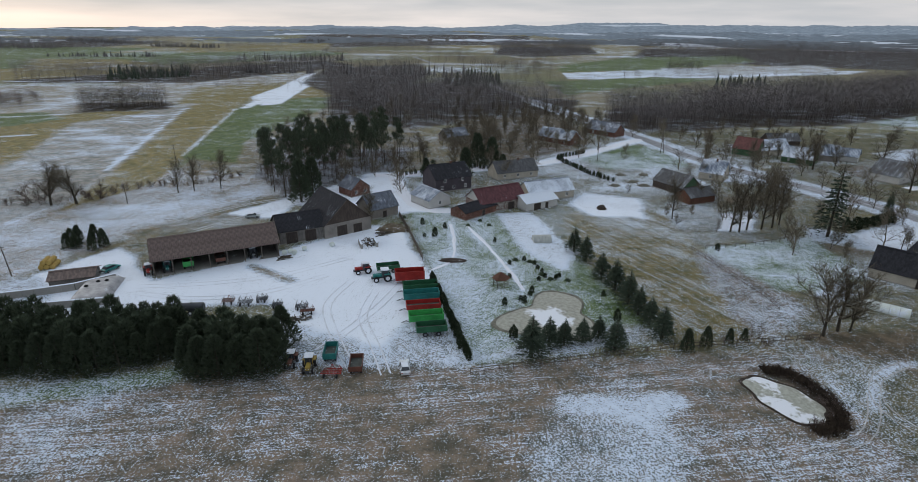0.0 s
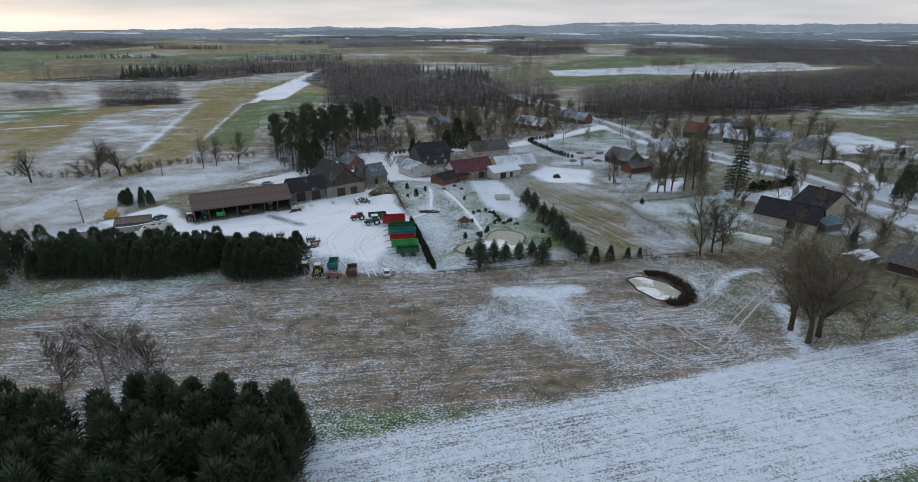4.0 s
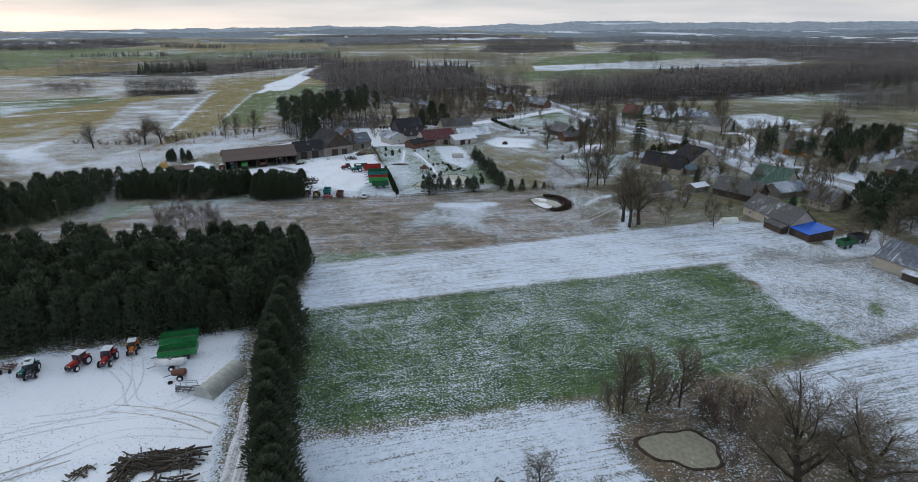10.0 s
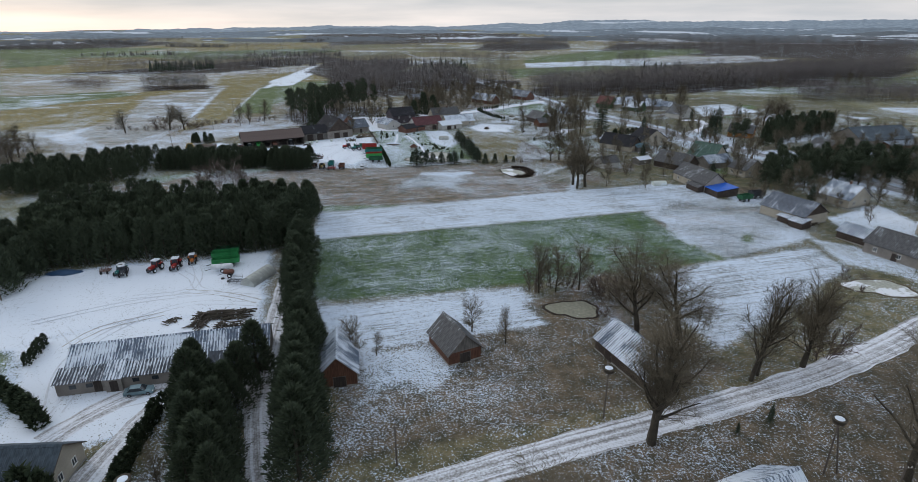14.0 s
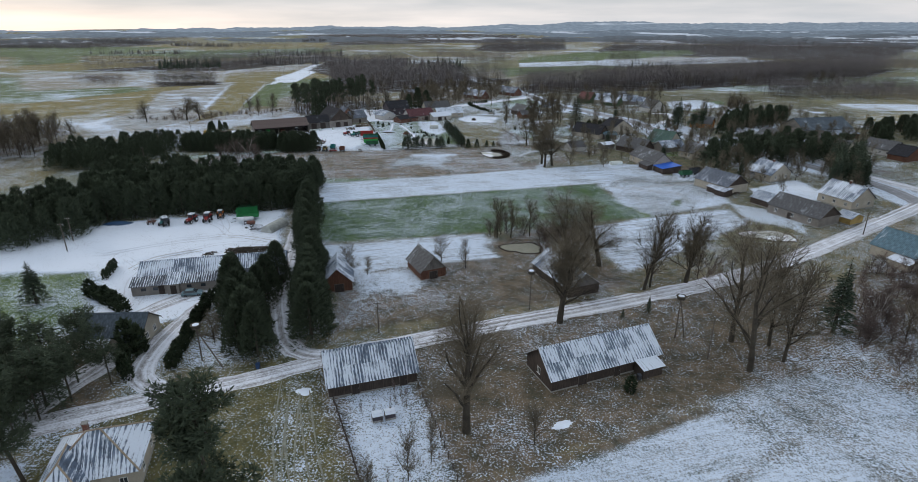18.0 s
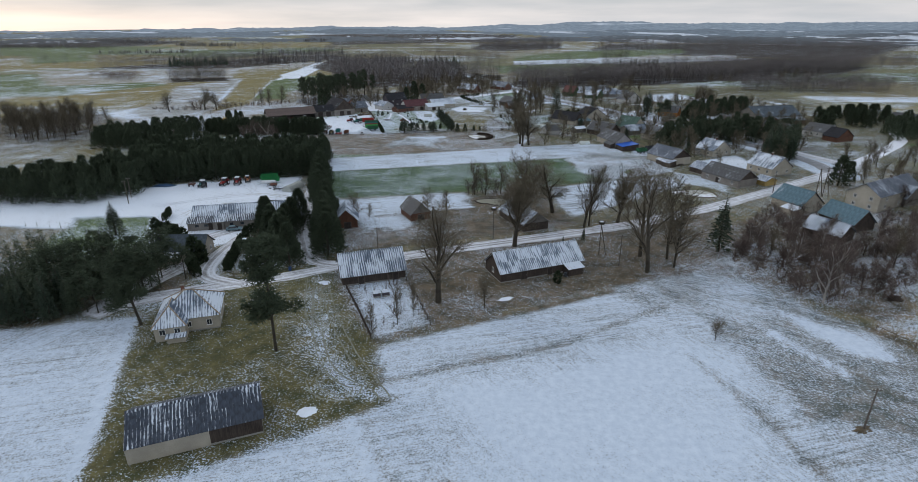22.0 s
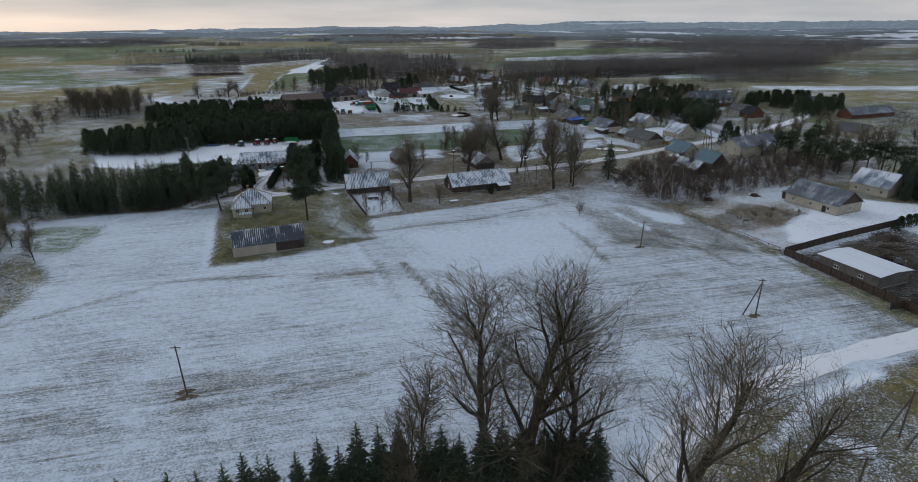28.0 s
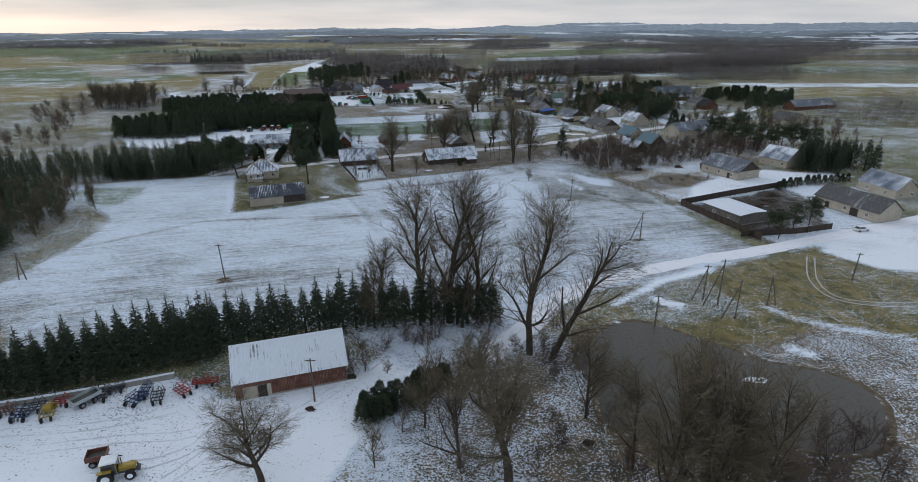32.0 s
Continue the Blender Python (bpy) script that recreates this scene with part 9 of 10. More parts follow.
def implement(name, label, x, y, rot, colour, L=2.6, W=2.6, tines=6):
    """A mounted field implement: frame beams, rows of tines or discs, raised wings, rams, headstock; a sprayer has its tank."""
    ob = empty(name, pose(x, y, 0, 0, 0, rot), label, "farm implement")
    rng = random.Random(label + f"{x}")
    p = PAINT[colour]
    bm = bmesh.new()
    for yy in (-L / 2, -L / 6, L / 6, L / 2):
        block(bm, -W / 2, W / 2, yy - 0.06, yy + 0.06, 0.62, 0.74)
    for xx in (-W / 2 + 0.15, -W / 6, W / 6, W / 2 - 0.15):
        block(bm, xx - 0.05, xx + 0.05, -L / 2, L / 2, 0.64, 0.73)
    part("frame", bm, p, ob)
    for r in range(3):
        n = tines // 3 + 2
        for i in range(n):
            xx = -W / 2 + 0.15 + (W - 0.3) * (i + 0.33 * r) / n
            yy = (-L / 2, 0, L / 2)[r]
            bm = bmesh.new()
            if name in ("harrow", "rake"):
                bmesh.ops.create_cone(bm, cap_ends=True, segments=10, radius1=0.3, radius2=0.26, depth=0.05, matrix=Matrix.Translation((xx, yy - 0.1, 0.32)) @ Matrix.Rotation(1.4, 4, "Y"))
                rod(bm, (xx, yy, 0.66), (xx, yy - 0.1, 0.32), 0.03, 0.03, 4)
                part("disc", bm, STEEL, ob)
            else:
                rod(bm, (xx, yy, 0.68), (xx, yy - 0.28, 0.4), 0.035, 0.035, 4)
                rod(bm, (xx, yy - 0.28, 0.4), (xx, yy + 0.08, 0.02), 0.06, 0.03, 4)
                part("tine", bm, STEEL, ob)
    for s in (-1, 1):
        top = rng.uniform(1.3, 1.9)
        bar = p if rng.random() < 0.6 else STEEL
        for yy in (-L * 0.4, L * 0.4):
            part("wing_bar", rodded((s * W * 0.5, yy, 0.7), (s * W * 0.36, yy, top), 0.05, 0.05, 4), bar, ob)
        for z in (0.6, 1.0):
            part("wing_bar", rodded((s * W * (0.5 - 0.14 * z), -L * 0.45, 0.7 + (top - 0.7) * z), (s * W * (0.5 - 0.14 * z), L * 0.45, 0.7 + (top - 0.7) * z), 0.045, 0.045, 4), bar, ob)
        part("hydraulic_ram", rodded((s * 0.2, L * 0.1, 0.75), (s * W * 0.36, L * 0.1, top * 0.9), 0.04, 0.04, 6), STEEL, ob)
        bm = bmesh.new()
        bmesh.ops.create_cone(bm, cap_ends=True, segments=14, radius1=0.38, radius2=0.38, depth=0.2, matrix=Matrix.Translation((s * W * 0.3, -L / 2 - 0.3, 0.37)) @ Matrix.Rotation(math.pi / 2, 4, "Y"))
        part("wheel", bm, RUBBER, ob)
    bm = bmesh.new()
    rod(bm, (-0.45, L / 2, 0.7), (0, L / 2 + 0.1, 1.5), 0.05)
    rod(bm, (0.45, L / 2, 0.7), (0, L / 2 + 0.1, 1.5), 0.05)
    rod(bm, (0, L / 2 + 0.1, 1.5), (0, -L * 0.2, 0.75), 0.04)
    part("headstock", bm, p, ob)
    if name == "sprayer":
        part("tank", boxed(-W * 0.32, W * 0.32, -0.6, 0.6, 0.78, 1.7, bevel=0.2), p, ob)
    return ob


def utility_pole(label, x, y, h, rot=0, lean=0.0, stay=0.0, arms=1, nest=False):
    """A timber line pole, with a slanting stay leg where asked, crossarm and insulators, or a stork's nest on top."""
    ob = empty("utility_pole" if not nest else "nest_pole", pose(x, y, -0.1, 0, lean, rot), label, "pole")
    part("pole", rodded((0, 0, 0), (0, 0, h), 0.15, 0.1, 8), TIMBER, ob)
    if stay:
        part("stay_leg", rodded((stay, 0, 0), (0.1, 0, h - 0.6), 0.13, 0.1, 8), TIMBER, ob)
    if nest:
        part("platform", rodded((0, 0, h), (0, 0, h + 0.12), 0.75, 0.75, 12), TIMBER, ob)
        bm = bmesh.new()
        bmesh.ops.create_cone(bm, cap_ends=True, segments=14, radius1=0.7, radius2=0.95, depth=0.6, matrix=Matrix.Translation((0, 0, h + 0.42)))
        nst = part("nest", bm, BARKM, ob, "stork nest of dark twigs")
        part("snow_cap", rodded((0, 0, h + 0.72), (0, 0, h + 0.8), 0.6, 0.4, 14), SNOWM, nst)
        return ob
    for a in range(arms):
        z = h - 0.35 - a * 0.6
        arm = part("crossarm", boxed(-0.8, 0.8, -0.06, 0.06, z - 0.06, z + 0.06), TIMBER, ob)
        for px in (-0.7, -0.3, 0.3, 0.7):
            part("insulator", rodded((px, 0, z + 0.06), (px, 0, z + 0.24), 0.05, 0.035, 6), TRIM, arm)
    return ob


def mound(name, label, x, y, rx, ry, h, mat, rot=0.0, cat="mound", rough=0.25, parts=()):
    """A low heap with an uneven outline."""
    rng = random.Random(f"{name}{x}{y}")
    verts, faces, n = [(0, 0, h)], [], 18
    for k, (f, z) in enumerate(((0.45, 0.85), (0.8, 0.4), (1.05, -0.05))):
        for i in range(n):
            a = 6.283 * i / n
            r = f * rng.uniform(1 - rough, 1 + rough * 0.6)
            verts.append((rx * r * math.cos(a), ry * r * math.sin(a), h * z * rng.uniform(0.8, 1.15) if z > 0 else z))
    faces = [(0, 1 + i, 1 + (i + 1) % n) for i in range(n)]
    for k in range(2):
        o = 1 + k * n
        faces += [(o + i, o + n + i, o + n + (i + 1) % n, o + (i + 1) % n) for i in range(n)]
    ob = new(name, mesh_of(name, verts, faces, mat, True))
    ob.matrix_basis = pose(x, y, 0, 0, 0, rot)
    return tagged(ob, label, cat)


def fence(name, label, pts, h, gap, mat, boards=2, solid=False, cat="fence"):
    """Posts along a line with rails, or upright boards standing close."""
    ob = empty(name, pose(*pts[0], 0), label, cat)
    o = Vector((*pts[0], 0))
    post = None
    for a, b in zip(pts, pts[1:]):
        a, b = Vector((*a, 0)) - o, Vector((*b, 0)) - o
        d = b - a
        n = max(1, round(d.length / gap))
        rot = Matrix.Rotation(math.atan2(d.y, d.x), 4, "Z")
        if post is None:
            bm = bmesh.new()
            block(bm, -0.06, 0.06, -0.06, 0.06, -0.1, h + 0.1, bevel=0.015)
            post = bpy.data.meshes.new("post")
            bm.to_mesh(post)
            bm.free()
            post.materials.append(mat)
        step = d.length / n
        bm = bmesh.new()
        if solid or boards > 2:
            block(bm, 0, step, 0.05, 0.09, 0.05, h)
        else:
            for k in range(boards):
                z = h * (0.35 + 0.55 * k / max(1, boards - 1)) if boards > 1 else h * 0.8
                block(bm, 0, step, 0.05, 0.08, z - 0.06, z + 0.06)
            if boards > 2:
                m = int(step / 0.24)
                for i in range(m):
                    block(bm, i * step / m, i * step / m + 0.12, 0.08, 0.1, 0.08, h)
        panel = bpy.data.meshes.new("panel")
        bm.to_mesh(panel)
        bm.free()
        panel.materials.append(mat)
        for i in range(n):
            p = part("post", post, None, ob)
            p.matrix_basis = Matrix.Translation(a + d * (i / n)) @ rot
            if boards or solid:
                q = part("panel" if solid or boards > 2 else "rail", panel, None, ob)
                q.matrix_basis = Matrix.Translation(a + d * (i / n)) @ rot
        p = part("post", post, None, ob)
        p.matrix_basis = Matrix.Translation(b) @ rot
    return ob


def tunnel(name, label, x, y, rot, L, r, mat, cat="greenhouse", hoops=6):
    """A half-round cover over hoops."""
    ob = empty(name, pose(x, y, 0, 0, 0, rot), label, cat)
    n, verts, faces = 12, [], []
    for px in (-L / 2, L / 2):
        for i in range(n + 1):
            a = math.pi * i / n
            verts.append((px, r * math.cos(a), max(-0.05, r * 1.05 * math.sin(a))))
    faces = [(i, i + 1, i + n + 2, i + n + 1) for i in range(n)] + [tuple(range(n, -1, -1)), tuple(range(n + 1, 2 * n + 2))]
    part("cover", mesh_of("cover", verts, faces, mat, False), None, ob)
    for k in range(hoops + 1):
        px = -L / 2 + L * k / hoops
        bm = bmesh.new()
        for i in range(n):
            a, b = math.pi * i / n, math.pi * (i + 1) / n
            rod(bm, (px, (r + 0.02) * math.cos(a), (r + 0.02) * 1.05 * math.sin(a)), (px, (r + 0.02) * math.cos(b), (r + 0.02) * 1.05 * math.sin(b)), 0.025, 0.025, 4)
        part("hoop", bm, STEEL, ob)
    return ob


def pond(name, label, x, y, rx, ry, rot, ice, rim, lobes=(0.12, 0.2), turns=None):
    """A frozen pond: ice sheet with an uneven outline inside a low dark bank, snow lying on part of the ice."""
    rng = random.Random(f"{x}{y}")
    ph = [rng.uniform(0, 6.283) for _ in range(3)]
    if turns:
        ph[:2] = turns
    n = 60

    def edge(k, f):
        a = 6.283 * k / n
        r = f * (1 + lobes[0] * math.sin(2 * a + ph[0]) + lobes[1] * math.sin(3 * a + ph[1]) * 0.6 + 0.05 * math.sin(7 * a + ph[2]))
        return rx * r * math.cos(a), ry * r * math.sin(a)
    verts = [(0, 0, 0.07)] + [(*edge(k, 1), 0.07) for k in range(n)]
    ob = new(name, mesh_of(name, verts, [(0, 1 + k, 1 + (k + 1) % n) for k in range(n)], ice))
    ob.matrix_basis = pose(x, y, 0, 0, 0, rot)
    tagged(ob, label, "pond", kind="structure")
    v2, f2 = [], []
    k0 = min(1.0, 3.2 / rx)
    for f, z in ((0.97, 0.05), (1 + 0.03 * k0, 0.2), (1 + 0.08 * k0, 0.16), (1 + 0.16 * k0, -0.02)):
        for k in range(n):
            j = rng.uniform(-0.03, 0.05) * k0
            v2.append((*edge(k, f + (j if f > 1 else 0)), z * rng.uniform(0.7, 1.3) if z > 0.06 else z))
    for q in range(3):
        f2 += [(q * n + k, q * n + (k + 1) % n, (q + 1) * n + (k + 1) % n, (q + 1) * n + k) for k in range(n)]
    bank = new("bank", mesh_of("bank", v2, [f[::-1] for f in f2], rim, True))
    bank.matrix_basis = pose(x, y, 0, 0, 0, rot)
    tagged(bank, "low uneven bank of the pond", "bank", kind="structure")
    return ob


def ice_mat(name, c, snow, radius=0.0):
    k = Nodes(name, 0.35, 0, 0.4)
    v = k.coords()
    big, fine = k.noise(v, 0.16, 4), k.noise(v, 1.4, 4)
    f = k.math("ADD", k.math("MULTIPLY", big, 0.8), k.math("MULTIPLY", fine, 0.2))
    if radius:
        ln = k.n.new("ShaderNodeVectorMath")
        ln.operation = "LENGTH"
        k.l.new(v, ln.inputs[0])
        f = k.math("ADD", k.math("MULTIPLY", f, 0.7), k.math("SUBTRACT", 0.42, k.math("MULTIPLY", ln.outputs["Value"], 0.42 / radius)))
    m = k.step(f, 0.66 - snow * 0.4, 0.74 - snow * 0.4)
    col = k.mix(k.step(fine, 0.3, 0.7), tuple(x * 0.8 for x in c), tuple(x * 1.2 for x in c))
    return k.done(k.mix(m, col, (0.78, 0.80, 0.84)))


OLIVE_ICE = ice_mat("olive_pond_ice", (0.24, 0.23, 0.17), 0.05)
ICE = ice_mat("snowy_ice", (0.36, 0.36, 0.30), 0.45)
PONDICE = ice_mat("beige_pond_ice", (0.33, 0.32, 0.26), 0.35, 8.0)
BROWN_ICE = ice_mat("brown_pond_ice", (0.062, 0.055, 0.046), -0.2)
BANK_DARK = plain("dark_reedy_bank", (0.05, 0.038, 0.03), 0.95, var=0.5, scale=2.0, snow=0.2)
BANK_GREY = plain("grey_bank_stones", (0.17, 0.16, 0.13), 0.95, var=0.4, scale=2.0, snow=0.1)
BANK_BROWN = plain("brown_bank", (0.12, 0.095, 0.065), 0.95, var=0.4, scale=2.0, snow=0.3)
POLY = plain("frosted_plastic_film", (0.62, 0.66, 0.62), 0.5, var=0.15, scale=1.0, snow=0.35)


def gazebo(label, x, y):
    ob = empty("gazebo", pose(x, y, 0), label, "gazebo")
    for i in range(6):
        a, b = math.radians(60 * i), math.radians(60 * i + 60)
        p, q = Vector((1.7 * math.cos(a), 1.7 * math.sin(a), 0)), Vector((1.7 * math.cos(b), 1.7 * math.sin(b), 0))
        part("post", rodded(p, p + Vector((0, 0, 2.2)), 0.08), TIMBER, ob)
        part("roof_panel", mesh_of("roof_panel", [p * 1.3 + Vector((0, 0, 2.1)), q * 1.3 + Vector((0, 0, 2.1)), Vector((0, 0, 3.6)), p * 1.3 + Vector((0, 0, 2.0)), q * 1.3 + Vector((0, 0, 2.0)), Vector((0, 0, 3.5))], [(0, 1, 2), (5, 4, 3), (0, 3, 4, 1)], W_REDBOARD), None, ob)
        if i:
            part("rail", rodded(p + Vector((0, 0, 0.9)), q + Vector((0, 0, 0.9)), 0.05), TIMBER, ob)
    return ob


def wood_pile(label, x, y, rot, L, W, h, logs):
    """A stack of felled branches and logs."""
    ob = empty("wood_pile", pose(x, y, 0, 0, 0, rot), label, "wood pile")
    rng = random.Random(f"{x}{y}")
    for i in range(logs):
        ln = rng.uniform(0.4, 0.9) * W
        cx, cy = rng.uniform(-L / 2, L / 2) * 0.85, rng.uniform(-0.45, 0.45) * W
        cz = 0.1 + rng.random() * (h - 0.1) * (1 - (2 * cy / W) ** 2)
        a = rng.gauss(0, 0.3) + (math.pi / 2 if rng.random() < 0.2 else 0)
        d = Vector((math.cos(a), math.sin(a), rng.uniform(-0.12, 0.12))) * ln / 2
        part("log", rodded(Vector((cx, cy, cz)) - d, Vector((cx, cy, cz)) + d, rng.uniform(0.05, 0.15), None, 6), rng.choice((BARKM, BARKM, TIMBER)), ob)
    return ob


def bale_stack(label, x, y, rot, nx, ny, nz):
    ob = empty("straw_bales", pose(x, y, 0, 0, 0, rot), label, "straw bale")
    bm = bmesh.new()
    bmesh.ops.create_cone(bm, cap_ends=True, segments=14, radius1=0.62, radius2=0.62, depth=1.2, matrix=Matrix.Rotation(math.pi / 2, 4, "X"))
    me = bpy.data.meshes.new("bale")
    bm.to_mesh(me)
    bm.free()
    me.materials.append(STRAW)
    for k in range(nz):
        for i in range(nx - k):
            for j in range(ny):
                b = part("bale", me, None, ob)
                b.matrix_basis = Matrix.Translation((i * 1.25 + k * 0.62, j * 1.25, 0.6 + k * 1.08))
    return ob


def tyre(label, x, y, z=0.0):
    bm = bmesh.new()
    bmesh.ops.create_cone(bm, cap_ends=False, segments=14, radius1=0.42, radius2=0.42, depth=0.2)
    bmesh.ops.create_cone(bm, cap_ends=False, segments=14, radius1=0.22, radius2=0.22, depth=0.2)
    o = sorted(bm.verts, key=lambda v: (v.co.z, v.co.length))
    bmesh.ops.bridge_loops(bm, edges=[e for e in bm.edges if e.is_boundary and e.verts[0].co.z > 0])
    me = bpy.data.meshes.new("tyre")
    bm.to_mesh(me)
    bm.free()
    me.materials.append(RUBBER)
    ob = new("tyre", me)
    ob.matrix_basis = pose(x, y, z + 0.1)
    return tagged(ob, label, "tyre")


def bin_box(label, x, y, colour):
    ob = empty("waste_bin", pose(x, y, 0), label, "bin")
    part("body", boxed(-0.3, 0.3, -0.35, 0.35, 0.08, 1.0, bevel=0.04), PAINT[colour], ob)
    part("lid", boxed(-0.33, 0.33, -0.4, 0.38, 1.0, 1.1, bevel=0.03), PAINT[colour], ob)
    return ob


def trough_wall(label, pts, h):
    """A long feed wall of concrete blocks with snow on it."""
    ob = empty("feed_wall", pose(*pts[0], 0), label, "wall")
    o = Vector((*pts[0], 0))
    for a, b in zip(pts, pts[1:]):
        a, b = Vector((*a, 0)) - o, Vector((*b, 0)) - o
        n = max(1, int((b - a).length / 2.0))
        for i in range(n):
            m = Matrix.Translation(a + (b - a) * ((i + 0.5) / n)) @ Matrix.Rotation(math.atan2((b - a).y, (b - a).x), 4, "Z")
            s = (b - a).length / n / 2 - 0.02
            bl = part("block", boxed(-s, s, -0.3, 0.3, -0.05, h, bevel=0.03), CONCRETE, ob)
            bl.matrix_basis = m
            part("snow_cap", boxed(-s, s, -0.27, 0.27, h, h + 0.1, bevel=0.03), SNOWM, bl)
    return ob


SILOSKIN = plain("pale_weathered_sheet", (0.42, 0.43, 0.40), 0.6, var=0.2, snow=0.2)
TARPDARK = plain("dark_blue_sheet", (0.03, 0.07, 0.14), 0.5, var=0.2, snow=0.15)

# farmyard
tractor("red tractor parked in the snowy yard", -23.3, 125.1, 200, 'red')
tractor("teal tractor parked in the snowy yard", -18, 120.8, 195, 'teal', 1.1)
trailer("dark green trailer behind the tractors", -17.5, 125.9, 15, 'dark_green', 5.5)
trailer("red spreader trailer with snow on it", -11.6, 120, 190, 'red', 6.8, 2.5, 2.2)
trailer("long green trailer in the row of trailers", -8.7, 114.4, 190, 'dark_green', 7.8, 2.5, 1.6)
trailer("dark teal trailer in the row of trailers", -8.2, 110.3, 190, 'teal', 7.8, 2.5, 1.4)
trailer("red trailer in the row of trailers", -7.5, 105.7, 190, 'red', 7.2, 2.5, 1.1)
trailer("bright green trailer in the row of trailers", -6.6, 100.6, 190, 'bright_green', 7.0, 2.5, 1.4)
trailer("dark green trailer with high sides", -5.3, 96.2, 190, 'dark_green', 6.0, 2.4, 1.3)
tractor("old rusty red tractor by the field edge", -29.9, 85.3, -85, 'rust', 0.9)
tractor("old yellow tractor by the field edge", -26.3, 83.9, -85, 'yellow', 0.95)
trailer("teal tipping trailer by the field edge", -23.2, 87.3, 95, 'teal', 4.2, 2.2, 1.2)
implement("seed_drill", "red seed drill on the frosted ground", -22, 82.2, 0, 'red', 1.6, 3.6, 12)
trailer("rusty brown trailer by the field edge", -17.9, 83.6, 95, 'rust', 4.2, 2.2, 1.0)
car("white car dusted with snow by the field edge", -9.4, 83.8, 100, 'white')
car("teal car beside the silage pit", -85.7, 125.2, 70, 'teal')
car("silver car on the snowy drive", -65, 166.1, 10, 'silver')
car("white car between the farm buildings", 11.4, 188.8, 30, 'white')
implement("harrow", "dark harrow on the snow", -33.6, 106.3, 5, 'dark_grey', 1.4, 2.6)
implement("harrow", "dark harrow on the snow", -39, 107, 5, 'dark_grey', 1.2, 2.2)
implement("plough", "rusty plough on the snow", -31.9, 104.3, 10, 'rust', 1.0, 3.0)
implement("cultivator", "dark cultivator beside the belt of pines", -46.3, 108, 5, 'dark_grey', 1.4, 3.0)
tanker("dark lying tank beside the belt of pines", -55.8, 103.6, 5, 'dark_grey', 5.0, 0.9)
bale_stack("stack of yellow round straw bales", -102.9, 125.5, 15, 3, 3, 2)
wood_pile("heap of boards and beams by the barn", -25.3, 145.3, 110, 6, 3, 0.5, 26)
wood_pile("heap of scrap timber beside the barn wall", -22.1, 152.4, 20, 4, 3, 0.8, 22)
trough_wall("short concrete ramp wall with snow on top", [(-27.9, 145.2), (-26.4, 140.6)], 1.3)
trough_wall("short concrete ramp wall with snow on top", [(-23.9, 146.2), (-22.4, 142.0)], 1.3)
implement("harrow", "dark folded harrow beside the belt of pines", -43.2, 109.6, 5, 'dark_grey', 1.3, 2.4)
implement("cultivator", "rusty cultivator beside the belt of pines", -50.2, 108.6, 8, 'rust', 1.5, 2.6)
implement("plough", "dark plough beside the belt of pines", -60.8, 106.0, 3, 'dark_grey', 1.2, 2.8)
wood_pile("low heap of scrap iron and sticks on the snow", -33.0, 101.6, 25, 4.5, 2.5, 0.35, 26)
wood_pile("heap of rubble and boards at the end of the long barn", -45.6, 133.6, 30, 4.0, 2.4, 0.6, 24)
mound("manure_heap", "brown manure heap by the barn", -19.6, 156.5, 5, 3.5, 1.6, BANK_BROWN)
trough_wall("concrete silage pit wall with snow on top", [(-100.7, 109.1), (-94.5, 111.2), (-87.4, 114.3), (-81.2, 119.8)], 1.6)
trough_wall("concrete silage pit wall with snow on top", [(-98.9, 100.5), (-89.7, 104.5), (-76.5, 107.4), (-73.7, 108)], 1.6)


def silage_clamp(x, y, rot, L, W, h):
    """A flat-topped clamp under a sheet that falls in folds at its edges."""
    n, m, verts = 28, 20, []
    rng = random.Random(8)
    for j in range(m + 1):
        for i in range(n + 1):
            u, v = i / n * 2 - 1, j / m * 2 - 1
            z = h * (1 - abs(u) ** 7) * (1 - abs(v) ** 7) + 0.05 * math.sin(u * 17) * (1 - abs(v) ** 7) + rng.uniform(0, 0.06)
            verts.append((u * L / 2, v * W / 2, z - 0.03))
    faces = [(j * (n + 1) + i, j * (n + 1) + i + 1, (j + 1) * (n + 1) + i + 1, (j + 1) * (n + 1) + i) for j in range(m) for i in range(n)]
    ob = tagged(new("silage_clamp", mesh_of("silage_clamp", verts, faces, SHEETING, True)), "flat silage clamp under pale plastic sheeting and tyres", "silage clamp")
    ob.matrix_basis = pose(x, y, 0, 0, 0, rot)


SHEETING = plain("pale_plastic_sheeting", (0.36, 0.35, 0.35), 0.5, var=0.35, scale=1.6, snow=0.22)
silage_clamp(-82.0, 113.4, 104, 14.0, 8.0, 1.6)
tyre("black tyre weighing down the plastic sheet", -87.6, 119, 1.6)
tyre("black tyre weighing down the plastic sheet", -85.2, 120.7, 1.6)
tyre("black tyre weighing down the plastic sheet", -82.6, 115.4, 1.6)
tyre("black tyre weighing down the plastic sheet", -83.8, 112.9, 1.6)
tyre("black tyre weighing down the plastic sheet", -81, 116, 1.6)
house("shed", "low silage shed with a brown roof", "shed", -90.3, 119, 20, 9, 6, 2.0, 3.0, R_BROWN, W_GREYBOARD)
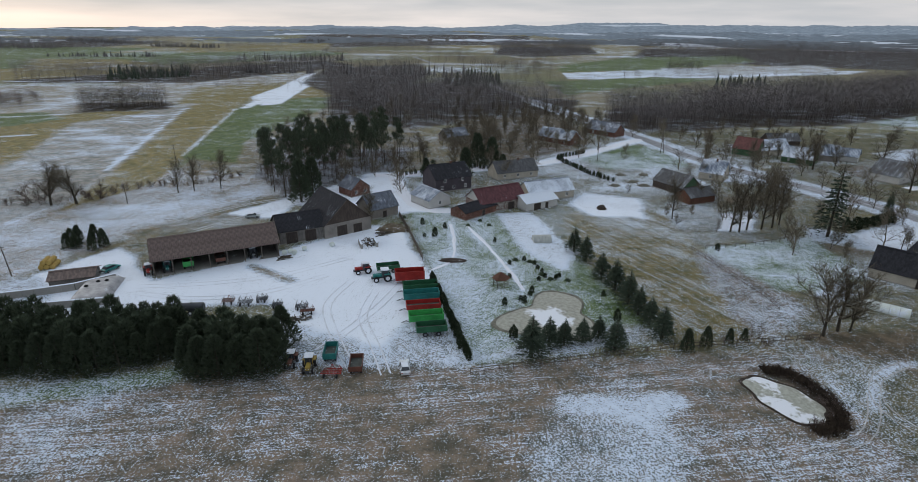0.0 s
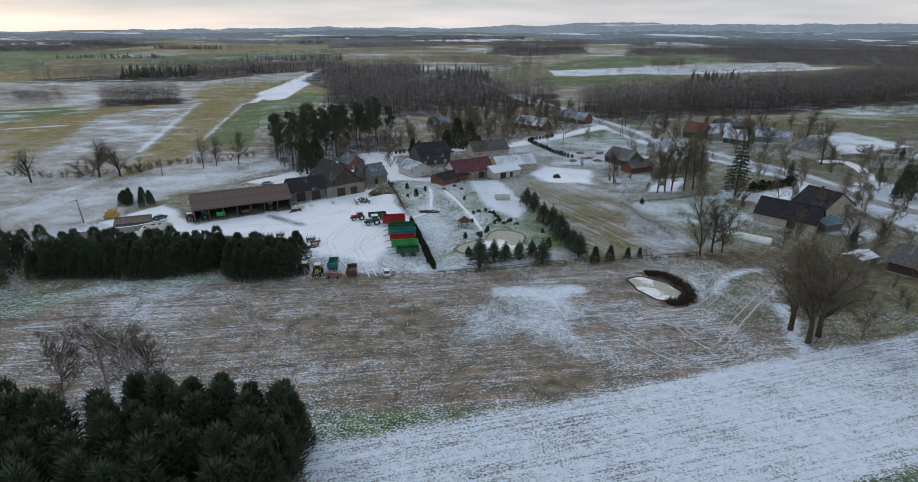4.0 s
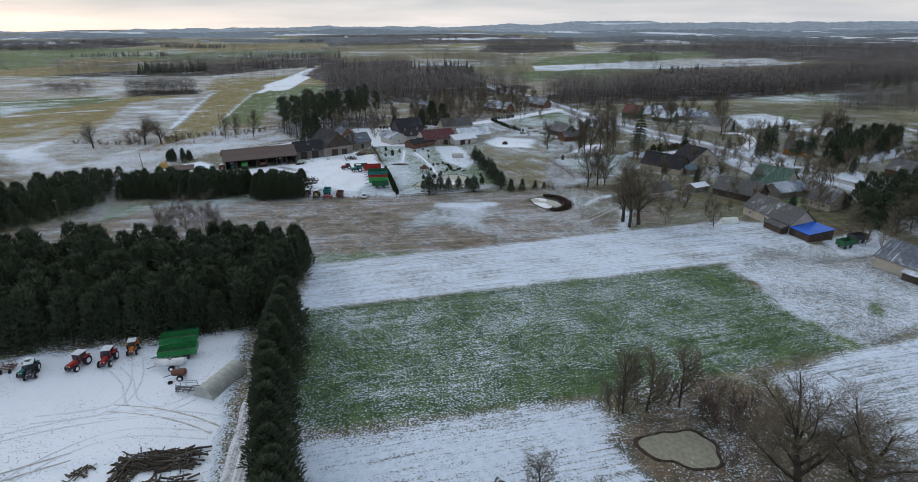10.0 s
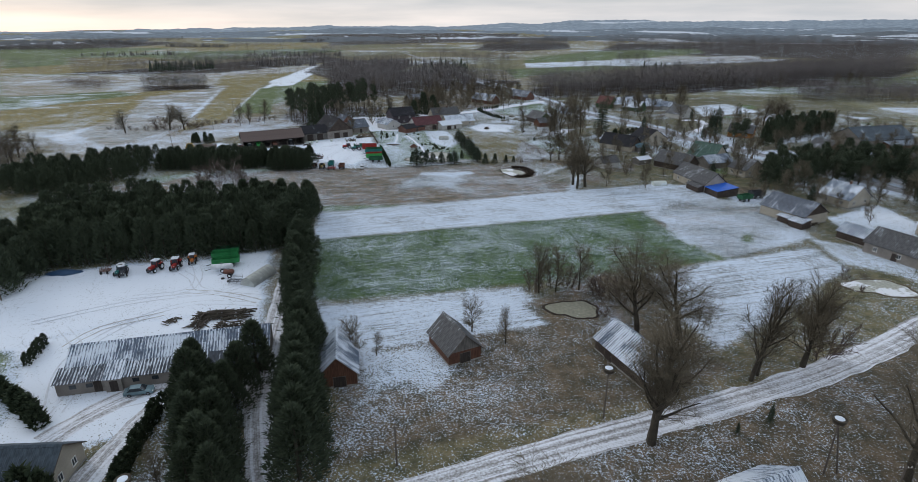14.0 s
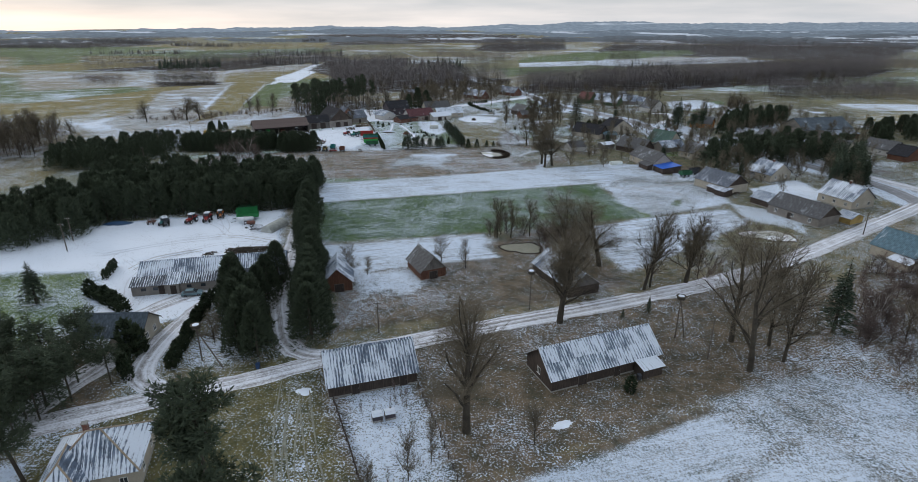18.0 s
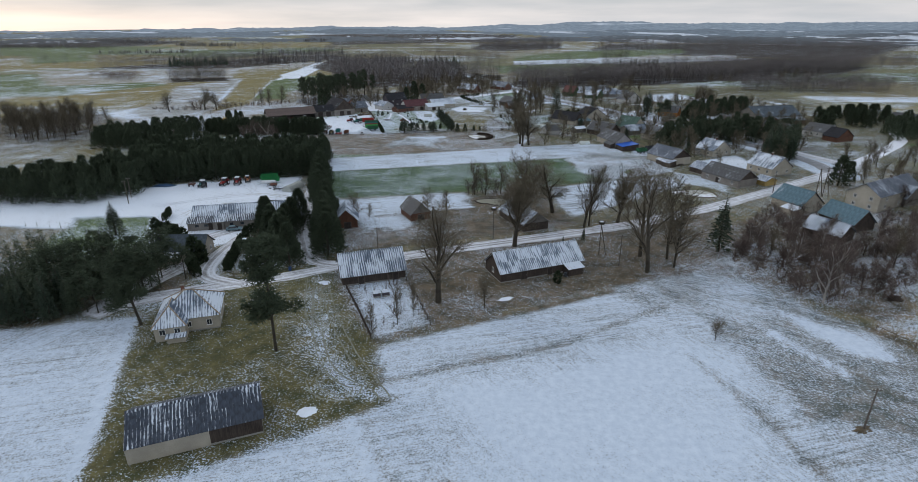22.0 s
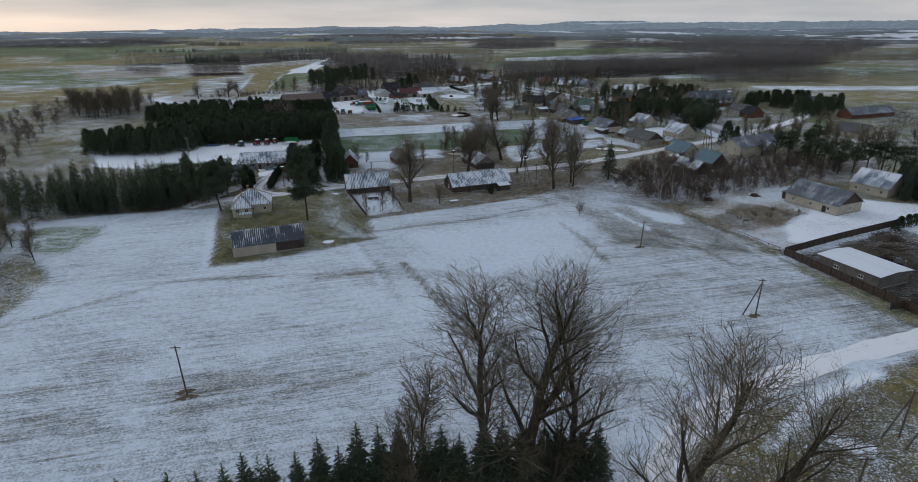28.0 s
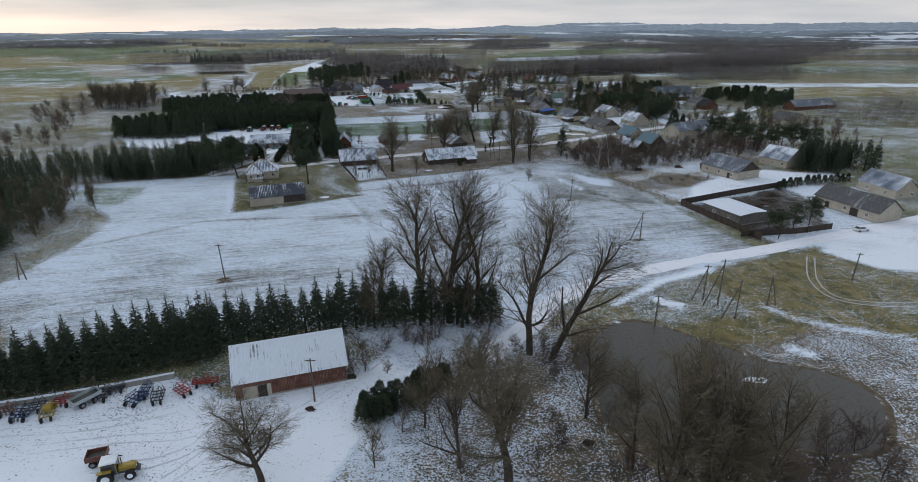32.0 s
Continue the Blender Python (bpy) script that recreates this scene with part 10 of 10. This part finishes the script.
fence("garden_fence", "grey plank fence between garden and field", [(2.2, 82.5), (12.4, 84.8), (27.3, 88.1), (40.9, 91.3), (58.6, 93.5), (71.1, 95.4)], 1.3, 2.6, TIMBER, boards=2)
fence("wire_fence", "row of grey posts along the meadow", [(63.6, 141.7), (66.8, 125.6), (69.2, 114.5), (69.5, 107.4)], 1.3, 3.2, TIMBER, boards=2)
fence("wire_fence", "row of grey posts along the meadow", [(68, 142.7), (83.2, 145.7), (103.2, 153.2)], 1.2, 3.2, TIMBER, boards=1)
fence("plank_fence", "old plank fence beside the drive", [(-19.1, 168.6), (-14.4, 152.6), (-9.4, 133.1)], 1.6, 2.4, TIMBER, boards=3)
gazebo("small brown wooden gazebo on the lawn", 9.9, 118.5)
tunnel("greenhouse", "small cream garden greenhouse under plastic film", 23.5, 147.9, 4, 5.0, 1.7, SILOSKIN)
tunnel("polytunnel", "long white polytunnel beside the bare trees", 91.7, 108.4, -38, 11, 1.5, POLY)
tunnel("polytunnel", "small polytunnel by the hedge", 107.3, 56.6, 8, 5, 1.5, POLY)
tunnel("polytunnel", "small polytunnel behind the huts", 119.6, 105.4, 20, 4, 1.3, POLY)
pond("garden_pond", "frozen garden pond partly covered with snow", 19.4, 103.5, 9.3, 9.3, 0, PONDICE, BANK_GREY, (0.13, 0.42), (-0.25, -2.30))
pond("field_pond", "small frozen field pond with a dark reedy rim", 53.9, 76.2, 6.6, 4.3, -56, ICE, BANK_DARK, (0.05, 0.1))
plant("bush", 55.4, 70.7, 1.2, group="dark reeds round the field pond", wide=1.6)
plant("bush", 59.2, 74.9, 1.4, group="dark reeds round the field pond", wide=1.6)
plant("bush", 55.7, 69.7, 1.1, group="dark reeds round the field pond", wide=1.6)
plant("bush", 59.4, 78.3, 0.9, group="dark reeds round the field pond", wide=1.6)
plant("bush", 61.1, 75.0, 1.3, group="dark reeds round the field pond", wide=1.6)
plant("bush", 59.3, 75.6, 1.2, group="dark reeds round the field pond", wide=1.6)
plant("bush", 56.2, 70.1, 1.1, group="dark reeds round the field pond", wide=1.6)
plant("bush", 61.1, 76.4, 1.4, group="dark reeds round the field pond", wide=1.6)
plant("bush", 58.6, 71.6, 1.5, group="dark reeds round the field pond", wide=1.6)
plant("bush", 58.2, 78.4, 1.0, group="dark reeds round the field pond", wide=1.6)
plant("bush", 57.6, 79.9, 1.0, group="dark reeds round the field pond", wide=1.6)
plant("bush", 59.3, 73.1, 1.2, group="dark reeds round the field pond", wide=1.6)
plant("bush", 61.0, 74.0, 1.5, group="dark reeds round the field pond", wide=1.6)
plant("bush", 60.2, 78.7, 0.9, group="dark reeds round the field pond", wide=1.6)
plant("bush", 60.0, 79.0, 1.2, group="dark reeds round the field pond", wide=1.6)
plant("bush", 59.5, 76.4, 1.2, group="dark reeds round the field pond", wide=1.6)
mound("garden_shrub", "low dark garden shrub on the frosted lawn", 2.8, 160.2, 0.8, 0.8, 0.7, THUJA_NEEDLES, cat='shrub', rough=0.5)
mound("garden_shrub", "low dark garden shrub on the frosted lawn", 6.5, 164.7, 0.8, 0.8, 0.7, THUJA_NEEDLES, cat='shrub', rough=0.5)
mound("garden_shrub", "low dark garden shrub on the frosted lawn", 9.1, 160.4, 0.8, 0.8, 0.7, THUJA_NEEDLES, cat='shrub', rough=0.5)
mound("garden_shrub", "low dark garden shrub on the frosted lawn", 32.9, 113.8, 0.8, 0.8, 0.7, THUJA_NEEDLES, cat='shrub', rough=0.5)
mound("garden_shrub", "low dark garden shrub on the frosted lawn", -17.5, 167.4, 0.8, 0.8, 0.7, THUJA_NEEDLES, cat='shrub', rough=0.5)
mound("garden_shrub", "low dark garden shrub on the frosted lawn", 14.7, 133.7, 0.8, 0.8, 0.7, THUJA_NEEDLES, cat='shrub', rough=0.5)
mound("garden_shrub", "low dark garden shrub on the frosted lawn", 20.4, 124.6, 0.8, 0.8, 0.7, THUJA_NEEDLES, cat='shrub', rough=0.5)
mound("garden_shrub", "low dark garden shrub on the frosted lawn", 22.1, 122, 0.8, 0.8, 0.7, THUJA_NEEDLES, cat='shrub', rough=0.5)
mound("garden_shrub", "low dark garden shrub on the frosted lawn", 26.2, 121.4, 0.8, 0.8, 0.7, THUJA_NEEDLES, cat='shrub', rough=0.5)
mound("garden_shrub", "low dark garden shrub on the frosted lawn", 18.4, 132.6, 0.8, 0.8, 0.7, THUJA_NEEDLES, cat='shrub', rough=0.5)
mound("rockery", "round garden bed with dark shrubs", -1.8, 133.3, 3.4, 1.8, 0.4, BANK_DARK, cat='rockery')
bin_box("dark compost bin in the snowy plot", 47.5, 177.8, 'dark_grey')
mound("compost_heap", "dark round heap in the snow", 47.7, 178.4, 1.8, 1.8, 1.4, BANK_DARK)
mound("firewood", "heap of grey firewood and rubble", 66.3, 223.8, 2.4, 1.6, 0.9, BANK_GREY, cat='wood pile', rough=0.5)
mound("firewood", "heap of grey firewood and rubble", 68, 212.8, 2.4, 1.6, 0.9, BANK_GREY, cat='wood pile', rough=0.5)
mound("firewood", "heap of grey firewood and rubble", 71, 207.8, 2.4, 1.6, 0.9, BANK_GREY, cat='wood pile', rough=0.5)
mound("firewood", "heap of grey firewood and rubble", 59.6, 207.4, 2.4, 1.6, 0.9, BANK_GREY, cat='wood pile', rough=0.5)
mound("firewood", "heap of grey firewood and rubble", 76, 224.1, 2.4, 1.6, 0.9, BANK_GREY, cat='wood pile', rough=0.5)

tractor("red tractor under the roof of the long barn", -75.5, 123.6, -63, 'red', 0.9)
tractor("blue tractor under the roof of the long barn", -71.8, 125.5, -63, 'teal', 0.95)
trailer("green machine under the roof of the long barn", -67.6, 127.6, 117, 'bright_green', 4.6, 2.3, 1.3)
trailer("rusty trailer under the roof of the long barn", -61.0, 131.0, 117, 'rust', 4.6, 2.2, 0.9)
tractor("dark tractor under the roof of the long barn", -54.0, 134.8, -63, 'dark_grey', 0.95)


def wrapped_bale(x, y, rot):
    bm = bmesh.new()
    made = bmesh.ops.create_cone(bm, cap_ends=True, segments=14, radius1=0.62, radius2=0.62, depth=1.2, matrix=Matrix.Translation((0, 0, 0.62)) @ Matrix.Rotation(math.pi / 2, 4, "Y"))
    bmesh.ops.bevel(bm, geom=[e for e in bm.edges if len(e.link_faces) == 2 and e.calc_face_angle() > 1.0], offset=0.14, segments=2, affect="EDGES")
    me = bpy.data.meshes.new("silage_bale")
    bm.to_mesh(me)
    bm.free()
    me.materials.append(POLY)
    ob = tagged(new("silage_bale", me), "round silage bale wrapped in white film on the snow", "bale", "wrapped bales by the barns")
    ob.matrix_basis = pose(x, y, 0, 0, 0, rot)


for bx, by, br in ((-41.7, 139.2, 20), (-34.9, 142.4, 60), (-44.9, 137.3, 30), (-43.6, 136.4, 80), (-46.2, 136.2, 10)):
    wrapped_bale(bx, by, br)
for gx, gy in ((19.4, 131.1), (19.8, 128.2), (20.6, 126.0), (21.0, 123.2), (23.4, 122.3), (19.2, 121.3), (24.4, 123.4), (17.0, 133.7), (13.0, 131.0), (12.3, 122.8), (16.2, 113.4), (13.8, 111.0), (-10.0, 150.3), (37.9, 128.6)):
    plant("thuja", gx, gy, 1.3, group="small clipped shrubs on the garden lawn", wide=2.0)

# tractor yard and stable
tractor("red tractor with a snow-covered cab roof", -43.5, -21.1, -100, 'red')
tractor("red tractor with a snow-covered cab roof", -39.1, -19.8, -80, 'red')
tractor("orange-red tractor without snow on its cab", -36.5, -16.3, -70, 'orange', 0.85)
tractor("dark tractor at the edge of the snowy yard", -50.2, -23.8, -60, 'dark_grey', 0.9)
trailer("green trailer with high side boards", -28.9, -13.9, 195, 'green', 6.4, 2.4, 1.2)
trailer("green trailer with high side boards", -27, -18.3, 195, 'green', 6.4, 2.4, 1.2)
trailer("green trailer with high side boards", -29.5, -10.9, 195, 'dark_green', 6, 2.4, 1.2)
tanker("white slurry tanker beside the green trailers", -26.6, -22, 190, 'white', 5.2, 0.7)
tanker("rusty little tank on wheels", -23.8, -24.8, 190, 'rust', 2.4, 0.6)
implement("plough", "dark heavy plough in the snow", -20.7, -28.6, 95, 'dark_grey', 3.4, 1.6)
tyre("black tractor tyre lying in the snow", -22.9, -27.7)
tyre("black tractor tyre lying in the snow", -24.9, -26.2)
tunnel("grain_silo", "pale half-round steel store dusted with snow", -16.2, -26.2, 72, 8.5, 1.9, SILOSKIN, cat='silo')
tractor("teal tractor at the edge of the yard", -51, -23.1, -90, 'teal', 0.9)
implement("cultivator", "rusty cultivator at the edge of the yard", -55.2, -22.4, 10, 'rust', 1.6, 2.4)
mound("tarpaulin", "heap under a dark blue sheet", -65.5, -22.7, 4.2, 1.6, 0.9, TARPDARK, 10, cat='heap')
tractor("dark old tractor by the trees", -73.6, -19.9, -60, 'slate', 0.9)
wood_pile("long heap of felled branches behind the stable", -17.2, -44.6, 8, 12, 4.5, 1.2, 130)
wood_pile("stack of sawn logs in the snow", -21.0, -48.0, 78, 4.5, 3.5, 0.9, 36)
wood_pile("stack of sawn logs in the snow", -14.2, -48.6, 10, 7, 2.6, 1.1, 46)
wood_pile("low heap of sawn boards in the snow", -27.4, -47.0, 70, 4.0, 2.2, 0.4, 20)
car("dark teal car in front of the stable", -20.9, -70.8, 14, 'slate')
utility_pole("stork nest on a timber pole with a slanting stay", -7.3, -97.1, 6.9, rot=-24, nest=True, stay=5.0)
utility_pole("stork nest on a timber pole", 54.2, -77.1, 8.5, nest=True)
utility_pole("stork nest on a timber pole", 81.2, -88.6, 8.5, nest=True, stay=1.8)
bin_box("blue waste bin by the lane", 3.6, -99.4, 'blue')
pond("meadow_pond", "small frozen pond among shrubs", 56.3, -41.9, 4.9, 4.0, 0, OLIVE_ICE, BANK_DARK)
pond("village_pond", "frozen pond under snow beside the lane", 128.6, -31.8, 7, 4.5, 0, ICE, BANK_BROWN)
house("kennel", "small dark hutch with a snowy lid on the garden plot", "kennel", 26.6, -112.9, 18, 1.5, 1.5, 1.0, 1.15, R_SNOWY, W_SLATE, over=0.05)
house("kennel", "small dark hutch with a snowy lid on the garden plot", "kennel", 28.5, -112.3, 18, 1.5, 1.5, 1.0, 1.15, R_SNOWY, W_SLATE, over=0.05)
fence("plank_fence", "dark old plank fence round the garden plot", [(19.1, -109.1), (23.7, -120), (28, -130.8)], 1.2, 2.4, W_BOARD, boards=3)
fence("plank_fence", "dark old plank fence round the garden plot", [(32.5, -105.4), (36.5, -117), (39.1, -125.6)], 1.2, 2.4, W_BOARD, boards=2)
bin_box("dark barrel against the log barn", 57.2, -104.5, 'dark_grey')
bin_box("dark barrel against the log barn", 60, -103.5, 'dark_grey')
bin_box("dark barrel against the log barn", 70.1, -102.4, 'dark_grey')
mound("snow_patch", "patch of drifted snow on the grass", 55, -114.1, 2.2, 1.0, 0.12, SNOWM, 30, cat='snow patch')
mound("snow_patch", "patch of drifted snow on the grass", 21.4, -152.4, 1.8, 1.4, 0.12, SNOWM, 30, cat='snow patch')
mound("snow_patch", "patch of drifted snow on the grass", 13.4, -106, 1.6, 1.2, 0.12, SNOWM, cat='snow patch')
tyre("snow-filled tyre by the drive", -14.8, -83.2)

trailer("dark green trailer beside the tarpaulin shed", 129.6, 35.6, 20, 'dark_green', 4.6, 2.3, 1.4)
trailer("dark trailer beside the tarpaulin shed", 135.4, 39.4, 15, 'dark_grey', 5.0, 2.3, 1.6)
wood_pile("heap of grey boards on the snowy plot", 137.5, 11.4, 30, 7, 3, 0.7, 34)

# poles
utility_pole("grey timber power line pole", 14.3, -219.9, 9.2, rot=0, lean=-2.0, stay=0.0, arms=1)
utility_pole("grey timber power line pole", 104.9, -156.1, 7.4, rot=0, lean=1.5, stay=0.0, arms=1)
utility_pole("timber pole with a slanting stay leg", 117.2, -193.1, 8.1, rot=0, lean=0.0, stay=-2.6, arms=1)
utility_pole("grey timber power line pole", 157.8, -219.4, 7.0, rot=0, lean=2, stay=0.0, arms=1)
utility_pole("timber pole with a slanting stay leg", 122, -231.6, 10.5, rot=0, lean=0.0, stay=-3, arms=1)
utility_pole("timber pole with a slanting stay leg", 123, -237.4, 8.6, rot=0, lean=0.0, stay=-2.8, arms=1)
utility_pole("timber pole with a slanting stay leg", 132.3, -231.6, 7.0, rot=0, lean=0.0, stay=1.8, arms=1)
utility_pole("grey timber power line pole", 106.1, -240.5, 7.0, rot=0, lean=0.0, stay=0.0, arms=1)
utility_pole("grey timber power line pole", 120, -229, 8.2, rot=0, lean=0.0, stay=-2.4, arms=1)
utility_pole("grey timber power line pole", 45.9, -264, 7.9, rot=0, lean=0.0, stay=0.0, arms=1)
utility_pole("timber pole with a slanting stay leg", -32.1, -219.4, 7.0, rot=0, lean=-8, stay=-1.8, arms=1)
utility_pole("timber pole with a slanting stay leg", 171.7, -35.2, 10.5, rot=0, lean=0.0, stay=2.0, arms=1)
utility_pole("timber pole with a slanting stay leg", 169.4, -34.9, 10.0, rot=0, lean=0.0, stay=2.2, arms=1)
utility_pole("grey timber power line pole", 156.7, -30.7, 7.0, rot=0, lean=0.0, stay=0.0, arms=1)
utility_pole("grey timber power line pole", -107.3, 121.3, 7.8, rot=0, lean=-4, stay=0.0, arms=1)
utility_pole("timber pole with a slanting stay leg", 97.4, 267.9, 10.5, rot=0, lean=0.0, stay=1.5, arms=1)
utility_pole("grey timber power line pole", 62.7, 250.2, 9.4, rot=0, lean=0.0, stay=0.0, arms=1)
utility_pole("timber pole with a slanting stay leg", 157.7, 88.3, 9.3, rot=0, lean=0.0, stay=1.4, arms=1)
utility_pole("grey timber power line pole", -66.3, -44.9, 8.0, rot=0, lean=0.0, stay=0.0, arms=1)
utility_pole("grey timber power line pole", -69.7, -37.2, 7.0, rot=0, lean=0.0, stay=0.0, arms=1)
utility_pole("grey timber power line pole", -99.8, 57.8, 7.0, rot=0, lean=0.0, stay=0.0, arms=1)
utility_pole("grey timber power line pole", -112, 179.6, 7.0, rot=0, lean=0.0, stay=0.0, arms=1)
utility_pole("grey timber power line pole", -117.7, 227, 10.5, rot=0, lean=0.0, stay=0.0, arms=1)
utility_pole("grey timber power line pole", 84.5, -96, 8.4, rot=0, lean=0.0, stay=0.0, arms=1)
utility_pole("grey timber power line pole", 173.1, 115.9, 10.5, rot=0, lean=0.0, stay=0.0, arms=1)
utility_pole("grey timber power line pole", 23.3, -87.1, 7.0, rot=0, lean=0.0, stay=0.0, arms=1)

# compound and yard in the south
wood_pile("heap of grey boards beside the flat shed", 165.5, -163.0, 30, 6, 3.5, 0.9, 36)
wood_pile("heap of scrap timber in the compound", 170.5, -157.0, -20, 5, 3, 0.7, 28)
wood_pile("heap of boards along the compound fence", 158.5, -184.5, 12, 7, 2, 0.8, 26)
trailer("dark flat trailer in the compound", 166.0, -173.5, 70, 'dark_grey', 5.0, 2.2, 0.7)
mound("manure_heap", "dark heap of earth and rubbish in the compound", 175.0, -150.0, 4.0, 2.4, 1.2, BANK_DARK, 25, cat='heap', rough=0.5)
stand("bush", [(136, -136), (150, -121), (166, -127), (150, -138)], 6.5, 2.0, "low brown shrubs by the plastered house", wide=1.5)
fence("board_fence", "tall dark solid board fence of the compound", [(139.8, -161.4), (145.3, -179.1), (149.8, -193.6)], 2.0, 2.5, W_BOARD, solid=True)
fence("board_fence", "tall dark solid board fence of the compound", [(139.8, -161.4), (160.9, -150.4), (187.2, -137.8)], 2.0, 2.5, W_BOARD, solid=True)
fence("board_fence", "dark solid board fence along the track", [(145.7, -190.9), (162.3, -188.5), (174.5, -184.6)], 1.8, 2.5, W_BOARD, solid=True)
fence("wire_fence", "row of old posts along the ditch", [(126.8, -127.1), (133.8, -143.4), (139.9, -158.7)], 1.1, 3.5, TIMBER, boards=1)
car("white van parked by the long barn", 181.9, -186.1, 15, 'white')
car("dark car in the compound", 164.7, -166.6, 60, 'dark_grey')
trough_wall("long feed wall of concrete blocks under snow", [(-6.5, -266.9), (2.5, -264.5), (11.6, -261.4), (21.1, -257.7)], .9)
implement("harrow", "blue disc harrow in the snow", 3.1, -267.8, 8, 'blue', 2.2, 2.6)
implement("sprayer", "yellow field sprayer in the snow", 6.7, -267.3, 24, 'yellow', 3.2, 2.0)
implement("seed_drill", "dark seed drill under snow in the yard", 3.7, -266.2, 18, 'dark_grey', 2.0, 3.0)
implement("plough", "blue reversible plough by the feed wall", 18.5, -262, 8, 'blue', 3.0, 1.4)
implement("harrow", "dark spring harrow by the feed wall", 12.3, -263, 8, 'dark_grey', 2.4, 2.2)
implement("plough", "dark blue plough in the snow", 18.2, -264, -15, 'blue', 2.4, 2.6)
implement("plough", "dark blue plough in the snow", 21.3, -263.5, 18, 'dark_grey', 2.6, 1.8)
implement("cultivator", "red cultivator in the snow", 24.3, -262, 55, 'red', 2.4, 1.8)
implement("cultivator", "red cultivator beside the white barn", 27, -259.5, 12, 'red', 1.4, 4.0)
implement("harrow", "rusty harrow in the snow", 0.2, -266.9, 24, 'rust', 1.6, 2.4)
implement("harrow", "dark harrow in the snow", 13.5, -261.4, 18, 'dark_grey', 1.2, 2.6)
implement("rake", "rusty rake in the snow", 7.2, -264.7, 8, 'red', 1.6, 3.0)
trailer("grey flat trailer in the snowy yard", 10.7, -264.7, 60, 'silver', 4.0, 1.9, 0.6)
tractor("yellow loader in the snowy yard", 24.2, -279.7, 20, 'yellow', 1.1)
trailer("dark small trailer in the yard", 20.4, -277.3, 20, 'rust', 2.4, 1.8, 0.8)
pond("pasture_pond", "wide brown frozen pond among bare trees", 108.6, -259.7, 20.4, 18.3, 0, BROWN_ICE, BANK_BROWN, (0.16, 0.26), (2.7, 2.26))
mound("snow_patch", "patch of drifted snow on the pasture", 113, -231.1, 3, 1.2, 0.15, SNOWM, cat='snow patch')
mound("snow_patch", "patch of drifted snow on the pasture", 117, -258.1, 3, 1.2, 0.15, SNOWM, cat='snow patch')
plant("poplar", 84.7, -251.5, 28, variant=3, lean=22, lean_to=0, wide=1.15)
plant("bush", 83.0, -253.2, 6.0, variant=2, wide=1.2)
plant("bush", 88.6, -250.6, 6.5, variant=0, wide=1.3)
mound("grass_tuft", "dark uncut grass round the pole foot", 14.5, -220.5, 1.7, 0.8, 0.22, BANK_BROWN, 18, cat='grass', rough=0.5)
mound("grass_tuft", "dark uncut grass round the pole foot", 104.8, -156.2, 1.7, 0.8, 0.22, BANK_BROWN, 18, cat='grass', rough=0.5)
mound("grass_tuft", "dark uncut grass round the pole foot", 116.9, -193.6, 1.7, 0.8, 0.22, BANK_BROWN, 18, cat='grass', rough=0.5)
mound("grass_tuft", "dark uncut grass round the pole foot", 13.6, -219.1, 1.7, 0.8, 0.22, BANK_BROWN, 18, cat='grass', rough=0.5)
mound("scrap_heap", "dark scrap lying in the snow", 45.7, -266, 0.9, 0.6, 0.6, BANK_DARK, cat='scrap', rough=0.5)
mound("scrap_heap", "dark scrap lying in the snow", 86.5, -273.1, 0.9, 0.6, 0.6, BANK_DARK, cat='scrap', rough=0.5)
mound("scrap_heap", "dark scrap lying in the snow", 50.4, -257.6, 0.9, 0.6, 0.6, BANK_DARK, cat='scrap', rough=0.5)
mound("cut_brush", "heap of dark cut brush", 157.6, -109.1, 2.0, 1.4, 1.0, BANK_DARK, cat='brush heap', rough=0.5)
mound("cut_brush", "heap of dark cut brush", 140.1, -113.9, 2.0, 1.4, 1.0, BANK_DARK, cat='brush heap', rough=0.5)
mound("cut_brush", "heap of dark cut brush", 143.3, -65.9, 2.0, 1.4, 1.0, BANK_DARK, cat='brush heap', rough=0.5)
mound("cut_brush", "heap of dark cut brush", 141.5, -81.3, 2.0, 1.4, 1.0, BANK_DARK, cat='brush heap', rough=0.5)
mound("cut_brush", "heap of dark cut brush", 132.8, -92, 2.0, 1.4, 1.0, BANK_DARK, cat='brush heap', rough=0.5)
REEDS = plain("dead_reeds", (0.060, 0.044, 0.032), 0.95, var=0.5, scale=1.5, bump=0.0)


def reed_belt(pts, half, count, tall):
    """Dead reeds standing close together along a bank, as one mesh."""
    def place(r):
        k = r.randrange(len(pts) - 1)
        u = r.random()
        (ax, ay), (bx, by) = pts[k], pts[k + 1]
        off = r.gauss(0, half * 0.5)
        d = math.hypot(bx - ax, by - ay)
        return Vector((ax + (bx - ax) * u - off * (by - ay) / d, ay + (by - ay) * u + off * (bx - ax) / d, 0.12)), Vector((0, 0, 1.3))
    verts, faces = tufts(random.Random(17), place, count, tall, flat=0.3, blades=3, slim=0.1)
    tagged(new("reed_bed", mesh_of("reed_bed", verts, faces, REEDS)), "dark dead reeds on the pond bank", "reeds", kind="stuff")


reed_belt([(54.2, 84.2), (58.0, 84.3), (60.2, 80.6), (61.0, 76.0), (60.4, 71.8), (58.2, 69.2), (54.0, 68.4)], 1.4, 1900, 0.6)
